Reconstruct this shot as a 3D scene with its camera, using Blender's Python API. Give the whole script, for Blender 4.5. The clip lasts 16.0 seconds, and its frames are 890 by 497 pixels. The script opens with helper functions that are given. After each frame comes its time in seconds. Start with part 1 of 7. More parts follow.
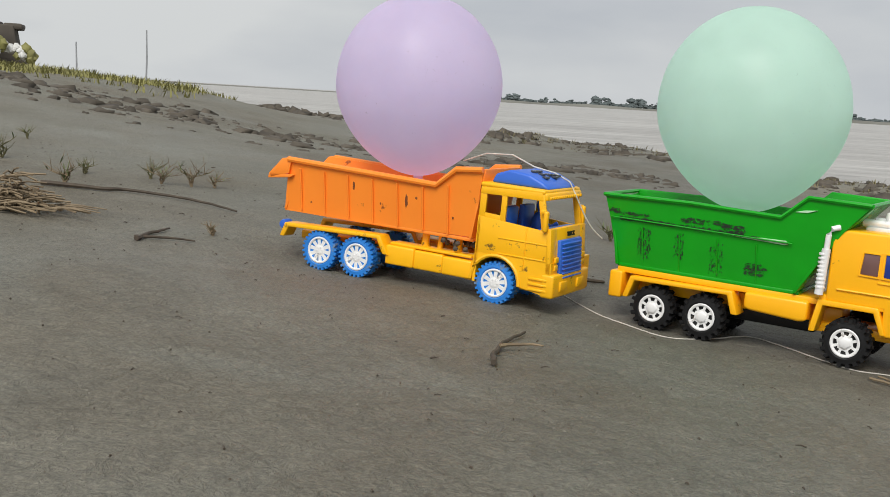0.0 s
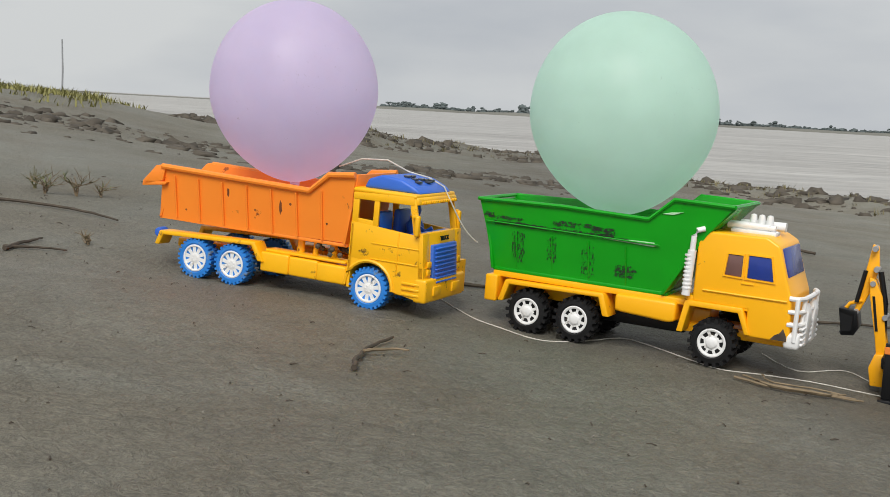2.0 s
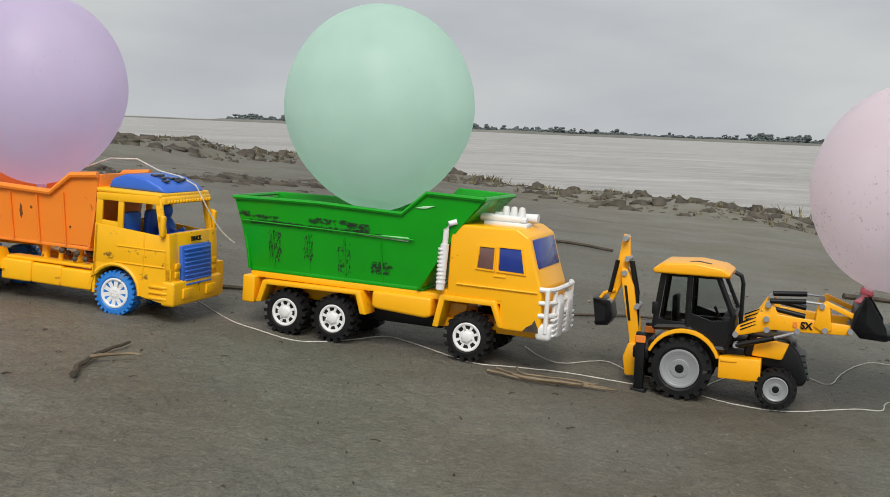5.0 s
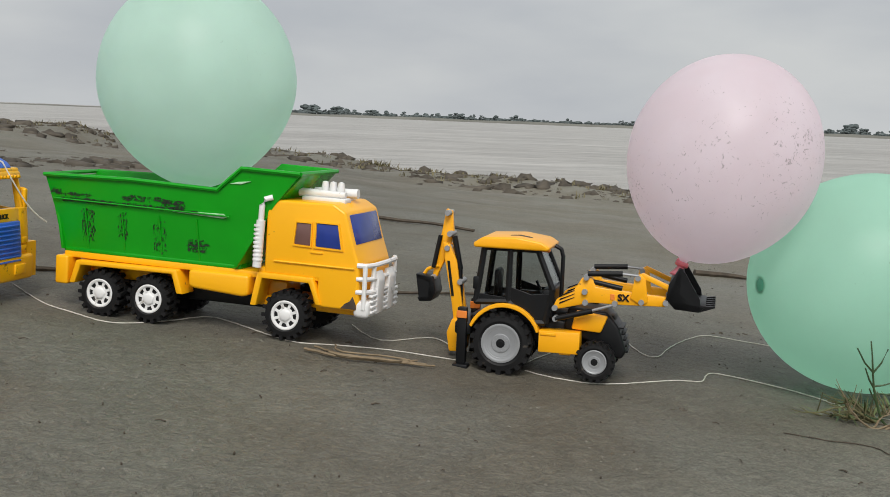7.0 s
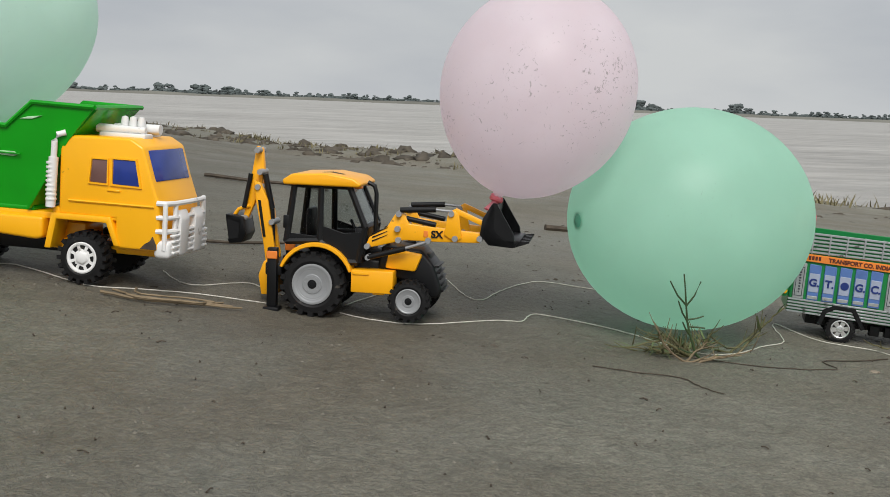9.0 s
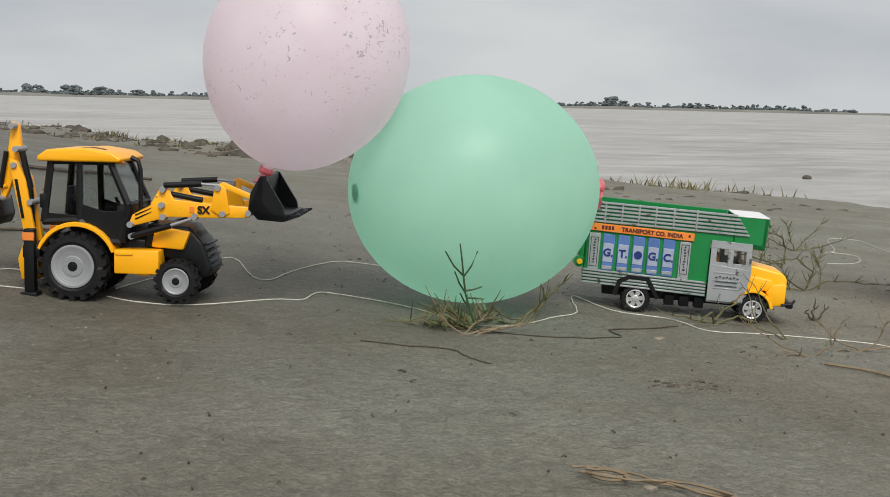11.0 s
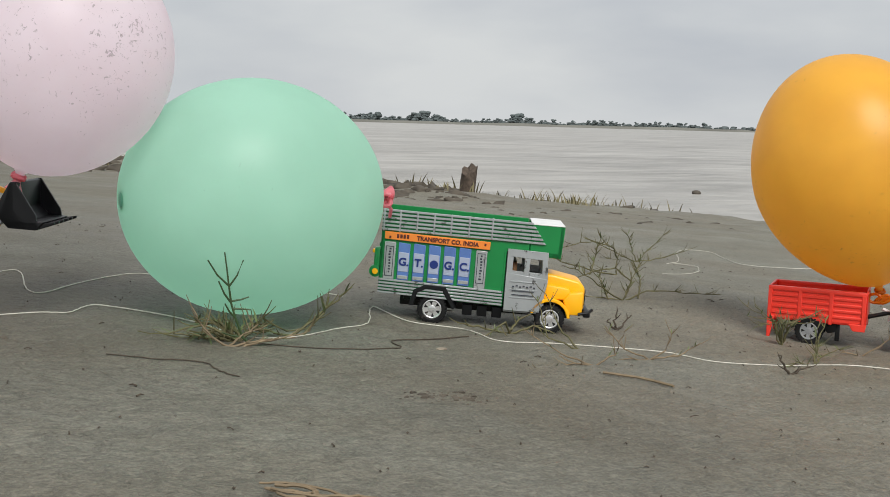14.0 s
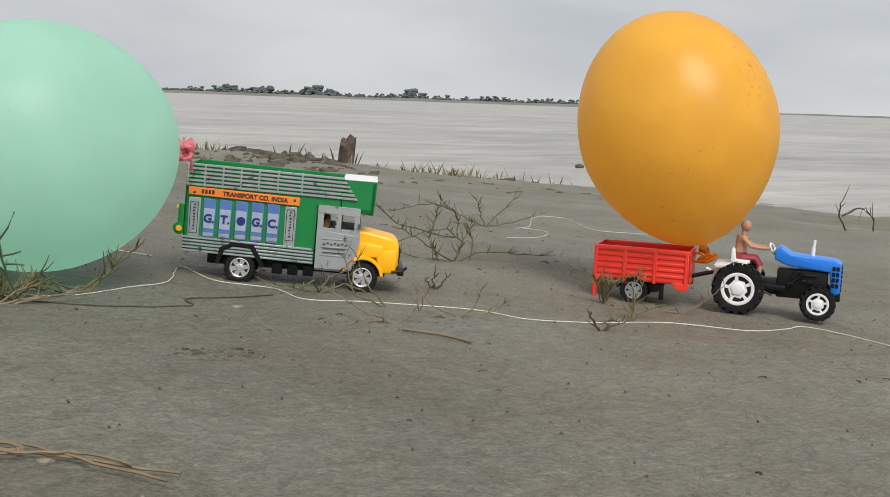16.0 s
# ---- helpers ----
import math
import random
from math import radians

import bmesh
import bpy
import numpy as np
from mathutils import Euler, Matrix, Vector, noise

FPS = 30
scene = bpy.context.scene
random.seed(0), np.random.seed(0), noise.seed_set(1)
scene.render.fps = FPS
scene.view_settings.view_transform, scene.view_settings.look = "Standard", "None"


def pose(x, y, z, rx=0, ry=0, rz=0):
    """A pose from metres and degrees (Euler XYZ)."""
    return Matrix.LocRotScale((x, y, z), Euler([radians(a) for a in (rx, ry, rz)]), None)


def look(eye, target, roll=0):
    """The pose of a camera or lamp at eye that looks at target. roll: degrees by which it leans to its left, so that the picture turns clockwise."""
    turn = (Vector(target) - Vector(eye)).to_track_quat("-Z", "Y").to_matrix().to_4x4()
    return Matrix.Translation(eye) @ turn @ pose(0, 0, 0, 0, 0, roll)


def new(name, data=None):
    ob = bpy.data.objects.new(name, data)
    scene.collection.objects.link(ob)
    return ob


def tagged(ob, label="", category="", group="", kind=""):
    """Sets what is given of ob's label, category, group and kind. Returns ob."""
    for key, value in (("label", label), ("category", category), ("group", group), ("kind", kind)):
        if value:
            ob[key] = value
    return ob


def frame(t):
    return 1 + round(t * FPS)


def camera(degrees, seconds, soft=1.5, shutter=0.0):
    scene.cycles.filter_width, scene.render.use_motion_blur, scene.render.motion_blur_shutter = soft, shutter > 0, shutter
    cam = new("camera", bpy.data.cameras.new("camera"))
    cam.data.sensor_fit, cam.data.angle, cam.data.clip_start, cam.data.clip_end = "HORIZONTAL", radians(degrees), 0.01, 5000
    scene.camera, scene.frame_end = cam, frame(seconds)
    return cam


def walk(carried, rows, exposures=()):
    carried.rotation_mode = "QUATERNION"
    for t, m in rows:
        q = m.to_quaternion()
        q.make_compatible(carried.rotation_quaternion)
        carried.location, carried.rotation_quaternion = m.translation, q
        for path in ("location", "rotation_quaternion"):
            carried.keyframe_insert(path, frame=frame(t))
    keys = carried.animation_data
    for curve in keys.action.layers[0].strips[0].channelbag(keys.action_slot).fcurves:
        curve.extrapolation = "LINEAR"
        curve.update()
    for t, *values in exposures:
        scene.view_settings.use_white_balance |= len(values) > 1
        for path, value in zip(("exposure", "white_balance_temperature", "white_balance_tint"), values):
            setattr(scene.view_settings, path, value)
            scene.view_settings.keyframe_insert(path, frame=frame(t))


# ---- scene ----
cam = camera(41.55, 16.0, 0.8)
PATH = [
    (0, (0.2821, -0.0290, 0.2461), (0.0916, 1.9454, -0.0098), 3.39),
    (0.5, (0.2914, -0.0274, 0.2479), (0.1264, 1.9503, -0.0003), 3.38),
    (1, (0.3042, -0.0264, 0.2492), (0.1662, 1.9551, 0.0161), 2.99),
    (1.5, (0.3162, -0.0258, 0.2459), (0.2017, 1.9572, 0.0125), 2.92),
    (2, (0.3390, -0.0222, 0.2451), (0.2670, 1.9627, 0.0112), 3.11),
    (2.5, (0.3615, -0.0172, 0.2457), (0.3442, 1.9697, 0.0181), 3.42),
    (3, (0.3790, -0.0156, 0.2476), (0.3997, 1.9725, 0.0310), 3.15),
    (3.5, (0.3947, -0.0090, 0.2471), (0.4558, 1.9786, 0.0326), 3.14),
    (4, (0.4139, -0.0025, 0.2473), (0.5331, 1.9829, 0.0378), 2.52),
    (4.2, (0.4168, -0.0011, 0.2394), (0.5473, 1.9851, 0.0444), 2.40),
    (6.5, (0.4983, 0.0077, 0.2295), (0.7994, 1.9721, 0.0046), 2.50),
    (7, (0.5172, 0.0118, 0.2239), (0.8622, 1.9696, 0.0050), 2.28),
    (7.5, (0.5392, 0.0191, 0.2118), (0.9218, 1.9690, -0.0146), 2.62),
    (8, (0.5606, 0.0218, 0.2008), (0.9854, 1.9612, -0.0407), 2.55),
    (8.5, (0.5812, 0.0264, 0.1933), (1.0515, 1.9563, -0.0397), 2.64),
    (9, (0.6008, 0.0296, 0.1833), (1.1204, 1.9454, -0.0617), 2.23),
    (9.5, (0.6265, 0.0353, 0.1748), (1.2131, 1.9306, -0.0781), 2.29),
    (10, (0.6522, 0.0357, 0.1692), (1.2964, 1.9122, -0.0837), 2.07),
    (12.3, (0.7643, 0.0308, 0.1517), (1.5221, 1.8668, -0.0829), 1.54),
    (12.5, (0.7720, 0.0295, 0.1503), (1.5407, 1.8610, -0.0840), 1.77),
    (13, (0.7867, 0.0261, 0.1506), (1.5834, 1.8459, -0.0814), 1.70),
    (13.5, (0.8012, 0.0253, 0.1533), (1.6264, 1.8336, -0.0681), 1.65),
    (14, (0.8226, 0.0195, 0.1539), (1.6748, 1.8163, -0.0597), 1.52),
    (14.5, (0.8421, 0.0170, 0.1496), (1.7342, 1.7931, -0.0737), 1.65),
    (15, (0.8592, 0.0169, 0.1449), (1.7760, 1.7790, -0.0887), 1.76),
    (15.5, (0.8835, 0.0171, 0.1395), (1.8531, 1.7496, -0.1014), 1.59),
    (16, (0.9111, 0.0129, 0.1339), (1.9215, 1.7208, -0.1158), 2.05),
]
walk(cam, [(t, look(eye, target, roll)) for t, eye, target, roll in PATH], [(0, 0.16), (2, 0.12), (4, 0.03), (9, 0.04), (12.5, 0.2), (16, 0.2)])

# ---- world and light: a bright overcast sky ----
world = bpy.data.worlds.new("overcast")
scene.world = world
world.use_nodes = True
wn, wl = world.node_tree.nodes, world.node_tree.links
wn.clear()
w_out = wn.new("ShaderNodeOutputWorld")
w_bg = wn.new("ShaderNodeBackground")
w_sky = wn.new("ShaderNodeTexSky")
w_sky.sky_type, w_sky.sun_disc = "NISHITA", False
w_sky.sun_elevation, w_sky.sun_rotation = radians(58), radians(200)
w_sky.air_density, w_sky.dust_density = 1.0, 6.0
w_gain = wn.new("ShaderNodeVectorMath")
w_gain.operation = "SCALE"
w_gain.inputs["Scale"].default_value = 0.09
w_co = wn.new("ShaderNodeTexCoord")
w_map = wn.new("ShaderNodeMapping")
w_map.inputs["Scale"].default_value = (1.0, 1.0, 3.2)
w_noise = wn.new("ShaderNodeTexNoise")
w_noise.inputs["Scale"].default_value, w_noise.inputs["Detail"].default_value = 2.6, 6.0
w_ramp = wn.new("ShaderNodeValToRGB")
w_ramp.color_ramp.elements[0].position, w_ramp.color_ramp.elements[0].color = 0.34, (0.515, 0.545, 0.585, 1)
w_ramp.color_ramp.elements[1].position, w_ramp.color_ramp.elements[1].color = 0.62, (0.68, 0.70, 0.705, 1)
w_mix = wn.new("ShaderNodeMix")
w_mix.data_type = "RGBA"
w_mix.inputs["Factor"].default_value = 0.9
wl.new(w_sky.outputs["Color"], w_gain.inputs[0])
wl.new(w_co.outputs["Generated"], w_map.inputs["Vector"])
wl.new(w_map.outputs["Vector"], w_noise.inputs["Vector"])
wl.new(w_noise.outputs["Fac"], w_ramp.inputs["Fac"])
wl.new(w_gain.outputs["Vector"], w_mix.inputs["A"])
wl.new(w_ramp.outputs["Color"], w_mix.inputs["B"])
wl.new(w_mix.outputs["Result"], w_bg.inputs["Color"])
w_bg.inputs["Strength"].default_value = 0.92
wl.new(w_bg.outputs["Background"], w_out.inputs["Surface"])

sun = new("sun", bpy.data.lights.new("sun", "SUN"))
sun.data.energy, sun.data.angle, sun.data.color = 2.5, radians(30), (1.0, 0.97, 0.93)
sun.matrix_world = look((0.2, -4.2, 5.4), (0.9, 0.9, 0))
scene.view_settings.exposure = 0.0


# ---- materials ----
def mat(name, color, rough=0.5, var=0.08, scale=30.0, bump=0.05, bump_scale=200.0, metal=0.0, dirt=None, dirt_amt=0.5, dirt_scale=25.0, spec=0.5, coat=0.0):
    """A painted or moulded surface: two scales of tone, fine relief and, where dirt is given, patches of it."""
    m = bpy.data.materials.new(name)
    m.use_nodes = True
    n, l = m.node_tree.nodes, m.node_tree.links
    b = n["Principled BSDF"]
    b.inputs["Roughness"].default_value, b.inputs["Metallic"].default_value = rough, metal
    b.inputs["Specular IOR Level"].default_value, b.inputs["Coat Weight"].default_value = spec, coat
    co = n.new("ShaderNodeTexCoord")
    t1 = n.new("ShaderNodeTexNoise")
    t1.inputs["Scale"].default_value, t1.inputs["Detail"].default_value = scale, 5.0
    l.new(co.outputs["Object"], t1.inputs["Vector"])
    r1 = n.new("ShaderNodeValToRGB")
    c = Vector(color)
    r1.color_ramp.elements[0].position, r1.color_ramp.elements[1].position = 0.3, 0.7
    r1.color_ramp.elements[0].color = (*(c * (1 - var)), 1)
    r1.color_ramp.elements[1].color = (*[min(1, k) for k in (c * (1 + var))], 1)
    l.new(t1.outputs["Fac"], r1.inputs["Fac"])
    last = r1.outputs["Color"]
    if dirt:
        t2 = n.new("ShaderNodeTexNoise")
        t2.inputs["Scale"].default_value, t2.inputs["Detail"].default_value, t2.inputs["Roughness"].default_value = dirt_scale, 8.0, 0.7
        l.new(co.outputs["Object"], t2.inputs["Vector"])
        r2 = n.new("ShaderNodeValToRGB")
        r2.color_ramp.elements[0].position, r2.color_ramp.elements[1].position = 0.72 - 0.3 * dirt_amt, 0.76 - 0.24 * dirt_amt
        l.new(t2.outputs["Fac"], r2.inputs["Fac"])
        mx = n.new("ShaderNodeMix")
        mx.data_type = "RGBA"
        mx.inputs["B"].default_value = (*dirt, 1)
        l.new(r2.outputs["Color"], mx.inputs["Factor"])
        l.new(last, mx.inputs["A"])
        last = mx.outputs["Result"]
    l.new(last, b.inputs["Base Color"])
    if bump:
        t3 = n.new("ShaderNodeTexNoise")
        t3.inputs["Scale"].default_value, t3.inputs["Detail"].default_value = bump_scale, 4.0
        l.new(co.outputs["Object"], t3.inputs["Vector"])
        bp = n.new("ShaderNodeBump")
        bp.inputs["Strength"].default_value, bp.inputs["Distance"].default_value = bump, 0.002
        l.new(t3.outputs["Fac"], bp.inputs["Height"])
        l.new(bp.outputs["Normal"], b.inputs["Normal"])
    return m


MUDCOL = (0.055, 0.045, 0.036)
M_orange = mat("orange_plastic", (1.0, 0.27, 0.025), 0.36, 0.04, 20, 0.03, 90, dirt=(0.24, 0.06, 0.015), dirt_amt=0.26, dirt_scale=34)
M_yellow = mat("yellow_plastic", (0.93, 0.47, 0.004), 0.4, 0.06, 20, 0.03, 90, dirt=(0.16, 0.085, 0.015), dirt_amt=0.36, dirt_scale=60)
M_amber = mat("amber_plastic", (1.0, 0.47, 0.006), 0.33, 0.04, 20, 0.02, 90, dirt=(0.22, 0.12, 0.03), dirt_amt=0.22, dirt_scale=55)
M_green = mat("green_plastic", (0.004, 0.32, 0.008), 0.27, 0.08, 20, 0.02, 90, dirt=(0.012, 0.05, 0.012), dirt_amt=0.2, dirt_scale=36)
M_blue = mat("blue_plastic", (0.03, 0.13, 0.58), 0.4, 0.06, 25, 0.03, 120)
M_bluetyre = mat("blue_rubber", (0.02, 0.20, 0.62), 0.5, 0.1, 60, 0.1, 220, dirt=(0.16, 0.22, 0.30), dirt_amt=0.55, dirt_scale=80)
M_white = mat("white_plastic", (0.78, 0.78, 0.77), 0.42, 0.05, 40, 0.03, 150, dirt=(0.42, 0.40, 0.37), dirt_amt=0.32, dirt_scale=60)
M_black = mat("black_rubber", (0.007, 0.007, 0.0075), 0.6, 0.2, 60, 0.15, 260, spec=0.3, dirt=(0.060, 0.052, 0.043), dirt_amt=0.36, dirt_scale=70)
M_blackp = mat("black_plastic", (0.006, 0.0065, 0.0075), 0.42, 0.15, 60, 0.04, 200, spec=0.3)
M_jcb = mat("toy_yellow_paint", (0.95, 0.43, 0.006), 0.32, 0.04, 30, 0.02, 150, dirt=(0.2, 0.12, 0.03), dirt_amt=0.2, dirt_scale=60)
M_grey = mat("grey_plastic", (0.30, 0.31, 0.32), 0.4, 0.08, 40, 0.03, 150, metal=0.2)
M_dark = mat("dark_panel", (0.05, 0.055, 0.07), 0.25, 0.1, 40, 0.02)
M_bglass = mat("blue_window", (0.02, 0.045, 0.26), 0.15, 0.2, 30, 0.02, 60)
M_brglass = mat("brown_window", (0.16, 0.085, 0.075), 0.2, 0.2, 30, 0.02, 60)
M_silver = mat("silver_plastic", (0.40, 0.42, 0.43), 0.34, 0.10, 50, 0.03, 200, metal=0.4, dirt=(0.09, 0.09, 0.085), dirt_amt=0.48, dirt_scale=85)
M_tgreen = mat("lorry_green", (0.008, 0.20, 0.05), 0.32, 0.08, 30, 0.02, 120, dirt=(0.03, 0.09, 0.045), dirt_amt=0.3, dirt_scale=70)
M_panel = mat("panel_lilac", (0.34, 0.38, 0.50), 0.35, 0.1, 60, 0.02, 120)
M_panelb = mat("panel_blue", (0.09, 0.17, 0.42), 0.35, 0.15, 60, 0.02, 120)
M_navy = mat("navy_lettering", (0.012, 0.03, 0.17), 0.4, 0.05)
M_sign = mat("orange_sign", (0.80, 0.23, 0.035), 0.4, 0.05)
M_ink = mat("dark_ink", (0.10, 0.02, 0.012), 0.5, 0.05)
M_red = mat("red_plastic", (0.86, 0.05, 0.03), 0.36, 0.05, 30, 0.02, 120)
M_tblue = mat("tractor_blue", (0.02, 0.20, 0.76), 0.3, 0.06, 30, 0.02, 120)
M_skin = mat("figure_tan", (0.46, 0.25, 0.16), 0.6, 0.1)
M_rust = mat("rusty_scuff", (0.20, 0.055, 0.015), 0.7, 0.4, 160, 0.2, 300)
M_chip = mat("chipped_paint", (0.008, 0.022, 0.008), 0.6, 0.4, 200, 0.2, 300)
M_stem = mat("weed_stem", (0.115, 0.105, 0.045), 0.7, 0.3, 60, 0.1)
M_leaf = mat("weed_leaf", (0.12, 0.15, 0.055), 0.6, 0.35, 40, 0.1)
M_straw = mat("dry_straw", (0.20, 0.15, 0.09), 0.75, 0.3, 60, 0.2)
M_twig = mat("dark_twig", (0.065, 0.05, 0.035), 0.8, 0.3, 80, 0.2)
M_string = mat("white_thread", (0.58, 0.56, 0.49), 0.7, 0.2, 200, 0.1)
M_clod = mat("wet_mud_clod", (0.078, 0.066, 0.050), 0.8, 0.45, 18, 0.8, 60)
M_post = mat("weathered_wood", (0.075, 0.055, 0.04), 0.85, 0.4, 60, 0.6, 120)
M_stone = mat("embankment_stone", (0.08, 0.068, 0.055), 0.9, 0.4, 2.5, 0.7, 8)
M_pale = mat("pale_rubble", (0.62, 0.62, 0.60), 0.85, 0.25, 3.0, 0.5, 12)
# blue-grey haze of the distance is mixed into this foliage colour
M_tree = mat("hazed_foliage", (0.095, 0.115, 0.115), 0.9, 0.3, 0.15, 0.0)


def glass(name, color=(0.85, 0.9, 0.9)):
    m = bpy.data.materials.new(name)
    m.use_nodes = True
    b = m.node_tree.nodes["Principled BSDF"]
    b.inputs["Base Color"].default_value = (*color, 1)
    b.inputs["Transmission Weight"].default_value, b.inputs["Roughness"].default_value, b.inputs["IOR"].default_value = 1.0, 0.06, 1.1
    return m


M_glass = glass("smoked_plastic", (0.74, 0.78, 0.79))


def rubber(name, color, thin, see=0.1, speck=0.0, rough=0.34, lit=0.62):
    """Stretched latex: diffuse skin, light coming through, a soft sheen, specks of mud."""
    m = bpy.data.materials.new(name)
    m.use_nodes = True
    n, l = m.node_tree.nodes, m.node_tree.links
    b = n["Principled BSDF"]
    b.inputs["Roughness"].default_value, b.inputs["Specular IOR Level"].default_value = rough, 0.45
    co = n.new("ShaderNodeTexCoord")
    t = n.new("ShaderNodeTexNoise")
    t.inputs["Scale"].default_value, t.inputs["Detail"].default_value = 17.0, 5.0
    l.new(co.outputs["Object"], t.inputs["Vector"])
    r = n.new("ShaderNodeValToRGB")
    r.color_ramp.elements[0].position, r.color_ramp.elements[1].position = 0.38, 0.62
    r.color_ramp.elements[0].color, r.color_ramp.elements[1].color = (*(Vector(color) * 0.90), 1), (*[min(1, k * 1.04) for k in color], 1)
    l.new(t.outputs["Fac"], r.inputs["Fac"])
    last = r.outputs["Color"]
    if speck:
        t2 = n.new("ShaderNodeTexNoise")
        t2.inputs["Scale"].default_value, t2.inputs["Detail"].default_value, t2.inputs["Roughness"].default_value, t2.inputs["Distortion"].default_value = 150.0, 5.0, 0.72, 1.6
        l.new(co.outputs["Object"], t2.inputs["Vector"])
        t3 = n.new("ShaderNodeTexNoise")
        t3.inputs["Scale"].default_value = 7.0
        l.new(co.outputs["Object"], t3.inputs["Vector"])
        ad = n.new("ShaderNodeMath")
        ad.operation = "MULTIPLY_ADD"
        ad.inputs[1].default_value = 0.45
        l.new(t3.outputs["Fac"], ad.inputs[0])
        l.new(t2.outputs["Fac"], ad.inputs[2])
        r2 = n.new("ShaderNodeValToRGB")
        r2.color_ramp.elements[0].position, r2.color_ramp.elements[1].position = 1.0 - speck, 1.02 - speck
        l.new(ad.outputs["Value"], r2.inputs["Fac"])
        mx = n.new("ShaderNodeMix")
        mx.data_type = "RGBA"
        mx.inputs["B"].default_value = (0.09, 0.065, 0.05, 1)
        l.new(r2.outputs["Color"], mx.inputs["Factor"])
        l.new(last, mx.inputs["A"])
        last = mx.outputs["Result"]
    l.new(last, b.inputs["Base Color"])
    tl = n.new("ShaderNodeBsdfTranslucent")
    tl.inputs["Color"].default_value = (*thin, 1)
    tp = n.new("ShaderNodeBsdfTransparent")
    tp.inputs["Color"].default_value = (*thin, 1)
    m1, m2 = n.new("ShaderNodeMixShader"), n.new("ShaderNodeMixShader")
    m1.inputs["Fac"].default_value, m2.inputs["Fac"].default_value = lit, see
    l.new(b.outputs["BSDF"], m1.inputs[1])
    l.new(tl.outputs["BSDF"], m1.inputs[2])
    l.new(m1.outputs["Shader"], m2.inputs[1])
    l.new(tp.outputs["BSDF"], m2.inputs[2])
    l.new(m2.outputs["Shader"], n["Material Output"].inputs["Surface"])
    return m


M_bpurple = rubber("purple_latex", (0.80, 0.74, 1.0), (0.92, 0.86, 1.0), 0.24, 0.06, lit=0.6)
M_bmint = rubber("mint_latex", (0.74, 0.95, 0.85), (0.83, 1.0, 0.92), 0.20, 0.04, lit=0.6)
M_bpink = rubber("pink_latex", (1.0, 0.86, 0.92), (1.0, 0.92, 0.96), 0.12, 0.115, lit=0.58)
M_bjade = rubber("jade_latex", (0.60, 0.89, 0.76), (0.70, 0.99, 0.85), 0.15, 0.04, lit=0.65)
M_borange = rubber("orange_latex", (1.0, 0.53, 0.07), (1.0, 0.72, 0.22), 0.06, 0.10, lit=0.42)
M_bknot = rubber("knot_pink", (0.95, 0.40, 0.46), (0.95, 0.42, 0.48), 0.0)
M_bknoto = rubber("knot_orange", (0.85, 0.3, 0.02), (0.9, 0.3, 0.02), 0.0)


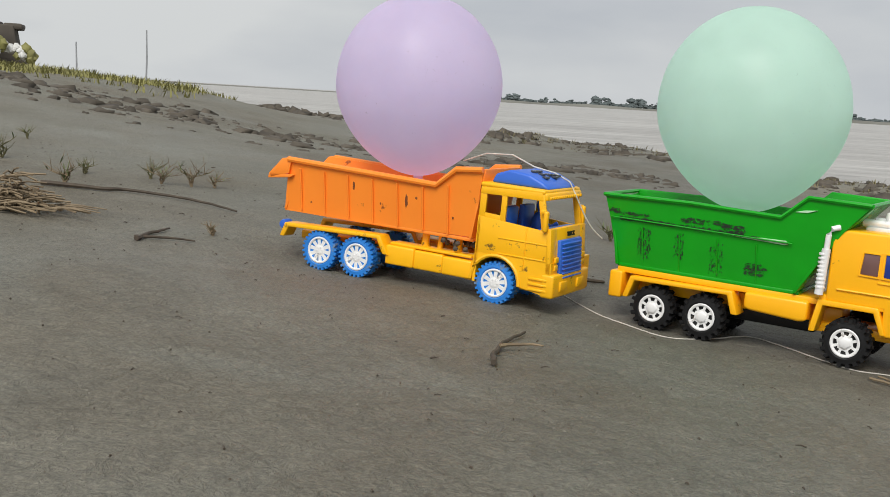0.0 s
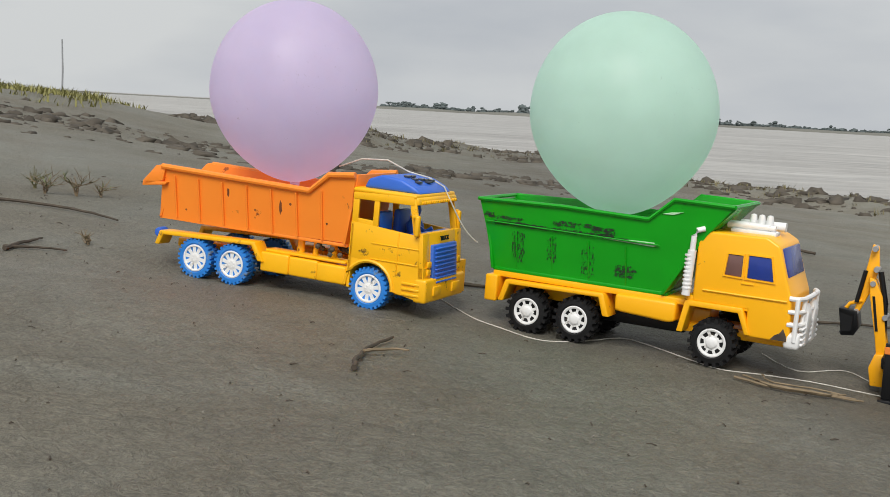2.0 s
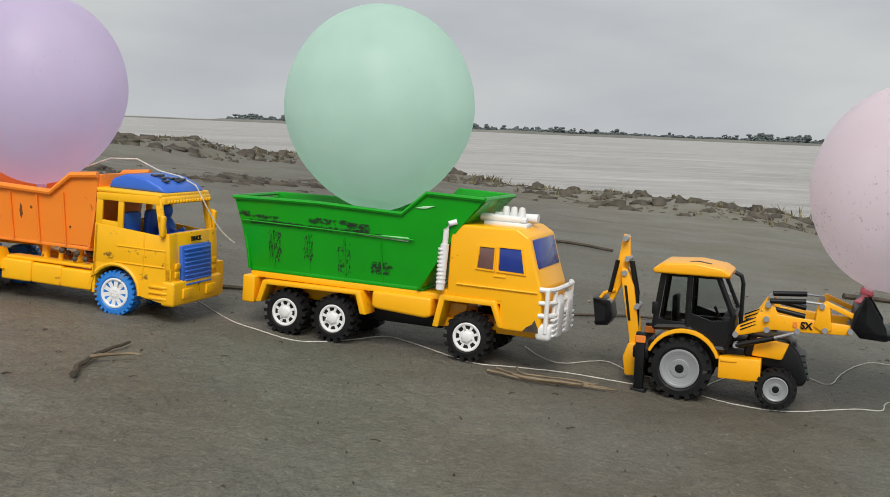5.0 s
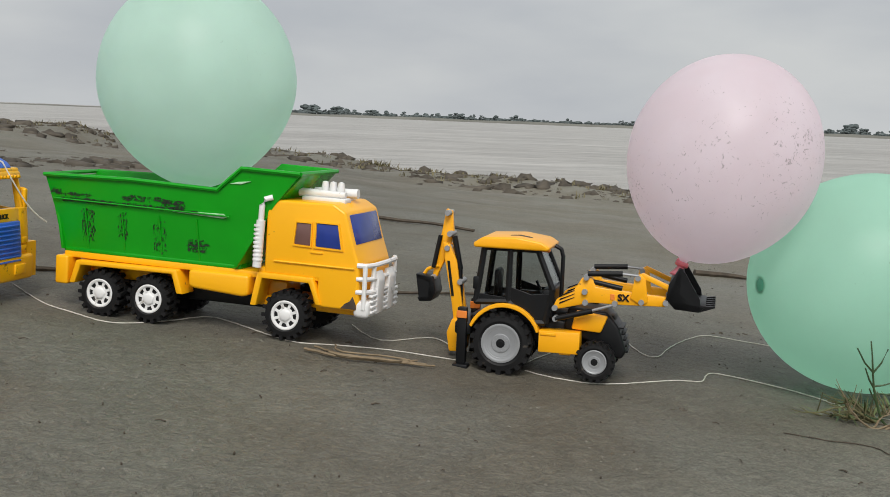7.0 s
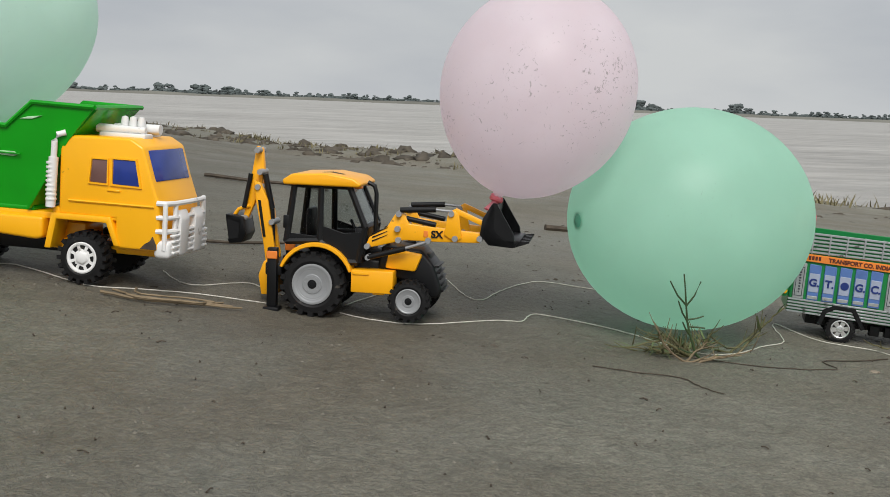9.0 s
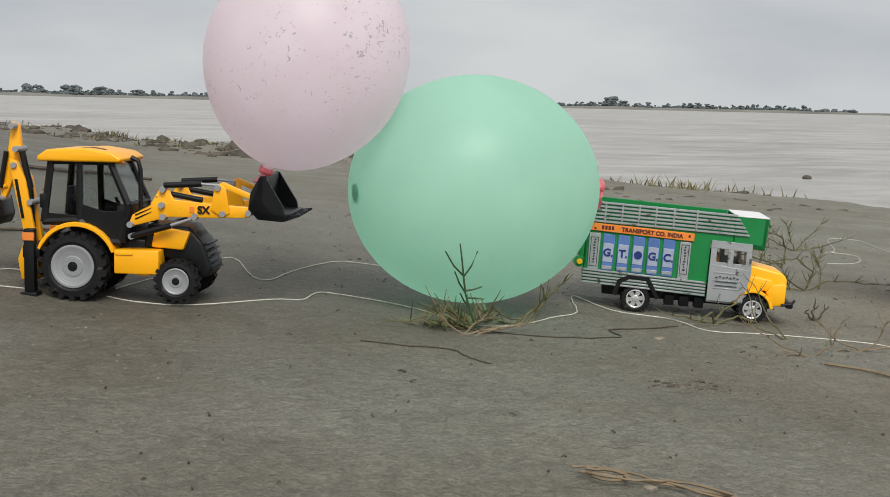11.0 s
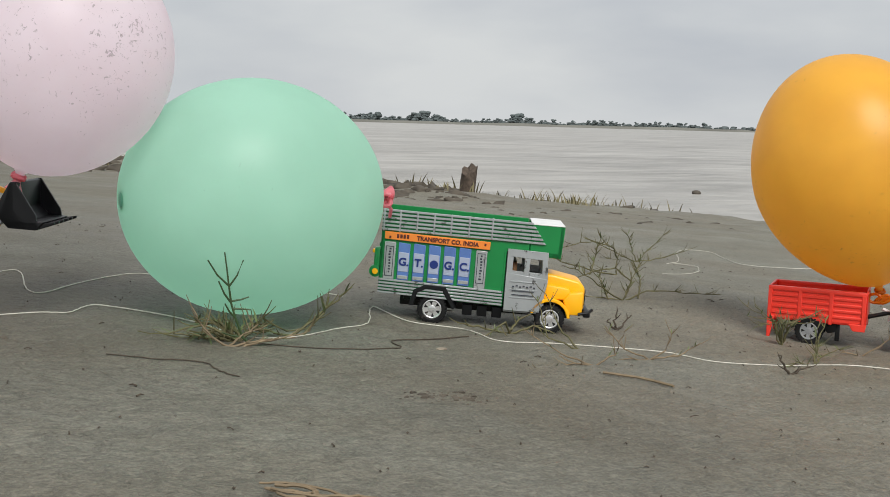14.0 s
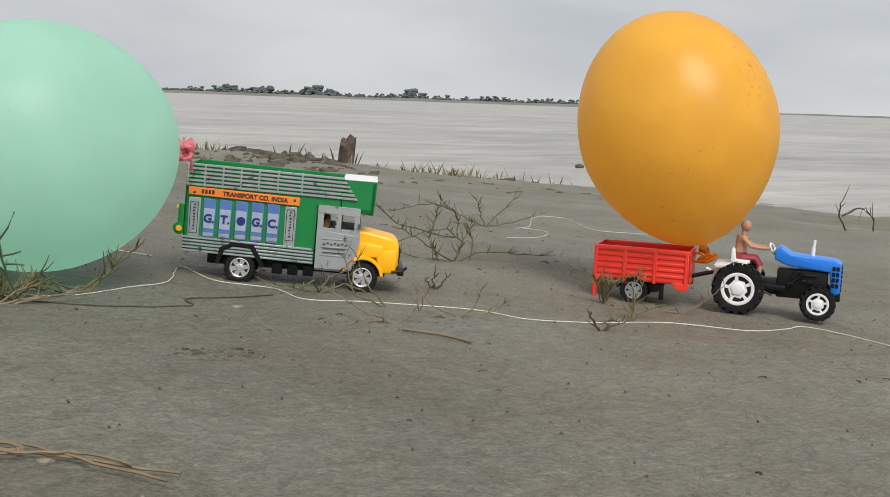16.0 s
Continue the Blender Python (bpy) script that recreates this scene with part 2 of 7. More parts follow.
def mud_material():
    m = bpy.data.materials.new("wet_river_mud")
    m.use_nodes = True
    n, l = m.node_tree.nodes, m.node_tree.links
    b = n["Principled BSDF"]
    geo = n.new("ShaderNodeNewGeometry")

    def tex(scale, detail=6.0, rough=0.55, stretch=None, dist=0.0):
        t = n.new("ShaderNodeTexNoise")
        t.inputs["Scale"].default_value, t.inputs["Detail"].default_value, t.inputs["Roughness"].default_value, t.inputs["Distortion"].default_value = scale, detail, rough, dist
        src = geo.outputs["Position"]
        if stretch:
            mp = n.new("ShaderNodeMapping")
            mp.inputs["Scale"].default_value = stretch
            l.new(src, mp.inputs["Vector"])
            src = mp.outputs["Vector"]
        l.new(src, t.inputs["Vector"])
        return t.outputs["Fac"]

    def ramp(src, p0, c0, p1, c1):
        r = n.new("ShaderNodeValToRGB")
        r.color_ramp.elements[0].position, r.color_ramp.elements[0].color = p0, (*c0, 1)
        r.color_ramp.elements[1].position, r.color_ramp.elements[1].color = p1, (*c1, 1)
        l.new(src, r.inputs["Fac"])
        return r.outputs["Color"]

    def mix(f, a, c, kind="MIX"):
        x = n.new("ShaderNodeMix")
        x.data_type, x.blend_type = "RGBA", kind
        if isinstance(f, float):
            x.inputs["Factor"].default_value = f
        else:
            l.new(f, x.inputs["Factor"])
        l.new(a, x.inputs["A"])
        l.new(c, x.inputs["B"])
        return x.outputs["Result"]

    broad = ramp(tex(1.3, 4.0), 0.34, (0.109, 0.102, 0.081), 0.68, (0.156, 0.153, 0.127))
    warm = ramp(tex(3.2, 5.0, dist=0.6), 0.4, (0.119, 0.102, 0.074), 0.62, (0.148, 0.147, 0.124))
    col = mix(0.5, broad, warm)
    grain = ramp(tex(190.0, 3.0, 0.7), 0.34, (0.62, 0.62, 0.62), 0.66, (1.36, 1.36, 1.34))
    col = mix(0.40, col, grain, "MULTIPLY")
    grain2 = ramp(tex(420.0, 2.0, 0.6), 0.40, (0.62, 0.62, 0.62), 0.60, (1.36, 1.36, 1.35))
    col = mix(0.42, col, grain2, "MULTIPLY")
    streak = ramp(tex(7.0, 7.0, 0.7, (0.8, 1.2, 1.0), 0.8), 0.34, (0.84, 0.83, 0.81), 0.66, (1.12, 1.12, 1.11))
    col = mix(0.8, col, streak, "MULTIPLY")
    fleck = ramp(tex(56.0, 5.0, 0.8, dist=2.0), 0.655, (1, 1, 1), 0.70, (0.42, 0.40, 0.37))
    col = mix(0.85, col, fleck, "MULTIPLY")
    pale = ramp(tex(75.0, 4.0, 0.75), 0.64, (0, 0, 0), 0.74, (1, 1, 1))
    patch = ramp(tex(2.6, 4.0), 0.5, (0, 0, 0), 0.62, (0.35, 0.35, 0.35))
    pp = mix(1.0, pale, patch, "MULTIPLY")
    cc = n.new("ShaderNodeRGB")
    cc.outputs[0].default_value = (0.26, 0.235, 0.19, 1)
    col = mix(pp, col, cc.outputs[0])
    # mud colour scaled along x: darkest mid-convoy, paler towards both ends
    sx = n.new("ShaderNodeSeparateXYZ")
    l.new(geo.outputs["Position"], sx.inputs["Vector"])
    wob = n.new("ShaderNodeMath")
    wob.operation = "MULTIPLY_ADD"
    wob.inputs[1].default_value = 2.0
    l.new(tex(1.1, 5.0, 0.6), wob.inputs[0])
    l.new(sx.outputs["X"], wob.inputs[2])
    rmap = n.new("ShaderNodeMapRange")
    rmap.inputs["From Min"].default_value, rmap.inputs["From Max"].default_value = 0.0, 3.2
    l.new(wob.outputs["Value"], rmap.inputs["Value"])
    wet = n.new("ShaderNodeValToRGB")
    stops = ((0.0, 1.30), (0.30, 1.24), (0.48, 1.02), (0.60, 1.12), (0.72, 1.34), (0.85, 1.44))
    while len(wet.color_ramp.elements) < len(stops):
        wet.color_ramp.elements.new(0.5)
    for e, (p, k) in zip(wet.color_ramp.elements, stops):
        e.position = p
    for e, (p, k) in zip(wet.color_ramp.elements, stops):
        e.color = (k, k, k * 0.99, 1)
    l.new(rmap.outputs["Result"], wet.inputs["Fac"])
    col = mix(1.0, col, wet.outputs["Color"], "MULTIPLY")
    l.new(col, b.inputs["Base Color"])
    rr = ramp(tex(2.0, 4.0), 0.35, (0.52, 0.52, 0.52), 0.65, (0.78, 0.78, 0.78))
    l.new(rr, b.inputs["Roughness"])
    b.inputs["Specular IOR Level"].default_value = 0.4
    b1, b2, b3 = n.new("ShaderNodeBump"), n.new("ShaderNodeBump"), n.new("ShaderNodeBump")
    for k, (nd, tx, s, d) in enumerate(((b1, tex(22.0, 6.0, 0.6, (1.0, 1.3, 1.0)), 0.55, 0.010), (b2, tex(210.0, 4.0, 0.7), 0.7, 0.0026), (b3, tex(60.0, 5.0, 0.7, dist=1.5), 0.95, 0.006))):
        nd.inputs["Strength"].default_value, nd.inputs["Distance"].default_value = s, d
        l.new(tx, nd.inputs["Height"])
    l.new(b1.outputs["Normal"], b2.inputs["Normal"])
    l.new(b2.outputs["Normal"], b3.inputs["Normal"])
    l.new(b3.outputs["Normal"], b.inputs["Normal"])
    return m


M_mud = mud_material()


def water_material():
    m = bpy.data.materials.new("silty_river_water")
    m.use_nodes = True
    n, l = m.node_tree.nodes, m.node_tree.links
    b = n["Principled BSDF"]
    geo = n.new("ShaderNodeNewGeometry")
    mp = n.new("ShaderNodeMapping")
    mp.inputs["Scale"].default_value = (0.42, 1.0, 1.0)
    l.new(geo.outputs["Position"], mp.inputs["Vector"])

    def waves(scale, detail, dist):
        t = n.new("ShaderNodeTexNoise")
        t.inputs["Scale"].default_value, t.inputs["Detail"].default_value, t.inputs["Roughness"].default_value, t.inputs["Distortion"].default_value = scale, detail, 0.68, dist
        l.new(mp.outputs["Vector"], t.inputs["Vector"])
        return t.outputs["Fac"]

    def tone(src, p0, c0, p1, c1):
        r = n.new("ShaderNodeValToRGB")
        r.color_ramp.elements[0].position, r.color_ramp.elements[0].color = p0, (*c0, 1)
        r.color_ramp.elements[1].position, r.color_ramp.elements[1].color = p1, (*c1, 1)
        l.new(src, r.inputs["Fac"])
        return r.outputs["Color"]

    silt = tone(waves(0.16, 6.0, 0.4), 0.36, (0.31, 0.295, 0.27), 0.66, (0.45, 0.435, 0.405))
    # lights and darks of small waves, multiplied into the water colour
    chop_tone = tone(waves(1.1, 6.0, 0.8), 0.38, (0.74, 0.74, 0.73), 0.62, (1.16, 1.16, 1.15))
    both = n.new("ShaderNodeMix")
    both.data_type, both.blend_type = "RGBA", "MULTIPLY"
    both.inputs["Factor"].default_value = 1.0
    l.new(silt, both.inputs["A"])
    l.new(chop_tone, both.inputs["B"])
    l.new(both.outputs["Result"], b.inputs["Base Color"])
    b.inputs["Roughness"].default_value, b.inputs["IOR"].default_value = 0.36, 1.33
    bp = n.new("ShaderNodeBump")
    bp.inputs["Strength"].default_value, bp.inputs["Distance"].default_value = 0.8, 0.10
    l.new(waves(2.4, 6.0, 0.6), bp.inputs["Height"])
    l.new(bp.outputs["Normal"], b.inputs["Normal"])
    return m


M_water = water_material()


# ---- mesh helpers ----
def finish(bm, name, material, smooth=True):
    bmesh.ops.recalc_face_normals(bm, faces=bm.faces)
    me = bpy.data.meshes.new(name)
    bm.to_mesh(me)
    bm.free()
    if not isinstance(material, (list, tuple)):
        material = [material]
    for k in material:
        me.materials.append(k)
    if smooth:
        me.shade_smooth()
        me.set_sharp_from_angle(angle=radians(38))
    return me


def part(name, bm, material, parent=None, label="", m=None):
    ob = new(name, finish(bm, name, material) if isinstance(bm, bmesh.types.BMesh) else bm)
    if parent is not None:
        ob.parent = parent
    if m is not None:
        ob.matrix_local = m
    if label:
        tagged(ob, label)
    return ob


def thing(name, m, label, category, group=""):
    ob = new(name)
    ob.empty_display_size = 0.02
    ob.matrix_world = m
    return tagged(ob, label, category, group)


def bevel(bm, geom_edges, r, seg=2):
    if r > 0:
        bmesh.ops.bevel(bm, geom=geom_edges, offset=r, segments=seg, affect="EDGES", profile=0.5, clamp_overlap=True)


def box(bm, x0, x1, y0, y1, z0, z1, r=0.001, seg=2):
    """A block with rounded edges."""
    v = [bm.verts.new((x, y, z)) for x in (x0, x1) for y in (y0, y1) for z in (z0, z1)]
    fs = [bm.faces.new([v[i] for i in q]) for q in ((0, 1, 3, 2), (4, 6, 7, 5), (0, 4, 5, 1), (2, 3, 7, 6), (0, 2, 6, 4), (1, 5, 7, 3))]
    bmesh.ops.recalc_face_normals(bm, faces=fs)
    bevel(bm, list({e for f in fs for e in f.edges}), r, seg)
    return bm


def prism(bm, prof, y0, y1, r=0.001, seg=2, axis="y", taper=None):
    """A solid from an x-z profile, drawn out from y0 to y1; taper: scale of the far face about the profile's middle."""
    def put(a, b, c):
        return (a, c, b) if axis == "y" else ((c, a, b) if axis == "x" else (a, b, c))
    cx = sum(p[0] for p in prof) / len(prof)
    cz = sum(p[1] for p in prof) / len(prof)
    k = taper or 1.0
    a = [bm.verts.new(put(x, z, y0)) for x, z in prof]
    b = [bm.verts.new(put(cx + (x - cx) * k, cz + (z - cz) * k, y1)) for x, z in prof]
    n = len(prof)
    fs = [bm.faces.new(a), bm.faces.new(b[::-1])]
    fs += [bm.faces.new((a[i], b[i], b[(i + 1) % n], a[(i + 1) % n])) for i in range(n)]
    bmesh.ops.recalc_face_normals(bm, faces=fs)
    bevel(bm, list({e for f in fs for e in f.edges}), r, seg)
    return bm


def tube(bm, pts, r, seg=8, r_end=None):
    """A round bar along a line of points."""
    pts = [Vector(p) for p in pts]
    rings = []
    n = len(pts)
    for i, p in enumerate(pts):
        d = (pts[min(i + 1, n - 1)] - pts[max(i - 1, 0)]).normalized()
        a = d.cross(Vector((0, 0, 1)) if abs(d.z) < 0.9 else Vector((1, 0, 0))).normalized()
        b = d.cross(a)
        k = r if r_end is None else r + (r_end - r) * i / max(1, n - 1)
        rings.append([bm.verts.new(p + (a * math.cos(t) + b * math.sin(t)) * k) for t in [2 * math.pi * j / seg for j in range(seg)]])
    for s, e in zip(rings, rings[1:]):
        for j in range(seg):
            bm.faces.new((s[j], s[(j + 1) % seg], e[(j + 1) % seg], e[j]))
    bm.faces.new(rings[0][::-1])
    bm.faces.new(rings[-1])
    return bm


def lathe(bm, prof, seg=32, axis="y", centre=(0, 0, 0), start=0.0):
    """Turns a profile of (radius, along) about an axis through centre."""
    rings = []
    cx, cy, cz = centre
    for r, h in prof:
        ring = []
        for j in range(seg):
            t = 2 * math.pi * j / seg + start
            a, b = r * math.cos(t), r * math.sin(t)
            ring.append(bm.verts.new((cx + a, cy + h, cz + b) if axis == "y" else ((cx + h, cy + a, cz + b) if axis == "x" else (cx + a, cy + b, cz + h))))
        rings.append(ring)
    for s, e in zip(rings, rings[1:]):
        for j in range(seg):
            bm.faces.new((s[j], s[(j + 1) % seg], e[(j + 1) % seg], e[j]))
    if prof[0][0] > 1e-6:
        bm.faces.new(rings[0][::-1])
    if prof[-1][0] > 1e-6:
        bm.faces.new(rings[-1])
    bmesh.ops.remove_doubles(bm, verts=[v for q in (rings[0], rings[-1]) for v in q], dist=1e-6)
    return bm


def frame_plate(bm, outer, inner, y0, y1):
    """A plate in the x-z plane with one opening: two loops of equal length, from y0 to y1."""
    n = len(outer)
    lo = [[bm.verts.new((x, y, z)) for x, z in q] for q in (outer, inner) for y in (y0, y1)]
    o0, o1, i0, i1 = lo
    for k in range(n):
        j = (k + 1) % n
        bm.faces.new((o0[k], o0[j], i0[j], i0[k]))
        bm.faces.new((o1[k], i1[k], i1[j], o1[j]))
        bm.faces.new((o0[k], o1[k], o1[j], o0[j]))
        bm.faces.new((i0[k], i0[j], i1[j], i1[k]))
    return bm


def text_mesh(body, size, depth, material, name="lettering"):
    cu = bpy.data.curves.new(name, "FONT")
    cu.offset = 0.034 * size
    cu.body, cu.size, cu.extrude, cu.align_x, cu.align_y = body, size, depth, "CENTER", "CENTER"
    tmp = bpy.data.objects.new(name, cu)
    scene.collection.objects.link(tmp)
    bpy.context.view_layer.update()
    me = bpy.data.meshes.new_from_object(tmp)
    bpy.data.objects.remove(tmp)
    me.materials.clear()
    me.materials.append(material)
    return me


def B():
    return bmesh.new()


# ---- the river bank: one sheet of ground ----
WATER = -0.42
DIPS = ((0.03, 1.24, -0.008), (0.40, 1.19, -0.010), (0.76, 1.075, -0.009), (1.31, 1.08, -0.003), (1.77, 1.04, -0.007))


def smin(a, b, k):
    h = np.clip(0.5 + 0.5 * (b - a) / k, 0, 1)
    return b * (1 - h) + a * h - k * h * (1 - h)


def shore(x):
    """How far ahead the land reaches, for each x."""
    return np.interp(x, (-60, -8, -4.5, -2.6, -1.2, 0.3, 1.2, 1.9, 2.6, 3.2, 4.0, 5.0, 6.0, 6.7, 8.0, 12.0, 60.0), (40, 22, 12.5, 6.8, 7.0, 9.0, 8.2, 6.9, 5.9, 6.0, 6.5, 7.0, 6.6, 4.9, 2.2, -8.0, -60))


def lumps(x, y):
    """Low relief of the mud, in metres."""
    a = 0.0035 * np.sin(3.1 * x + 1.7 * y + 0.6) * np.sin(2.3 * y - 1.1 * x)
    a = a + 0.0016 * np.sin(9.1 * x - 4.0 * y) * np.sin(7.7 * y + 3.3 * x + 1.0)
    return a + 0.0006 * np.sin(31 * x + 13 * y) * np.sin(27 * y - 11 * x)


def height(x, y):
    x, y = np.asarray(x, float), np.asarray(y, float)
    xs = np.where(x > 9, 9 + (x - 9) * 0.2, np.where(x < -3, -3 + (x + 3) * 0.25, x))
    z = 0.0215 - 0.075 * xs + 0.0308 * smin(y, np.full_like(y, 2.2), 0.8) - 0.022 * np.maximum(y - 2.5, 0)
    z = z + 0.075 * np.clip((-x - 0.3) / 1.0, 0, 1) * np.clip((y - 2.0) / 2.0, 0, 1)
    z = z - 0.05 * np.clip(y - 4.4, 0, 1.8) * np.clip((-x - 0.5) / 0.6, 0, 1)
    for dx, dy, dz in DIPS:
        z = z + dz * np.exp(-((x - dx) ** 2 + (y - dy) ** 2) / 0.012)
    z = z + lumps(x, y) * np.clip((np.hypot(x - 0.9, y - 0.9) - 0.1), 0.35, 6)
    edge = shore(x) + 0.35 * np.sin(2.7 * x) + 0.2 * np.sin(7.1 * x + 1)
    over = np.maximum(y - edge, 0)
    ridge = 0.05 * np.exp(-((y - edge + 0.5) / 0.5) ** 2) * np.clip((5 - x) / 2, 0, 1)
    z = z + ridge
    z = z - 0.55 * (1 - np.exp(-over * 1.6)) - 0.2 * np.minimum(over, 4.0)
    return np.maximum(z, -1.6)


def ground_at(x, y):
    return float(height(np.array([x]), np.array([y]))[0])


def graded(stops):
    """Grid lines: stretches of (from, to, count)."""
    out = []
    for a, b, k in stops:
        out += list(np.linspace(a, b, k, endpoint=False))
    return np.array(out + [stops[-1][1]])


gx = graded(((-3000, -200, 5), (-200, -20, 12), (-20, -4, 24), (-4, -1, 60), (-1, 2.6, 300), (2.6, 8, 110), (8, 20, 20), (20, 200, 14), (200, 3000, 5)))
gy = graded(((-200, -20, 5), (-20, -2, 10), (-2, 0.2, 30), (0.2, 2.2, 190), (2.2, 10, 160), (10, 30, 24), (30, 200, 12), (200, 4500, 6)))
XX, YY = np.meshgrid(gx, gy, indexing="ij")
ZZ = height(XX, YY)
verts = np.stack([XX, YY, ZZ], -1).reshape(-1, 3)
ny = len(gy)
ii, jj = np.meshgrid(np.arange(len(gx) - 1), np.arange(ny - 1), indexing="ij")
base = (ii * ny + jj).ravel()
quads = np.stack([base, base + ny, base + ny + 1, base + 1], 1)
me = bpy.data.meshes.new("ground")
me.from_pydata(verts.tolist(), [], quads.tolist())
me.materials.append(M_mud)
me.shade_smooth()
tagged(new("ground", me), "grey-brown wet river mud with fine grain and scattered debris", "ground", kind="structure")

# the river: one sheet with a low swell near the bank
wx = graded(((-3000, -100, 6), (-100, -8, 24), (-8, 30, 190), (30, 150, 30), (150, 3000, 8)))
wy = graded(((-300, -4, 8), (-4, 4, 20), (4, 34, 170), (34, 150, 40), (150, 4400, 14)))
XX, YY = np.meshgrid(wx, wy, indexing="ij")
swell = 0.16 * (0.011 * np.sin(1.9 * YY + 0.8 * XX + 1.5 * np.sin(0.35 * XX)) + 0.008 * np.sin(3.3 * YY - 1.3 * XX + 2 * np.sin(0.6 * YY)) + 0.005 * np.sin(6.1 * XX + 5.3 * YY)) * (0.6 + 0.4 * np.sin(0.9 * XX) * np.sin(0.5 * YY + 0.4 * XX))
ZZ = WATER + swell * np.clip(YY - 3, 0, 1) * (YY < 150)
verts = np.stack([XX, YY, ZZ], -1).reshape(-1, 3)
ny = len(wy)
ii, jj = np.meshgrid(np.arange(len(wx) - 1), np.arange(ny - 1), indexing="ij")
base = (ii * ny + jj).ravel()
quads = np.stack([base, base + ny, base + ny + 1, base + 1], 1)
me = bpy.data.meshes.new("water")
me.from_pydata(verts.tolist(), [], quads.tolist())
me.materials.append(M_water)
me.shade_smooth()
tagged(new("water", me), "broad silty grey river with low ripples", "river", kind="structure")


# ---- wheels ----
def tyre_mesh(name, r, w, rim, lugs, lug_h, material, chevron=0.3):
    bm = B()
    rt = r - lug_h
    lathe(bm, [(rim, 0.08 * w), (rim + 0.3 * (rt - rim), 0.0), (rt - 0.12 * (rt - rim), 0.03 * w), (rt, 0.14 * w), (rt, 0.86 * w), (rt - 0.12 * (rt - rim), 0.97 * w), (rim, 0.92 * w)], 36)
    for k in range(lugs):
        for side in (0, 1):
            a0 = 2 * math.pi * (k + 0.5 * side) / lugs
            y0, y1 = (0.0, 0.56 * w) if side == 0 else (0.44 * w, w)
            da = 2 * math.pi / lugs
            q = []
            for y, shift in ((y0, 0 if side == 0 else chevron), (y1, chevron if side == 0 else 0)):
                for rr in (rt * 0.93, r):
                    for e in (-0.27, 0.27):
                        t = a0 + da * (e * (1.0 if rr < r else 0.8) + shift)
                        q.append(bm.verts.new((rr * math.cos(t), y, rr * math.sin(t))))
            for f in ((0, 1, 3, 2), (4, 6, 7, 5), (0, 4, 5, 1), (2, 3, 7, 6), (0, 2, 6, 4), (1, 5, 7, 3)):
                bm.faces.new([q[i] for i in f])
    return tread_split(bm, name, material, 36 * 6)


def tread_split(bm, name, material, keep):
    """The carcass and the tread blocks as two meshes."""
    bm.faces.ensure_lookup_table()
    tread = bm.copy()
    tread.faces.ensure_lookup_table()
    n = len(bm.faces)
    body = [f for f in bm.faces if len(f.verts) == 4][:keep]
    ids = {f.index for f in body} | {f.index for f in bm.faces if len(f.verts) > 4}
    bmesh.ops.delete(bm, geom=[f for f in bm.faces if f.index not in ids], context="FACES")
    bmesh.ops.delete(tread, geom=[f for f in tread.faces if f.index in ids], context="FACES")
    return finish(bm, name, material), finish(tread, "tread", material)


def rim_mesh(name, r, w, holes, material, dish=0.25, style="slot", depth_holes=0.35):
    """A wheel disc: a lip, a dished face with recessed pockets, and a hub."""
    bm = B()
    d = dish * w
    lathe(bm, [(r * 1.02, 0.9 * w), (r * 1.02, 0.02 * w), (r * 0.93, 0.0), (r * 0.86, 0.03 * w), (r * 0.83, d), (r * 0.42, d), (r * 0.40, d * 0.35), (r * 0.30, d * 0.2), (0.0, d * 0.15)], 36)
    n = holes
    for k in range(n):
        a = 2 * math.pi * (k + 0.5) / n
        ca, sa = math.cos(a), math.sin(a)
        hw = 0.36 * r * math.pi / n * (1.1 if style == "slot" else 0.8)
        # raised spoke between pockets
        q = [(0.34, -hw), (0.88, -hw * 1.25), (0.88, hw * 1.25), (0.34, hw)]
        top = [bm.verts.new((r * p * ca - s * sa, d * 0.35, r * p * sa + s * ca)) for p, s in q]
        bot = [bm.verts.new((r * p * ca - s * sa * 1.2, d * 1.05, r * p * sa + s * ca * 1.2)) for p, s in q]
        bm.faces.new(top)
        for i in range(4):
            bm.faces.new((top[i], top[(i + 1) % 4], bot[(i + 1) % 4], bot[i]))
    for k in range(6):
        a = 2 * math.pi * k / 6
        lathe(bm, [(0.0, d * 0.05), (r * 0.05, d * 0.05), (r * 0.05, d * 0.4)], 8, centre=(r * 0.22 * math.cos(a), 0, r * 0.22 * math.sin(a)))
    return finish(bm, name, material)


def stepped_rim(name, r, w, material):
    """A deep stepped wheel disc with a raised ring of nuts."""
    bm = B()
    lathe(bm, [(r * 1.02, 0.9 * w), (r * 1.02, 0.02 * w), (r * 0.94, 0.0), (r * 0.88, 0.02 * w), (r * 0.84, 0.035 * w), (r * 0.77, 0.04 * w), (r * 0.75, 0.056 * w),
               (r * 0.66, 0.06 * w), (r * 0.62, 0.072 * w), (r * 0.50, 0.072 * w), (r * 0.47, 0.045 * w), (r * 0.20, 0.04 * w), (0.0, 0.04 * w)], 36)
    for k in range(10):
        a = 2 * math.pi * k / 10
        lathe(bm, [(0.0, 0.025 * w), (r * 0.045, 0.025 * w), (r * 0.05, 0.05 * w)], 8, centre=(r * 0.37 * math.cos(a), 0, r * 0.37 * math.sin(a)))
    return finish(bm, name, material)


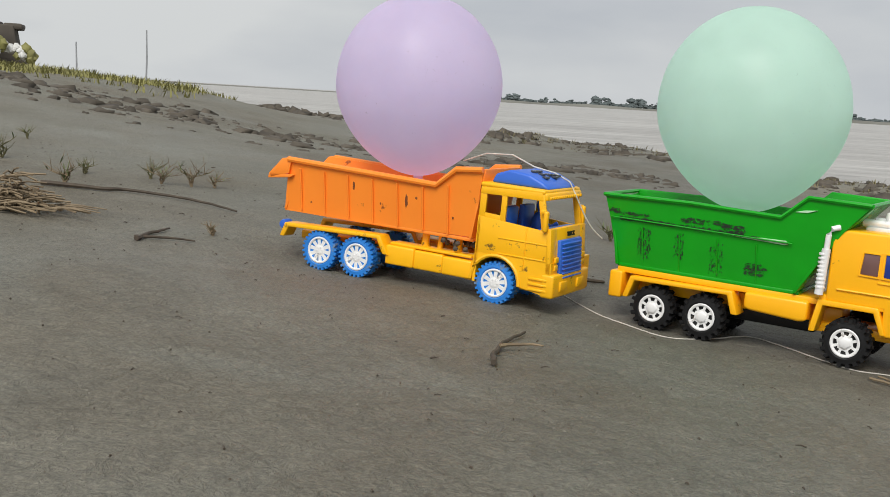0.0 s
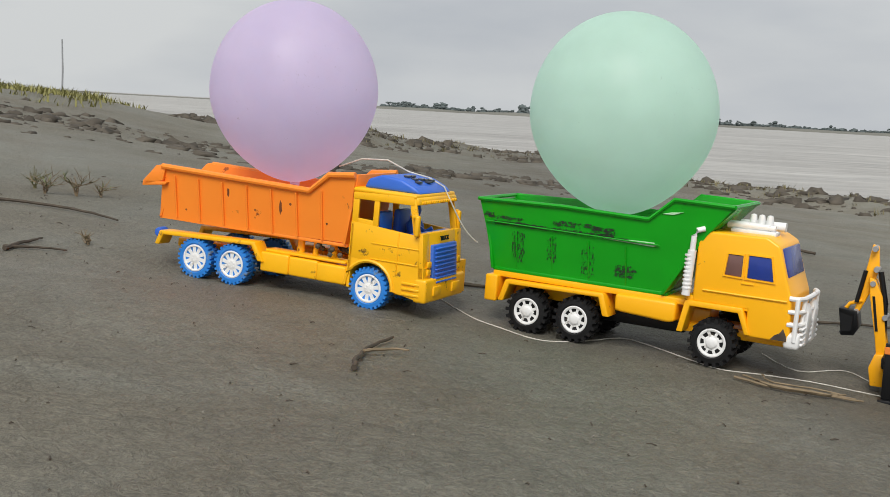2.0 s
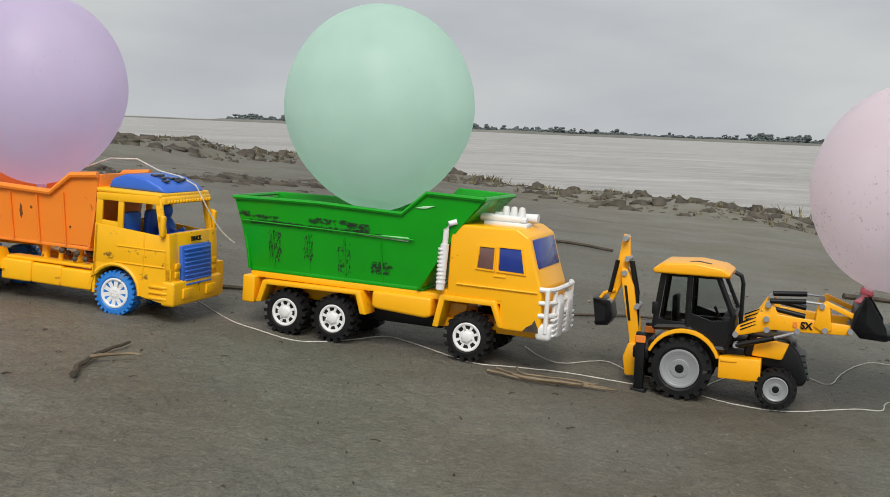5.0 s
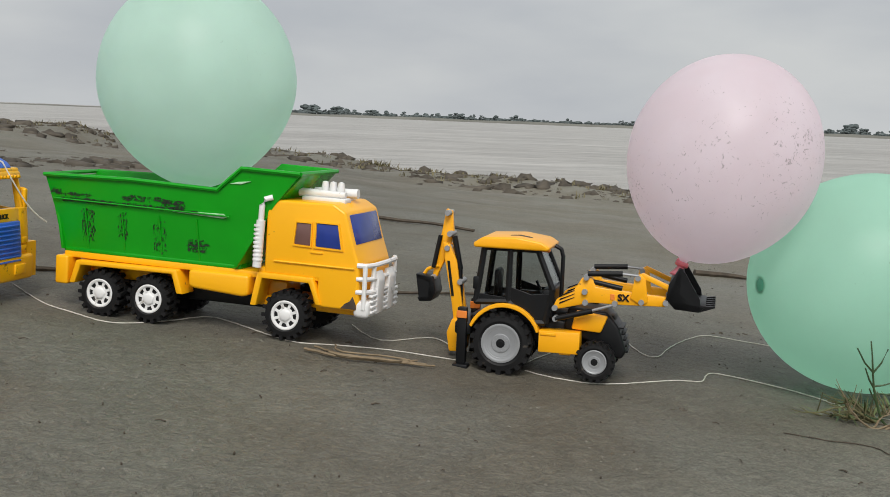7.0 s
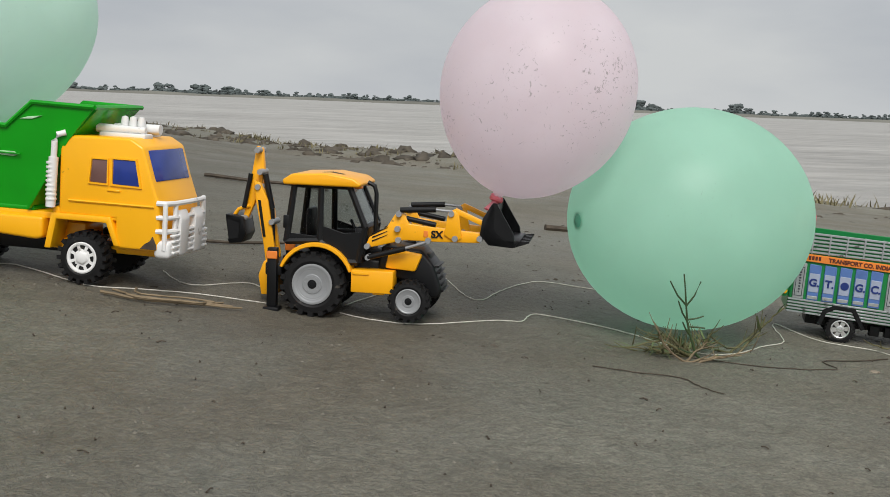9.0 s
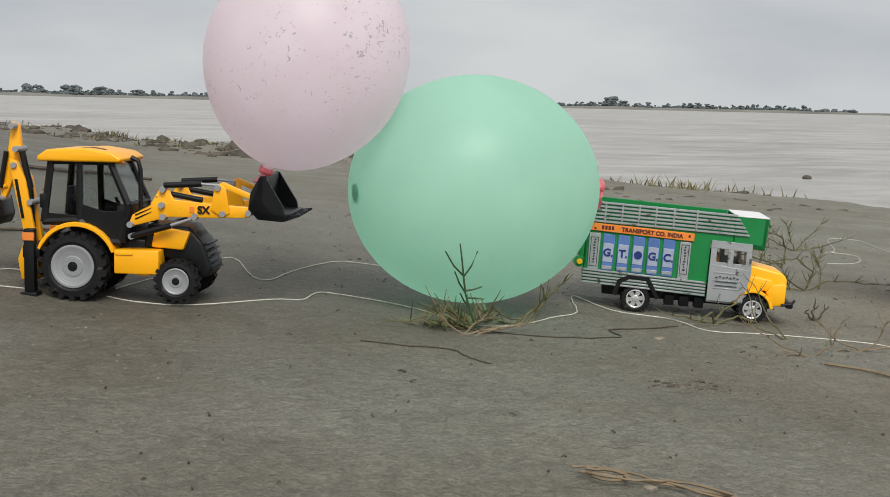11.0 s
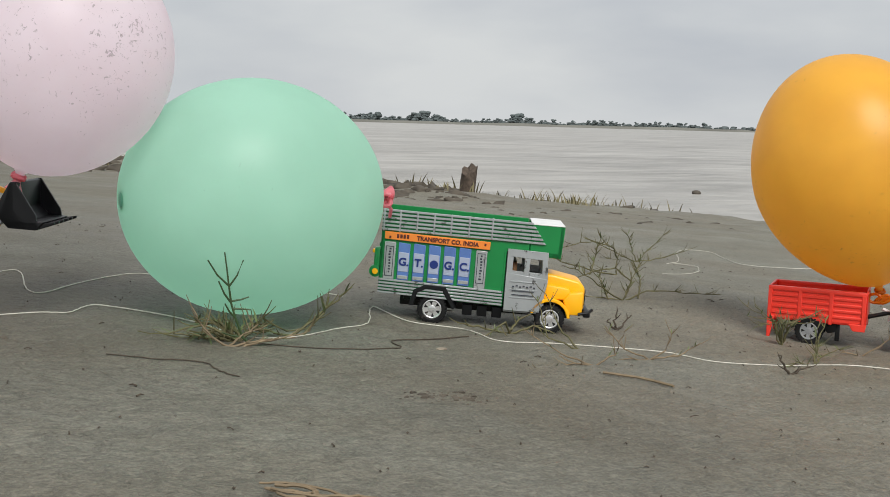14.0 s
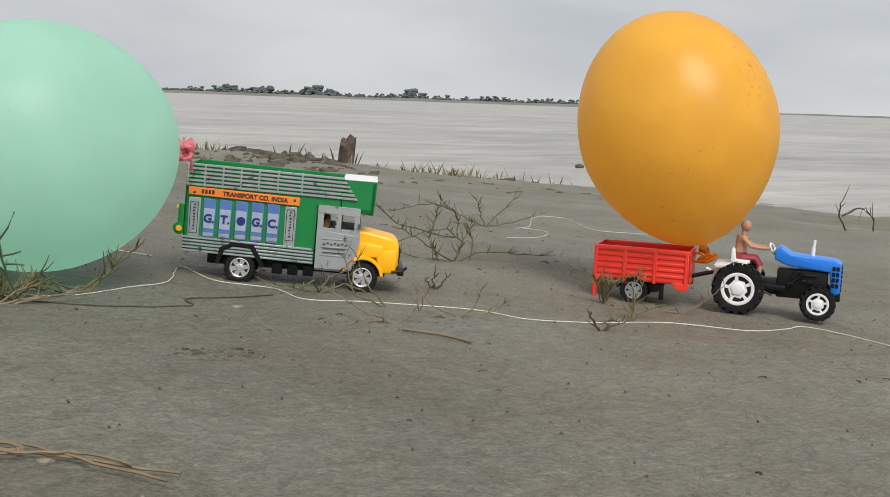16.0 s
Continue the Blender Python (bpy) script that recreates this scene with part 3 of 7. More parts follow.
def slot_rim(name, r, w, slots, material):
    """A wheel disc with a wide lip, short slots round a raised six-sided hub."""
    bm = B()
    lathe(bm, [(r * 1.02, 0.9 * w), (r * 1.02, 0.02 * w), (r * 0.95, 0.0), (r * 0.83, 0.03 * w), (r * 0.79, 0.10 * w), (r * 0.79, 0.15 * w)], 36)
    lathe(bm, [(r * 0.62, 0.15 * w), (r * 0.62, 0.08 * w), (r * 0.46, 0.06 * w), (r * 0.42, 0.01 * w), (r * 0.34, -0.02 * w), (0.0, -0.02 * w)], 6)
    for k in range(slots):
        a = 2 * math.pi * (k + 0.5) / slots
        ca, sa = math.cos(a), math.sin(a)
        hw = 0.085 * r
        q = [(0.50, -hw), (0.84, -hw * 1.3), (0.84, hw * 1.3), (0.50, hw)]
        top = [bm.verts.new((r * p * ca - s * sa, 0.055 * w, r * p * sa + s * ca)) for p, s in q]
        bot = [bm.verts.new((r * p * ca - s * sa, 0.15 * w, r * p * sa + s * ca)) for p, s in q]
        bm.faces.new(top)
        for i in range(4):
            bm.faces.new((top[i], top[(i + 1) % 4], bot[(i + 1) % 4], bot[i]))
    return finish(bm, name, material)


def hub_mesh(name, r, w, material):
    """The dark hub in the middle of a stepped rim."""
    bm = B()
    lathe(bm, [(0.0, 0.0), (r * 0.12, 0.0), (r * 0.14, 0.02 * w), (r * 0.22, 0.025 * w), (r * 0.24, 0.05 * w)], 20)
    return finish(bm, name, material)


def wheel(parent, x, y, z, tyre, rim, far=False, spin=0.0, back=None):
    """y is the outer face of the wheel."""
    m = pose(x, y, z, 0, spin, 180 if far else 0)
    w = part("wheel", tyre[0], None, parent, m=m)
    tagged(part("tread", tyre[1], None, w), "moulded tread blocks", kind="stuff")
    part("rim", rim, None, w)
    if back is not None:
        part(back.name.split(".")[0], back, None, w)
    return w


# added disc behind rim slots; its darker colour stands in for their shade
def disc_mesh(name, r, y, material):
    bm = B()
    lathe(bm, [(0.0, y), (r, y), (r, y + 0.001)], 28)
    return finish(bm, name, material)


def loop_rect(x0, x1, z0, z1, skew=0.0):
    return [(x0, z0), (x1, z0), (x1 - skew, z1), (x0, z1)]


# ---- orange tipper lorry ----
def orange_truck():
    t = thing("dump_truck", pose(0.030, 1.235, 0.0485, 0, 2.6, -22), "yellow plastic toy dump truck with orange tipper and blue wheels", "toy truck", "toy convoy")
    W = 0.088
    # chassis
    bm = B()
    box(bm, -0.055, 0.18, 0.026, 0.062, 0.026, 0.036, 0.002)
    box(bm, 0.16, 0.262, 0.016, 0.072, 0.016, 0.024, 0.002)
    part("chassis", bm, M_yellow, t)
    # mudguards over the rear axles, near and far
    for y0, y1 in ((-0.004, 0.016), (W - 0.016, W + 0.004)):
        bm = B()
        prof = [(-0.064, 0.030), (-0.058, 0.046), (0.066, 0.050), (0.078, 0.030), (0.071, 0.030), (0.062, 0.0455), (-0.053, 0.0415), (-0.058, 0.030)]
        prism(bm, prof, y0, y1, 0.0012)
        part("mudguard", bm, M_yellow, t)
    bm = B()
    lathe(bm, [(0.0, -0.001), (0.0045, 0.0), (0.0055, 0.003), (0.0055, 0.012), (0.0, 0.013)], 16, centre=(-0.066, 0.004, 0.042))
    part("tail_lamp", bm, M_blue, t, "round blue tail lamp")
    # side tanks in three bays
    for y0, y1 in ((-0.001, 0.022), (W - 0.022, W + 0.001)):
        tank = B()
        for k in range(3):
            x0 = 0.073 + 0.0345 * k
            box(tank, x0, x0 + 0.0348, y0 + 0.0008 * (k == 1), y1, 0.020, 0.041 - 0.001 * k, 0.0022, 3)
        box(tank, 0.076, 0.174, y0 + 0.004, y1, 0.041, 0.044, 0.001)
        part("side_tank", tank, M_yellow, t, "yellow side tank in three bays")
    # pump posts between tank and tipper
    bm = B()
    for x, r in ((0.110, 0.004), (0.128, 0.0028), (0.150, 0.0035)):
        lathe(bm, [(r, 0.04), (r * 1.2, 0.044), (r, 0.050), (r, 0.066)], 14, axis="z", centre=(x, 0.02, 0))
    part("tipper_pivot", bm, M_yellow, t)
    bm = B()
    rr = random.Random(3)
    for k in range(14):
        c = (0.125 + 0.045 * rr.random(), 0.004 + 0.03 * rr.random(), 0.048 + 0.008 * rr.random())
        bmesh.ops.create_icosphere(bm, subdivisions=1, radius=0.0032, matrix=Matrix.Translation(c) @ Matrix.Rotation(rr.random() * 3, 4, "X"))
    part("mud_lump", bm, M_clod, t, "dried mud caught behind the cab")
    # tipper body: an open skip with ribs, rim and a tail spout
    tip = B()
    top = [(-0.060, 0.117), (0.128, 0.113), (0.150, 0.132), (0.180, 0.135)]
    bot = [(-0.066, 0.058), (0.172, 0.063)]

    def wall(bm, y_top, y_bot, d, prof_top):
        n = len(prof_top)
        xs = [p[0] for p in prof_top]
        f = [bm.verts.new((x, y_top, z)) for x, z in prof_top] + [bm.verts.new((x, y_bot, z)) for x, z in bot[::-1]]
        b = [bm.verts.new((v.co.x, v.co.y + d, v.co.z)) for v in f]
        m = len(f)
        bm.faces.new(f)
        bm.faces.new(b[::-1])
        for i in range(m):
            bm.faces.new((f[i], f[(i + 1) % m], b[(i + 1) % m], b[i]))
    wall(tip, -0.002, 0.006, 0.003, top)
    wall(tip, W + 0.002, W - 0.006, -0.003, top)
    box(tip, -0.064, 0.172, 0.006, W - 0.006, 0.058, 0.062, 0.001)
    prism(tip, [(0.169, 0.062), (0.172, 0.062), (0.181, 0.135), (0.178, 0.135)], 0.002, W - 0.002, 0.0006)
    prism(tip, [(-0.066, 0.060), (-0.063, 0.060), (-0.052, 0.098), (-0.055, 0.098)], 0.004, W - 0.004, 0.0006)
    # rim bead
    beads = [tube(B(), [(-0.060, y, 0.1165), (0.128, y, 0.1125), (0.150, y, 0.1315), (0.180, y, 0.1345)], 0.0032, 8) for y in (-0.003, W + 0.003)]
    # ribs
    ribs = []
    for y_t, y_b in ((-0.0035, 0.0045), (W + 0.0035, W - 0.0045)):
        for x in (-0.043, -0.012, 0.019, 0.050, 0.081, 0.112, 0.142):
            zt = 0.108 if x < 0.13 else 0.114
            ribs.append([(x, y_t, zt), (x + 0.001, y_b, 0.062)])
    # tail spout cheeks and lip
    for y in (-0.004, W + 0.001):
        prism(tip, [(-0.055, 0.1195), (-0.058, 0.101), (-0.082, 0.0935), (-0.0845, 0.0985), (-0.068, 0.1165)], y, y + 0.003, 0.0006)
    prism(tip, [(-0.052, 0.100), (-0.055, 0.0965), (-0.0855, 0.0925), (-0.085, 0.0985)], -0.004, W + 0.004, 0.0008)
    tb = part("tipper", tip, M_orange, t, "orange ribbed tipper body, scuffed")
    for q in beads:
        part("rim_bead", q, M_orange, tb)
    for q in ribs:
        part("rib", tube(B(), q, 0.0011, 6), M_orange, tb)
    # rusty scuffs rubbed into the near side
    rr = random.Random(31)
    for x, z, a, c in ((0.092, 0.0905, 0.0020, 0.0080), (0.026, 0.098, 0.0016, 0.0050), (0.104, 0.095, 0.0013, 0.0018), (0.060, 0.083, 0.0010, 0.0014), (0.148, 0.080, 0.0012, 0.0012), (-0.030, 0.072, 0.0014, 0.0012), (-0.044, 0.079, 0.0008, 0.0016)):
        bm = B()
        y = 0.006 - 0.008 * (z - 0.060) / 0.055
        ring = [(x + a * (0.6 + 0.6 * rr.random()) * math.cos(k * 0.628), z + c * (0.7 + 0.4 * rr.random()) * math.sin(k * 0.628)) for k in range(10)]
        vs = [[bm.verts.new((px, y - 0.145 * (pz - z) + d, pz)) for px, pz in ring] for d in (-0.0004, 0.001)]
        bm.faces.new(vs[0])
        bm.faces.new(vs[1][::-1])
        for k in range(10):
            bm.faces.new((vs[0][k], vs[0][(k + 1) % 10], vs[1][(k + 1) % 10], vs[1][k]))
        part("scuff", bm, M_rust, tb, "brown rubbed scuff")
    # cab shell: pillars and panels round real openings
    cab = B()
    y0, y1 = -0.003, W + 0.003
    side_o = [(0.181, 0.052), (0.258, 0.052), (0.247, 0.119), (0.181, 0.117)]
    for y in (y0, y1 - 0.004):
        # sill, pillars and head of each side
        prism(cab, [(0.180, 0.050), (0.2615, 0.050), (0.258, 0.082), (0.180, 0.088)], y, y + 0.004, 0.0008)
        prism(cab, [(0.180, 0.087), (0.187, 0.087), (0.187, 0.119), (0.180, 0.117)], y + 0.0005, y + 0.0035, 0.0006)
        prism(cab, [(0.204, 0.085), (0.210, 0.085), (0.210, 0.119), (0.204, 0.119)], y + 0.0005, y + 0.0035, 0.0006)
        prism(cab, [(0.251, 0.081), (0.2585, 0.081), (0.250, 0.119), (0.243, 0.119)], y + 0.0005, y + 0.0035, 0.0006)
        prism(cab, [(0.180, 0.111), (0.250, 0.112), (0.248, 0.121), (0.180, 0.118)], y, y + 0.004, 0.0008)
        prism(cab, [(0.187, 0.085), (0.2045, 0.083), (0.2045, 0.091), (0.187, 0.092)], y + 0.0005, y + 0.0035, 0.0004)
        # lower skirt with wheel arch
        arch = [(0.205 + 0.0265 * math.cos(a), 0.0225 + 0.0265 * math.sin(a)) for a in np.linspace(math.pi, 0, 13)]
        prism(cab, [(0.1765, 0.020), *arch, (0.2665, 0.0165), (0.2655, 0.051), (0.180, 0.051)], y, y + 0.016, 0.0)
    # arch lip
    for y in (y0 - 0.002, y1 - 0.002):
        ring = [(0.205 + 0.0275 * math.cos(a), y + 0.002, 0.0225 + 0.0275 * math.sin(a)) for a in np.linspace(math.pi, 0, 15)]
        tube(cab, ring, 0.002, 6)
    # rear wall, front lower wall, bumper, roof
    prism(cab, [(0.180, 0.02), (0.183, 0.02), (0.183, 0.088), (0.180, 0.088)], y0, y1, 0.0)
    for ya, yb in ((y0, 0.012), (W - 0.012, y1), (0.012, W - 0.012)):
        prism(cab, [(0.260, 0.040), (0.2655, 0.040), (0.2615, 0.085), (0.256, 0.085)], ya, yb, 0.0005)
    box(cab, 0.256, 0.2705, y0 - 0.001, y1 + 0.001, 0.0155, 0.040, 0.003, 3)
    box(cab, 0.179, 0.251, y0, y1, 0.118, 0.123, 0.002, 3)
    prism(cab, [(0.246, 0.112), (0.2545, 0.113), (0.253, 0.119), (0.246, 0.123)], y0 + 0.001, y1 - 0.001, 0.0012)
    for k in range(15):
        y = 0.004 + k * 0.0057
        box(cab, 0.252, 0.2555, y, y + 0.003, 0.1135, 0.1165, 0.0005, 1)
    # door seams and steps
    for z in (0.052, 0.068):
        box(cab, 0.205, 0.2585, y0 - 0.0008, y0 + 0.001, z, z + 0.0013, 0.0003, 1)
    box(cab, 0.2345, 0.2358, y0 - 0.0009, y0 + 0.001, 0.040, 0.083, 0.0003, 1)
    for z in (0.021, 0.0265, 0.032):
        box(cab, 0.243, 0.263, y0 - 0.0018, y0 + 0.002, z, z + 0.0026, 0.0006, 1)
    for y in (0.004, W - 0.012):
        for z in (0.043, 0.051):
            box(cab, 0.2645, 0.2675, y, y + 0.008, z, z + 0.006, 0.001, 2)
    box(cab, 0.2690, 0.2725, 0.012, 0.030, 0.022, 0.032, 0.001)
    box(cab, 0.2690, 0.2725, W - 0.030, W - 0.012, 0.022, 0.032, 0.001)
    part("cab", cab, M_yellow, t, "yellow cab shell with open window frames")
    for y in (-0.009, W + 0.003):
        bm = B()
        box(bm, 0.2535, 0.2585, y, y + 0.006, 0.082, 0.103, 0.002, 3)
        box(bm, 0.250, 0.256, y + 0.001, y + 0.005, 0.100, 0.104, 0.001)
        part("wing_mirror", bm, M_yellow, t)
    # grille with bars
    gr = B()
    prism(gr, [(0.2615, 0.030), (0.2700, 0.030), (0.2660, 0.073), (0.2605, 0.073)], 0.015, W - 0.015, 0.001)
    for k in range(9):
        z = 0.0345 + 0.0042 * k
        x = 0.2700 - 0.004 * (z - 0.030) / 0.043
        box(gr, x - 0.001, x + 0.0018, 0.019, W - 0.019, z, z + 0.0020, 0.0006, 1)
    part("grille", gr, M_blue, t, "blue slatted radiator grille")
    part("lettering", text_mesh("TRUCK", 0.0062, 0.0004, M_blackp), None, t, "black raised lettering", pose(0.2645, W / 2, 0.0785, 85, 0, 90))
    # blue wind deflector
    wd = B()
    prism(wd, [(0.186, 0.1225), (0.190, 0.132), (0.206, 0.138), (0.228, 0.1355), (0.244, 0.129), (0.251, 0.1225)], 0.006, W - 0.006, 0.003, 3)
    part("wind_deflector", wd, M_blue, t, "blue moulded roof deflector")
    bm = B()
    rr = random.Random(5)
    for k in range(9):
        x, y = 0.222 + 0.017 * rr.random(), 0.022 + 0.04 * rr.random()
        z = 0.1362 - 0.28 * (x - 0.226)
        box(bm, x - 0.003, x + 0.003, y - 0.003, y + 0.004, z - 0.001, z + 0.0012, 0.0004, 1)
    part("emblem", bm, M_dark, t, "worn dark emblem")
    # inside the cab
    bm = B()
    box(bm, 0.183, 0.250, 0.002, W - 0.002, 0.050, 0.056, 0.001)
    box(bm, 0.243, 0.257, 0.002, W - 0.002, 0.056, 0.083, 0.002)
    for y in (0.008, 0.050):
        box(bm, 0.204, 0.226, y, y + 0.028, 0.056, 0.070, 0.003)
        box(bm, 0.200, 0.208, y, y + 0.028, 0.066, 0.100, 0.003)
    part("cab_interior", bm, M_blue, t, "blue moulded seats and dashboard")
    bm = B()
    lathe(bm, [(0.0, 0.070), (0.008, 0.072), (0.0095, 0.085), (0.006, 0.092), (0.003, 0.094), (0.0045, 0.097), (0.0055, 0.101), (0.004, 0.106), (0.0, 0.107)], 14, axis="z", centre=(0.222, 0.060, 0))
    tube(bm, [(0.223, 0.054, 0.088), (0.236, 0.056, 0.080), (0.243, 0.058, 0.085)], 0.0024, 6)
    part("driver_figure", bm, M_blue, t, "blue moulded driver figure")
    # wheels
    ty = tyre_mesh("tyre", 0.0222, 0.0165, 0.0145, 26, 0.0016, M_bluetyre)
    rm = rim_mesh("rim", 0.0145, 0.0165, 10, M_white, 0.22)
    for x in (-0.010, 0.038, 0.205):
        wheel(t, x, -0.003, 0.0215, ty, rm, spin=x * 900)
        wheel(t, x, W + 0.003, 0.0215, ty, rm, True)
    for x in (-0.010, 0.038, 0.205):
        part("axle", tube(B(), [(x, 0.005, 0.0215), (x, W - 0.005, 0.0215)], 0.002, 8), M_grey, t)
    return t


# ---- green tipper lorry ----
def green_truck():
    t = thing("dump_truck", pose(0.384, 1.190, 0.0190, 0, 1.7, -25.5), "amber plastic toy dump truck with scuffed green tipper on black wheels", "toy truck", "toy convoy")
    W = 0.084
    bm = B()
    box(bm, -0.045, 0.185, 0.024, 0.060, 0.034, 0.050, 0.002)
    box(bm, 0.155, 0.262, 0.018, 0.066, 0.026, 0.036, 0.002)
    part("chassis", bm, M_amber, t)
    bm = B()
    box(bm, 0.05, 0.16, 0.026, 0.058, 0.022, 0.036, 0.002)
    part("underbody", bm, M_blackp, t)
    for y0, y1 in ((-0.004, 0.020), (W - 0.020, W + 0.004)):
        bm = B()
        prism(bm, [(-0.034, 0.030), (-0.027, 0.053), (0.082, 0.054), (0.090, 0.031), (0.083, 0.031), (0.077, 0.0495), (-0.022, 0.0485), (-0.028, 0.030)], y0, y1, 0.0012)
        part("mudguard", bm, M_amber, t)
        bm = B()
        box(bm, -0.050, -0.036, y0, y1, 0.028, 0.056, 0.002, 3)
        part("mud_flap", bm, M_amber, t)
    bm = B()
    box(bm, -0.045, 0.19, 0.004, W - 0.004, 0.054, 0.060, 0.001)
    part("tipper_deck", bm, M_amber, t)
    for y0, y1 in ((-0.002, 0.026), (W - 0.026, W + 0.002)):
        bm = B()
        prism(bm, [(0.094, 0.040), (0.094, 0.056), (0.157, 0.056), (0.157, 0.037), (0.150, 0.035), (0.100, 0.038)], y0, y1, 0.003, 3)
        part("side_tank", bm, M_amber, t)
    # tipper
    tip = B()
    top = [(-0.064, 0.135), (0.030, 0.137), (0.122, 0.135), (0.146, 0.157), (0.205, 0.156)]
    bot = [(0.180, 0.125), (0.142, 0.062), (-0.046, 0.060), (-0.050, 0.085)]

    def wall(y_top, y_bot, d):
        zt, zb = 0.157, 0.060
        f = [tip.verts.new((x, y_bot + (y_top - y_bot) * min(1, (z - zb) / (0.135 - zb)), z)) for x, z in top + bot]
        b = [tip.verts.new((v.co.x, v.co.y + d, v.co.z)) for v in f]
        m = len(f)
        tip.faces.new(f)
        tip.faces.new(b[::-1])
        for i in range(m):
            tip.faces.new((f[i], f[(i + 1) % m], b[(i + 1) % m], b[i]))
    wall(-0.004, 0.006, 0.003)
    wall(W + 0.004, W - 0.006, -0.003)
    box(tip, -0.046, 0.145, 0.005, W - 0.005, 0.060, 0.064, 0.001)
    prism(tip, [(0.1395, 0.062), (0.143, 0.062), (0.179, 0.124), (0.2055, 0.1535), (0.205, 0.1565), (0.176, 0.127)], 0.0, W, 0.0006)
    prism(tip, [(-0.047, 0.062), (-0.044, 0.062), (-0.048, 0.085), (-0.060, 0.132), (-0.064, 0.132), (-0.051, 0.085)], 0.001, W - 0.001, 0.0006)
    beads = []
    for y in (-0.005, W + 0.005):
        beads.append(tube(B(), [(-0.064, y, 0.1345), (0.030, y, 0.1365), (0.122, y, 0.1345), (0.146, y, 0.1565), (0.205, y, 0.1555)], 0.0022, 6))
    beads.append(tube(B(), [(-0.064, -0.005, 0.1345), (-0.064, W + 0.005, 0.1345)], 0.0022, 6))
    beads.append(tube(B(), [(0.205, -0.005, 0.1555), (0.205, W + 0.005, 0.1555)], 0.0022, 6))
    ribs = []
    for y_t, y_b in ((-0.0012, 0.0055), (W + 0.0012, W - 0.0055)):
        tube(tip, [(-0.055, y_t - 0.002 if y_t < 0 else y_t + 0.002, 0.112), (0.135, y_t - 0.002 if y_t < 0 else y_t + 0.002, 0.110)], 0.0008, 6)
        for x in (-0.020, 0.020, 0.060, 0.100):
            ribs.append([(x, y_t, 0.104), (x + 0.002, y_b, 0.064)])
    tb = part("tipper", tip, M_green, t, "green tipper body scratched black along its ribs")
    for q in beads:
        part("rim_bead", q, M_green, tb)
    for q in ribs:
        part("rib", tube(B(), q, 0.0007, 6), M_green, tb)
    # scratches: worn dark and pale scrape marks standing on the side
    rr = random.Random(11)
    bm = B()
    def scuff(x, z, lx, lz, n, pale=False):
        for k in range(5 * n):
            px, pz = x + lx * (rr.random() - 0.5), z + lz * (rr.random() - 0.5)
            y = 0.006 - 0.010 * (pz - 0.060) / 0.075 - 0.0002
            a, c = 0.0003 + 0.0030 * rr.random() ** 3 * (0.25 + (lx > lz)), 0.00025 + 0.0010 * rr.random() ** 3 * (1 + (lz > lx))
            dz = 0.0008 * (rr.random() - 0.5)
            vs = []
            for m in range(7):
                an = 2 * math.pi * m / 7
                k2 = 0.55 + 0.6 * rr.random()
                vx, vz = a * k2 * math.cos(an), c * k2 * math.sin(an)
                vs.append((px + vx, y + 0.1333 * (-(vz)), pz + vz + dz * vx * 100))
            prism(bm, [(p[0], p[2]) for p in vs], y - 0.0004, y + 0.0012, 0.0)
    scuff(0.020, 0.112, 0.13, 0.003, 42)
    scuff(0.035, 0.1105, 0.16, 0.0012, 40)
    scuff(-0.030, 0.117, 0.03, 0.003, 8)
    scuff(-0.052, 0.119, 0.012, 0.005, 6)
    scuff(-0.040, 0.1345, 0.03, 0.0016, 10)
    scuff(0.010, 0.1350, 0.05, 0.0014, 12)
    scuff(0.045, 0.119, 0.05, 0.005, 18)
    scuff(0.075, 0.116, 0.025, 0.008, 16)
    scuff(-0.018, 0.088, 0.014, 0.032, 26)
    scuff(0.020, 0.090, 0.010, 0.028, 12)
    scuff(0.060, 0.083, 0.014, 0.032, 15)
    scuff(0.100, 0.078, 0.020, 0.012, 22)
    tagged(part("scrape_mark", bm, M_chip, t, "dark scrape marks"), kind="stuff")
    M_scrape = mat("pale_scrape", (0.38, 0.60, 0.38), 0.6, 0.4, 120)
    for prof, y in (([(0.074, 0.1095), (0.098, 0.1085), (0.128, 0.1075), (0.131, 0.1090), (0.128, 0.1118), (0.104, 0.1112)], -0.0022), ([(0.134, 0.141), (0.146, 0.1415), (0.156, 0.145), (0.143, 0.1436)], -0.0050)):
        part("pale_scrape", prism(B(), prof, y, y + 0.003, 0.0003, 1), M_scrape, t, "whitened scrape")
    part("mud_patch", prism(B(), [(0.250, 0.0355), (0.2655, 0.0355), (0.2650, 0.0400), (0.2615, 0.0475), (0.2590, 0.0430), (0.2540, 0.0400)], -0.0026, 0.001, 0.0002, 1), M_post, t, "brown mud caked on the cab corner")
    # cab
    cab = B()
    y0, y1 = -0.002, W + 0.002
    prof = [(0.172, 0.060), (0.172, 0.127), (0.176, 0.130), (0.238, 0.131), (0.250, 0.124), (0.258, 0.098), (0.266, 0.076), (0.268, 0.034), (0.226, 0.034), (0.226, 0.060)]
    prism(cab, prof, y0, y1, 0.0035, 3)
    for ya, yb in ((y0 - 0.002, 0.020), (W - 0.020, y1 + 0.002)):
        prism(cab, [(0.160, 0.029), (0.166, 0.061), (0.222, 0.061), (0.231, 0.036), (0.226, 0.036), (0.218, 0.0555), (0.171, 0.0555), (0.166, 0.029)], ya, yb, 0.001)
    box(cab, 0.166, 0.240, y0 + 0.001, y1 - 0.001, 0.058, 0.066, 0.001)
    tube(cab, [(0.182, y0 - 0.0006, 0.073), (0.262, y0 - 0.0006, 0.073)], 0.0011, 6)
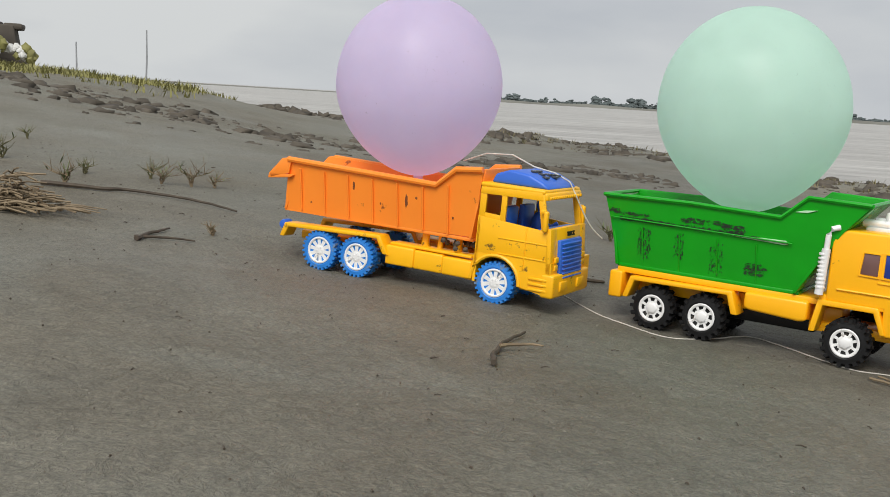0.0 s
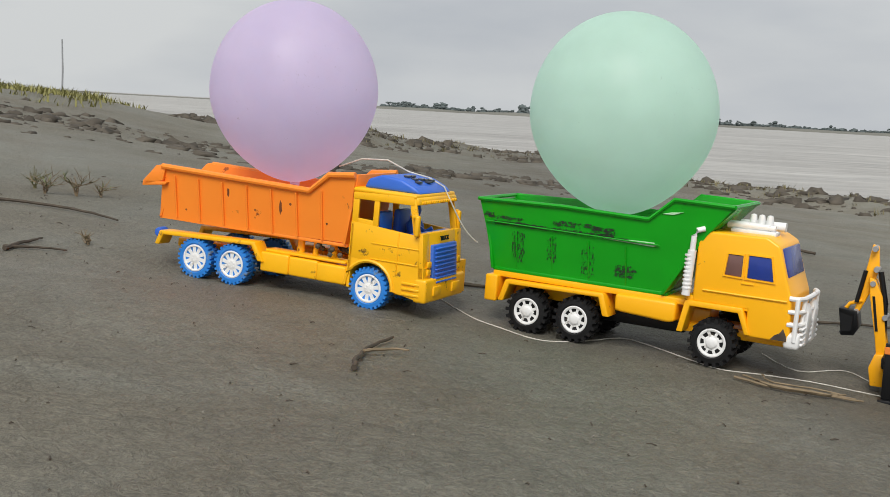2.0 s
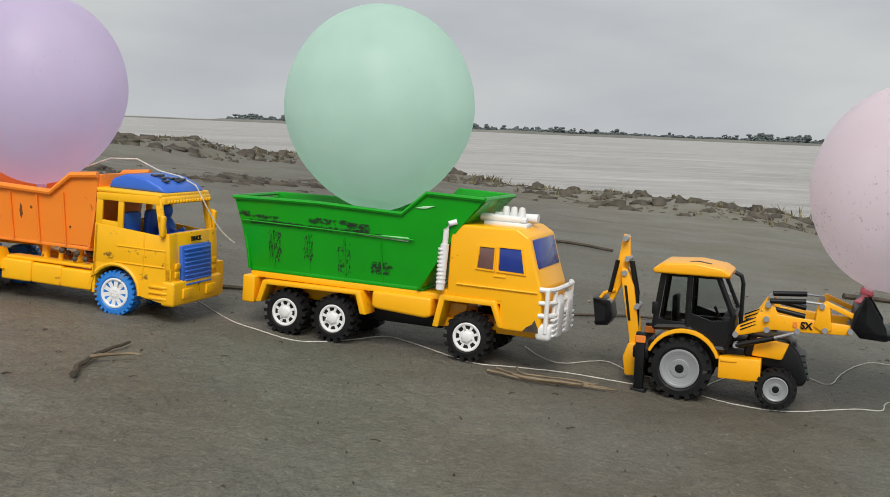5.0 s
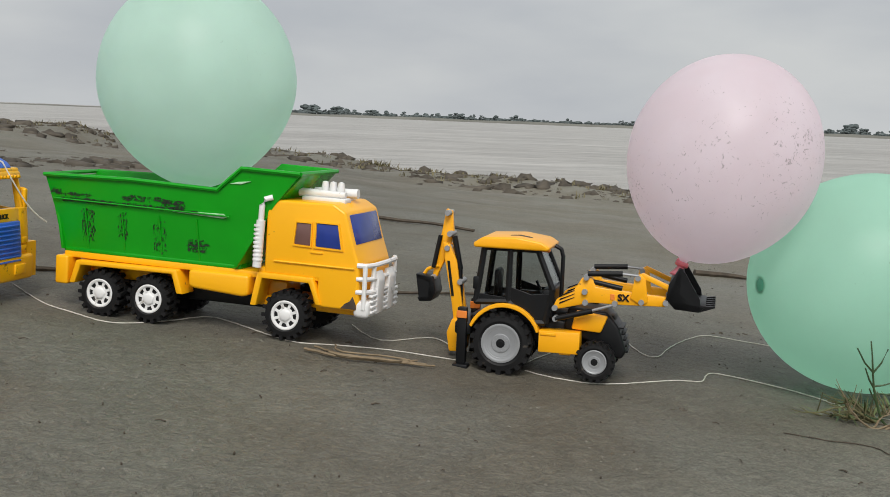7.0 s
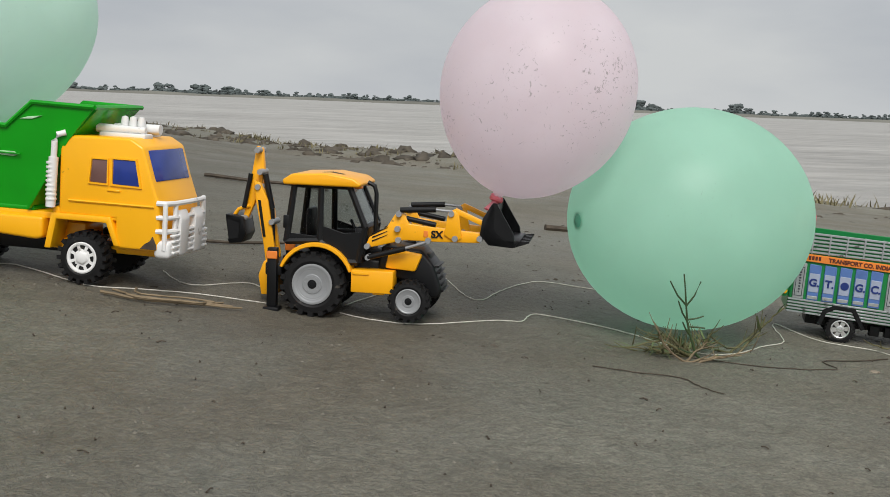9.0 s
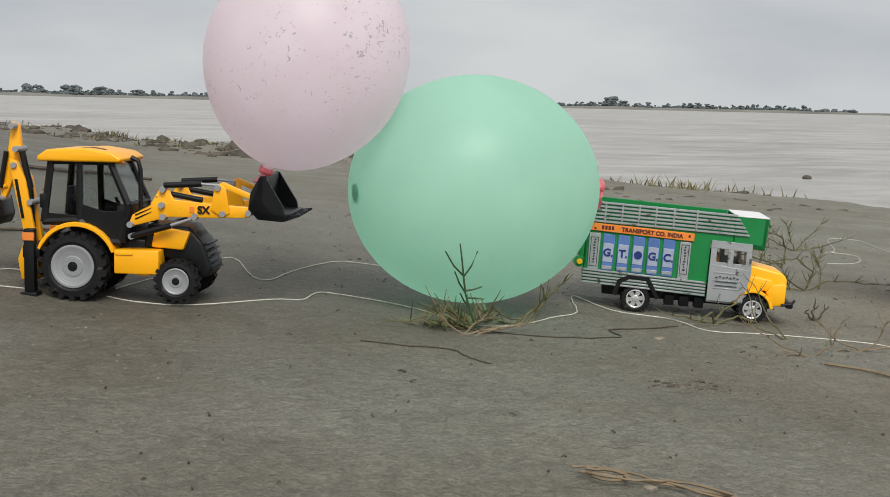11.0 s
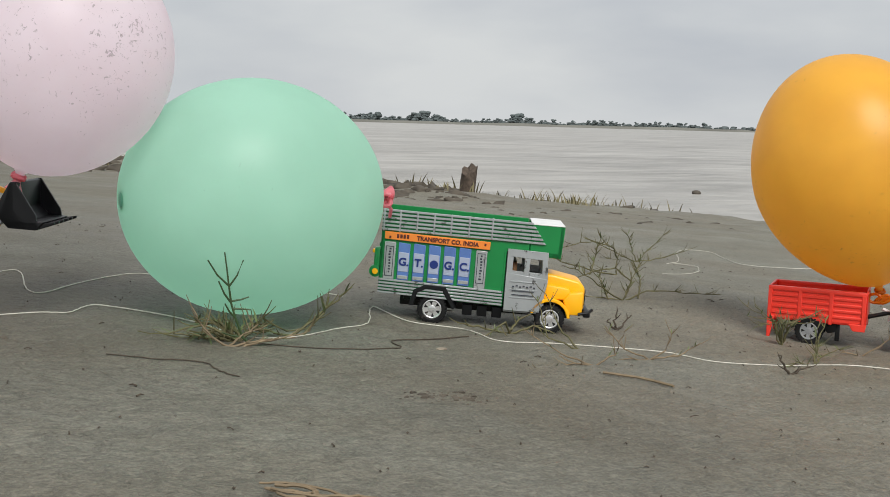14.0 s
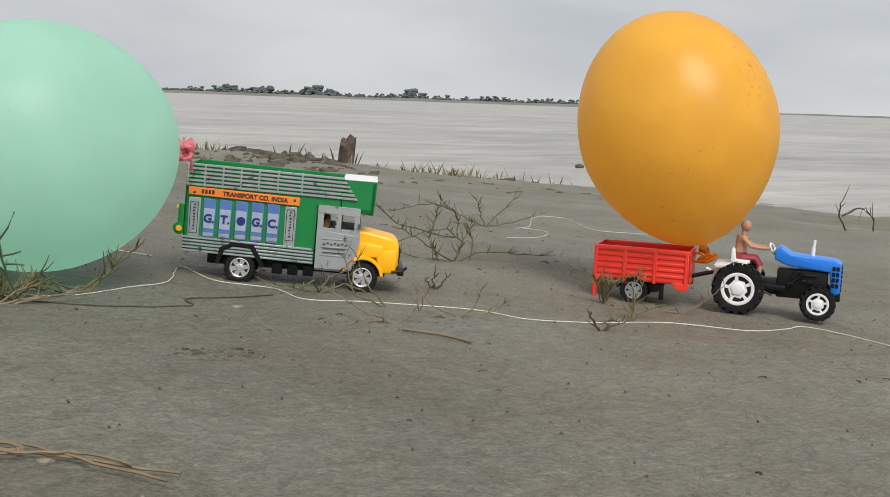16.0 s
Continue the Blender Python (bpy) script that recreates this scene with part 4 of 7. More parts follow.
    box(cab, 0.218, 0.230, y0 - 0.0012, y0 + 0.001, 0.0835, 0.0855, 0.0005, 1)
    part("cab", cab, M_amber, t, "amber plastic cab with rounded corners")
    for y in (y0 - 0.0006, y1 - 0.002):
        bm = B()
        prism(bm, [(0.2010, 0.0905), (0.2175, 0.0900), (0.2175, 0.1110), (0.2030, 0.1110)], y, y + 0.0026, 0.001)
        part("side_window", bm, M_brglass, t, "dark brown rear side window")
        for lo in ([(0.2010, 0.0905), (0.2175, 0.0900), (0.2175, 0.1110), (0.2030, 0.1110)], [(0.2225, 0.0900), (0.2480, 0.0895), (0.2435, 0.1120), (0.2225, 0.1120)]):
            cx, cz = sum(p[0] for p in lo) / 4, sum(p[1] for p in lo) / 4
            out = [(cx + (px - cx) * 1.16, cz + (pz - cz) * 1.13) for px, pz in lo]
            part("window_frame", frame_plate(B(), out, lo, y - 0.0008 if y < 0 else y + 0.002, y + 0.001 if y < 0 else y + 0.0034), M_amber, t)
        bm = B()
        prism(bm, [(0.2225, 0.0900), (0.2480, 0.0895), (0.2435, 0.1120), (0.2225, 0.1120)], y, y + 0.0026, 0.001)
        part("side_window", bm, M_bglass, t, "blue front side window")
    bm = B()
    prism(bm, [(0.2570, 0.0940), (0.2602, 0.0945), (0.2522, 0.1215), (0.2495, 0.1210)], 0.006, W - 0.006, 0.001)
    part("windscreen", bm, M_bglass, t, "blue windscreen")
    # white exhaust stack
    bm = B()
    tube(bm, [(0.1665, -0.006, 0.066), (0.1685, -0.006, 0.110)], 0.0042, 12)
    tube(bm, [(0.1685, -0.006, 0.108), (0.1690, -0.006, 0.124), (0.1720, -0.006, 0.130), (0.1780, -0.003, 0.132)], 0.0028, 10)
    for k in range(9):
        lathe(bm, [(0.0046, 0.072 + 0.004 * k), (0.0049, 0.073 + 0.004 * k), (0.0046, 0.074 + 0.004 * k)], 12, axis="z", centre=(0.1668, -0.006, 0))
    part("exhaust_pipe", bm, M_white, t, "white ribbed exhaust stack")
    # white roof horns and lamps
    bm = B()
    box(bm, 0.196, 0.240, 0.022, 0.040, 0.129, 0.134, 0.0015)
    tube(bm, [(0.192, 0.028, 0.137), (0.238, 0.028, 0.137)], 0.0042, 10, 0.0030)
    tube(bm, [(0.200, 0.046, 0.138), (0.244, 0.046, 0.138)], 0.0036, 10, 0.0048)
    for x in (0.214, 0.222, 0.230):
        lathe(bm, [(0.0, 0.149), (0.0028, 0.148), (0.0036, 0.144), (0.0036, 0.134)], 12, axis="z", centre=(x, 0.036, 0))
    box(bm, 0.206, 0.236, 0.050, 0.066, 0.129, 0.136, 0.002)
    part("roof_horn", bm, M_white, t, "white plastic roof horns and lamps")
    # white bull bar
    bm = B()
    for z, r in ((0.0765, 0.0024), (0.064, 0.0022), (0.052, 0.0024)):
        tube(bm, [(0.264, -0.001, z), (0.272, 0.0, z), (0.276, 0.010, z), (0.277, W / 2, z), (0.276, W - 0.010, z), (0.272, W, z)], r, 8)
    for y in (-0.001, 0.012, W - 0.012, W + 0.001):
        tube(bm, [(0.275 if 0 < y < W else 0.272, y, 0.036), (0.276 if 0 < y < W else 0.272, y, 0.077)], 0.0023, 8)
    for y in (0.026, W - 0.026):
        prism(bm, [(0.268, 0.030), (0.279, 0.030), (0.280, 0.062), (0.277, 0.070), (0.274, 0.070), (0.272, 0.058)], y - 0.0095, y + 0.0095, 0.003)
    box(bm, 0.262, 0.277, -0.002, W + 0.002, 0.028, 0.044, 0.004, 3)
    for z in (0.032, 0.037, 0.042, 0.047):
        box(bm, 0.2745, 0.279, 0.004, W - 0.004, z, z + 0.0024, 0.0006, 1)
    part("bull_bar", bm, M_white, t, "white plastic bull bar and bumper")
    ty = tyre_mesh("tyre", 0.0236, 0.021, 0.0134, 18, 0.0026, M_black)
    rm = slot_rim("rim", 0.0138, 0.021, 8, M_white)
    bk = disc_mesh("slot_shade", 0.0128, 0.0032, M_blackp)
    for x in (0.0, 0.0535, 0.196):
        wheel(t, x, -0.004, 0.0228, ty, rm, spin=x * 700, back=bk)
        wheel(t, x, W + 0.004, 0.0228, ty, rm, True)
    for x in (0.0, 0.0535, 0.196):
        part("axle", tube(B(), [(x, 0.006, 0.0228), (x, W - 0.006, 0.0228)], 0.0025, 8), M_blackp, t)
    return t


# ---- backhoe loader ----
def backhoe():
    t = thing("backhoe_loader", pose(0.761, 1.073, -0.0122, 0, 0.0, -23), "yellow and black toy backhoe loader with raised front bucket on mud", "toy digger", "toy convoy")
    W = 0.070
    bm = B()
    box(bm, -0.034, 0.060, 0.016, W - 0.016, 0.030, 0.052, 0.003)
    box(bm, 0.045, 0.104, 0.022, W - 0.022, 0.024, 0.060, 0.003)
    part("chassis", bm, M_blackp, t)
    bm = B()
    prism(bm, [(0.056, 0.045), (0.060, 0.066), (0.096, 0.064), (0.108, 0.050), (0.116, 0.028), (0.112, 0.020), (0.100, 0.020), (0.090, 0.030)], 0.014, W - 0.014, 0.003, 3)
    for k in range(5):
        box(bm, 0.104 + 0.0012 * (4 - k), 0.1125 + 0.0012 * (4 - k), 0.018, W - 0.018, 0.026 + 0.0055 * k, 0.0275 + 0.0055 * k, 0.0004, 1)
    part("bonnet", bm, M_blackp, t, "black sloping engine bonnet")
    bm = B()
    prism(bm, [(0.064, 0.046), (0.092, 0.044), (0.098, 0.060), (0.068, 0.064)], 0.009, 0.016, 0.002)
    part("engine_panel", bm, M_jcb, t)
    # rear mudguards
    for y0, y1 in ((-0.001, 0.020), (W - 0.020, W + 0.001)):
        bm = B()
        o = [(0.036 * math.cos(a) + 0.002, 0.0295 + 0.0375 * math.sin(a)) for a in np.linspace(2.75, 0.35, 14)]
        i = [(0.033 * math.cos(a) + 0.002, 0.0295 + 0.0335 * math.sin(a)) for a in np.linspace(0.35, 2.75, 14)]
        prism(bm, o + i, y0, y1, 0.0006, 1)
        part("mudguard", bm, M_jcb, t)
    # tool box
    for y0, y1 in ((-0.002, 0.018), (W - 0.018, W + 0.002)):
        bm = B()
        box(bm, 0.0355, 0.074, y0, y1, 0.024, 0.0445, 0.0012)
        box(bm, 0.037, 0.052, y0 - 0.001, y0 + 0.002, 0.040, 0.0425, 0.0005, 1)
        box(bm, 0.055, 0.066, y0 + 0.002, y1, 0.0225, 0.025, 0.0006, 1)
        part("tool_box", bm, M_jcb, t)
    # cab frame with panes
    cab = B()
    yA, yB = 0.006, W - 0.006
    def bar(a, b, w=0.0024, d=0.0024):
        tube(cab, [a, b], w, 6)
    for y in (yA, yB):
        p = {"a": (-0.027, y, 0.066), "b": (-0.021, y + (0.003 if y == yA else -0.003), 0.118), "c": (0.030, y + (0.003 if y == yA else -0.003), 0.118), "d": (0.046, y, 0.082), "e": (0.040, y, 0.050), "f": (0.004, y, 0.068), "g": (0.004, y + (0.003 if y == yA else -0.003), 0.118), "h": (0.026, y, 0.050)}
        for s in ("ab", "bc", "cd", "de", "af", "gf", "eh", "hf"):
            tube(cab, [p[s[0]], p[s[1]]], 0.0031, 6)
        prism(cab, [(0.006, 0.066), (0.026, 0.050), (0.041, 0.050), (0.045, 0.078), (0.026, 0.076), (0.006, 0.082)], y - 0.001, y + 0.001, 0.0004, 1)
        prism(cab, [(-0.026, 0.066), (0.004, 0.067), (0.004, 0.072), (-0.025, 0.074)], y - 0.001, y + 0.001, 0.0004, 1)
    for a, b in (((-0.021, yA, 0.118), (-0.021, yB, 0.118)), ((0.030, yA, 0.118), (0.030, yB, 0.118)), ((-0.027, yA, 0.066), (-0.027, yB, 0.066)), ((0.046, yA, 0.082), (0.046, yB, 0.082))):
        tube(cab, [a, b], 0.0024, 6)
    box(cab, -0.026, 0.044, yA, yB, 0.050, 0.056, 0.001)
    box(cab, 0.036, 0.047, yA, yB, 0.055, 0.082, 0.002)
    box(cab, -0.030, -0.024, yA - 0.002, yA + 0.002, 0.078, 0.090, 0.001)
    part("cab_frame", cab, M_blackp, t, "black cab frame")
    for y in (yA + 0.0012, yB - 0.0022):
        bm = B()
        prism(bm, [(-0.0245, 0.073), (0.002, 0.072), (0.002, 0.116), (-0.019, 0.116)], y, y + 0.001, 0.0)
        part("window_pane", bm, M_glass, t)
        bm = B()
        prism(bm, [(0.007, 0.080), (0.043, 0.080), (0.0295, 0.116), (0.007, 0.116)], y, y + 0.001, 0.0)
        part("door_pane", bm, M_glass, t)
    bm = B()
    prism(bm, [(0.0455, 0.083), (0.0465, 0.083), (0.0315, 0.117), (0.0305, 0.117)], yA + 0.002, yB - 0.002, 0.0)
    part("windscreen", bm, M_glass, t)
    bm = B()
    box(bm, -0.012, 0.008, 0.024, 0.046, 0.056, 0.070, 0.003)
    box(bm, -0.014, -0.008, 0.024, 0.046, 0.068, 0.096, 0.003)
    tube(bm, [(0.034, 0.035, 0.070), (0.026, 0.035, 0.086)], 0.0015, 6)
    part("seat", bm, M_blackp, t)
    bm = B()
    prism(bm, [(-0.030, 0.118), (-0.031, 0.122), (-0.022, 0.128), (0.010, 0.1295), (0.034, 0.126), (0.042, 0.121), (0.040, 0.118)], 0.001, W - 0.001, 0.002, 3)
    part("roof", bm, M_jcb, t, "yellow cab roof")
    part("mud_patch", prism(B(), [(0.001, 0.1292), (0.010, 0.1299), (0.022, 0.1281), (0.010, 0.1284)], 0.020, 0.027, 0.0), M_post, t, "brown mud mark on the roof")
    for y in (0.012, W - 0.012):
        part("work_lamp", box(B(), 0.034, 0.041, y - 0.004, y + 0.004, 0.1165, 0.1195, 0.0008, 1), M_sign, t)
    bm = B()
    tube(bm, [(0.052, 0.022, 0.066), (0.052, 0.022, 0.112), (0.050, 0.022, 0.119), (0.044, 0.022, 0.122)], 0.0020, 8)
    lathe(bm, [(0.0, 0.0), (0.005, 0.0), (0.006, 0.004), (0.004, 0.008), (0.004, 0.012), (0.0, 0.013)], 14, axis="z", centre=(0.060, 0.028, 0.066))
    part("exhaust_pipe", bm, M_blackp, t, "black exhaust pipe")
    # loader arms
    for y in (0.003, W - 0.009):
        bm = B()
        prism(bm, [(0.046, 0.064), (0.050, 0.074), (0.066, 0.084), (0.073, 0.096), (0.082, 0.097), (0.086, 0.088), (0.120, 0.085), (0.150, 0.083), (0.150, 0.074), (0.115, 0.073), (0.082, 0.073), (0.056, 0.066)], y, y + 0.006, 0.001)
        part("loader_arm", bm, M_jcb, t)
        bm = B()
        prism(bm, [(0.118, 0.080), (0.121, 0.100), (0.127, 0.102), (0.131, 0.098), (0.134, 0.078), (0.128, 0.074)], y - 0.002, y, 0.0006)
        prism(bm, [(0.123, 0.101), (0.128, 0.104), (0.155, 0.093), (0.158, 0.086), (0.150, 0.090)], y - 0.001, y + 0.003, 0.0006)
        part("tilt_lever", bm, M_jcb, t)
        bm = B()
        for q, r in (([(0.078, y - 0.001, 0.100), (0.110, y - 0.001, 0.102)], 0.0026), ([(0.074, y + 0.003, 0.094), (0.110, y + 0.002, 0.088)], 0.0024), ([(0.050, y - 0.002, 0.056), (0.084, y - 0.002, 0.066)], 0.0026)):
            part("hydraulic_cylinder", tube(B(), q, r, 10), M_blackp, t)
        bm = B()
        tube(bm, [(0.108, y - 0.001, 0.102), (0.124, y - 0.001, 0.101)], 0.0012, 8)
        part("piston_rod", bm, M_grey, t, "grey piston rod")
        part("piston_rod", tube(B(), [(0.080, y - 0.002, 0.065), (0.104, y - 0.002, 0.073)], 0.0013, 8), M_grey, t, "grey piston rod")
        for x, z in ((0.049, 0.066), (0.050, 0.056), (0.077, 0.0965), (0.076, 0.083), (0.077, 0.073), (0.124, 0.099), (0.128, 0.077), (0.104, 0.074), (0.150, 0.078)):
            part("pivot_pin", lathe(B(), [(0.0, -0.003), (0.0026, -0.003), (0.0028, 0.0), (0.0028, 0.007)], 12, centre=(x, y - 0.001, z)), M_grey, t)
        bm = B()
        for k in range(3):
            prism(bm, [(0.053, 0.070 + 0.0033 * k), (0.066, 0.0765 + 0.0033 * k), (0.067, 0.0775 + 0.0033 * k), (0.053, 0.0715 + 0.0033 * k)], y - 0.0006, y + 0.001, 0.0)
        part("arm_vent", bm, M_blackp, t)
    part("lettering", text_mesh("SX", 0.0088, 0.0003, M_blackp), None, t, "black model marking", pose(0.1115, 0.0022, 0.0795, 90, 0, 0))
    bm = B()
    box(bm, 0.0995, 0.1035, 0.0022, 0.004, 0.0770, 0.0825, 0.0004, 1)
    part("decal_patch", bm, M_sign, t)
    # front bucket
    bm = B()
    prof = [(0.158, 0.073), (0.180, 0.0715), (0.186, 0.078), (0.172, 0.079), (0.163, 0.088), (0.164, 0.109), (0.160, 0.110), (0.152, 0.096), (0.150, 0.082)]
    prism(bm, prof, -0.001, W + 0.001, 0.0008)
    for y in (-0.001, W - 0.002):
        prism(bm, [(0.151, 0.082), (0.158, 0.073), (0.182, 0.072), (0.180, 0.084), (0.164, 0.110), (0.160, 0.110)], y, y + 0.003, 0.0005, 1)
    for k in range(6):
        y = 0.001 + k * 0.0128
        prism(bm, [(0.180, 0.0715), (0.194, 0.0765), (0.194, 0.0785), (0.181, 0.0765)], y, y + 0.004, 0.0004, 1)
    part("front_bucket", bm, M_blackp, t, "black toothed loader bucket")
    # backhoe: stabilisers, boom, dipper, bucket
    for y in (0.000, W - 0.008):
        bm = B()
        box(bm, -0.043, -0.034, y, y + 0.008, 0.006, 0.060, 0.001)
        box(bm, -0.046, -0.031, y - 0.003, y + 0.011, 0.0005, 0.006, 0.0015)
        part("stabiliser", bm, M_blackp, t, "black stabiliser leg")
        bm = B()
        box(bm, -0.0435, -0.0335, y - 0.0012, y + 0.001, 0.050, 0.057, 0.0005, 1)
        part("reflector", bm, M_sign, t)
    bm = B()
    box(bm, -0.046, -0.030, 0.004, W - 0.004, 0.034, 0.046, 0.002)
    part("rear_frame", bm, M_blackp, t)
    bm = B()
    prism(bm, [(-0.050, 0.022), (-0.042, 0.022), (-0.044, 0.050), (-0.052, 0.100), (-0.060, 0.116), (-0.066, 0.118), (-0.064, 0.100), (-0.056, 0.060)], 0.030, 0.036, 0.001)
    prism(bm, [(-0.050, 0.022), (-0.042, 0.022), (-0.044, 0.050), (-0.052, 0.100), (-0.060, 0.116), (-0.066, 0.118), (-0.064, 0.100), (-0.056, 0.060)], 0.044, 0.050, 0.001)
    part("boom", bm, M_jcb, t)
    bm = B()
    prism(bm, [(-0.056, 0.012), (-0.042, 0.012), (-0.040, 0.030), (-0.045, 0.044), (-0.054, 0.044), (-0.059, 0.030)], 0.026, 0.054, 0.0015)
    part("slew_bracket", bm, M_jcb, t, "yellow slew bracket")
    part("bucket_link", tube(B(), [(-0.071, 0.036, 0.094), (-0.082, 0.036, 0.090), (-0.086, 0.036, 0.084)], 0.0018, 8), M_jcb, t)
    part("boom_stripe", prism(B(), [(-0.0560, 0.066), (-0.0535, 0.066), (-0.0590, 0.100), (-0.0615, 0.100)], 0.0292, 0.0302, 0.0), M_blackp, t, "black marking down the boom")
    bm = B()
    prism(bm, [(-0.066, 0.150), (-0.060, 0.148), (-0.058, 0.128), (-0.062, 0.108), (-0.074, 0.080), (-0.079, 0.078), (-0.076, 0.092), (-0.070, 0.126)], 0.037, 0.043, 0.001)
    part("dipper", bm, M_jcb, t)
    bm = B()
    tube(bm, [(-0.056, 0.034, 0.124), (-0.049, 0.034, 0.092)], 0.0028, 10)
    tube(bm, [(-0.049, 0.034, 0.092), (-0.047, 0.034, 0.050)], 0.0022, 10)
    tube(bm, [(-0.070, 0.034, 0.124), (-0.076, 0.034, 0.092)], 0.0022, 10)
    part("hydraulic_cylinder", bm, M_blackp, t)
    for x, z in ((-0.063, 0.146), (-0.060, 0.126), (-0.048, 0.080), (-0.076, 0.082), (-0.046, 0.030), (-0.062, 0.112)):
        part("pivot_pin", lathe(B(), [(0.0, -0.005), (0.0026, -0.005), (0.003, -0.002), (0.003, 0.016)], 12, centre=(x, 0.033, z)), M_grey, t)
    bm = B()
    prism(bm, [(-0.091, 0.086), (-0.074, 0.084), (-0.071, 0.068), (-0.075, 0.060), (-0.087, 0.059), (-0.089, 0.063), (-0.079, 0.065), (-0.078, 0.078), (-0.090, 0.081)], 0.024, 0.054, 0.0008)
    for y in (0.024, 0.051):
        prism(bm, [(-0.091, 0.086), (-0.074, 0.084), (-0.071, 0.068), (-0.075, 0.060), (-0.087, 0.059)], y, y + 0.003, 0.0006, 1)
    part("rear_bucket", bm, M_blackp, t, "black digging bucket")
    ty = tyre_mesh("tyre", 0.0297, 0.021, 0.0185, 18, 0.0024, M_black, 0.5)
    rm = stepped_rim("rim", 0.0182, 0.021, M_grey)
    ty2 = tyre_mesh("tyre", 0.0190, 0.015, 0.0115, 16, 0.0018, M_black, 0.5)
    rm2 = stepped_rim("rim", 0.0112, 0.015, M_grey)
    bk, bk2 = hub_mesh("hub", 0.0182, 0.021, M_blackp), hub_mesh("hub", 0.0112 * 1.25, 0.015, M_blackp)
    for far, y in ((False, -0.003), (True, W + 0.003)):
        wheel(t, 0.0, y, 0.0290, ty, rm, far, 12, bk)
        wheel(t, 0.0885, y, 0.0186, ty2, rm2, far, 30, bk2)
    for x, z in ((0.0, 0.029), (0.0885, 0.0186)):
        bm = B()
        tube(bm, [(x, 0.006, z), (x, W - 0.006, z)], 0.004, 8)
        part("axle", bm, M_blackp, t)
    return t


# ---- painted goods lorry ----
def lorry():
    t = thing("goods_lorry", pose(1.311, 1.078, -0.0470, 0, 3.2, -27), "green and silver painted toy goods lorry with yellow bonnet on mud", "toy lorry", "toy convoy")
    W = 0.066
    bm = B()
    box(bm, -0.034, 0.140, 0.016, W - 0.016, 0.014, 0.026, 0.001)
    box(bm, -0.030, 0.108, 0.010, W - 0.010, 0.020, 0.028, 0.001)
    for x in (0.030, 0.045, 0.060):
        box(bm, x, x + 0.010, 0.006, 0.016, 0.010, 0.021, 0.001)
    part("chassis", bm, M_blackp, t)
    # body walls, open on top
    bm = B()
    for y in (-0.002, W - 0.001):
        prism(bm, [(-0.056, 0.027), (0.070, 0.023), (0.070, 0.080), (0.092, 0.080), (0.092, 0.1085), (-0.056, 0.1115)], y, y + 0.003, 0.0006, 1)
    prism(bm, [(-0.056, 0.027), (-0.053, 0.027), (-0.053, 0.1115), (-0.056, 0.1115)], -0.002, W + 0.002, 0.0006, 1)
    prism(bm, [(0.067, 0.023), (0.070, 0.023), (0.070, 0.082), (0.067, 0.082)], -0.002, W + 0.002, 0.0006, 1)
    box(bm, -0.055, 0.07, 0.0, W, 0.028, 0.031, 0.0004, 1)
    part("cargo_body", bm, M_tgreen, t, "green open cargo body")
    # over-cab luggage crown
    bm = B()
    prism(bm, [(0.068, 0.079), (0.124, 0.075), (0.126, 0.1075), (0.121, 0.1075), (0.120, 0.081), (0.068, 0.083)], -0.002, W + 0.002, 0.0008, 1)
    for y in (-0.002, W - 0.001):
        prism(bm, [(0.0925, 0.078), (0.124, 0.075), (0.126, 0.1075), (0.0925, 0.1084)], y, y + 0.003, 0.0006, 1)
    part("luggage_crown", bm, M_tgreen, t, "green crown over the cab")
    bm = B()
    box(bm, 0.093, 0.1255, -0.0025, W + 0.0025, 0.1075, 0.1090, 0.0004, 1)
    part("crown_cover", bm, M_white, t, "white panel on the crown")
    # silver slats: upper rails, cut on the slant towards the crown
    for k in range(6):
        z = 0.0895 + 0.0038 * k
        xe = 0.108 - 0.0026 * k
        bm = B()
        prism(bm, [(-0.056, z + 0.0008), (xe, z - 0.0010 * (1 + 0.5 * 0)), (xe - 0.0014, z + 0.0012), (-0.056, z + 0.0030)], -0.0040, -0.0015, 0.0004, 1)
        part("slat", bm, M_silver, t)
    bm = B()
    for x in (-0.055, -0.039, -0.022, -0.005, 0.012, 0.030, 0.053):
        box(bm, x, x + 0.0016, -0.0044, -0.0015, 0.0895, 0.111, 0.0003, 1)
    part("slat_post", bm, M_silver, t)
    for k in range(5):
        z = 0.0270 + 0.0032 * k
        bm = B()
        prism(bm, [(-0.056, z), (0.069, z - 0.003), (0.069, z - 0.0010), (-0.056, z + 0.0020)], -0.0042, -0.0015, 0.0004, 1)
        part("slat", bm, M_silver, t)
    # sign board
    bm = B()
    prism(bm, [(-0.0525, 0.0815), (0.053, 0.0788), (0.053, 0.0868), (-0.0525, 0.0892)], -0.0042, -0.0018, 0.0004, 1)
    part("sign_board", bm, M_sign, t, "orange painted sign board")
    part("lettering", text_mesh("TRANSPORT CO. INDIA", 0.0058, 0.0003, M_ink), None, t, "dark red sign lettering", pose(0.0105, -0.0045, 0.0838, 90, 1.3, 0))
    for x in (-0.0405, -0.0372, -0.0339, -0.0306):
        part("sign_bar", box(B(), x, x + 0.0024, -0.0046, -0.0040, 0.0832, 0.0872, 0.0002, 1), M_ink, t)
    for x in (-0.048, 0.047):
        part("sign_dot", box(B(), x, x + 0.002, -0.0046, -0.0040, 0.0825, 0.0850, 0.0002, 1), M_ink, t)
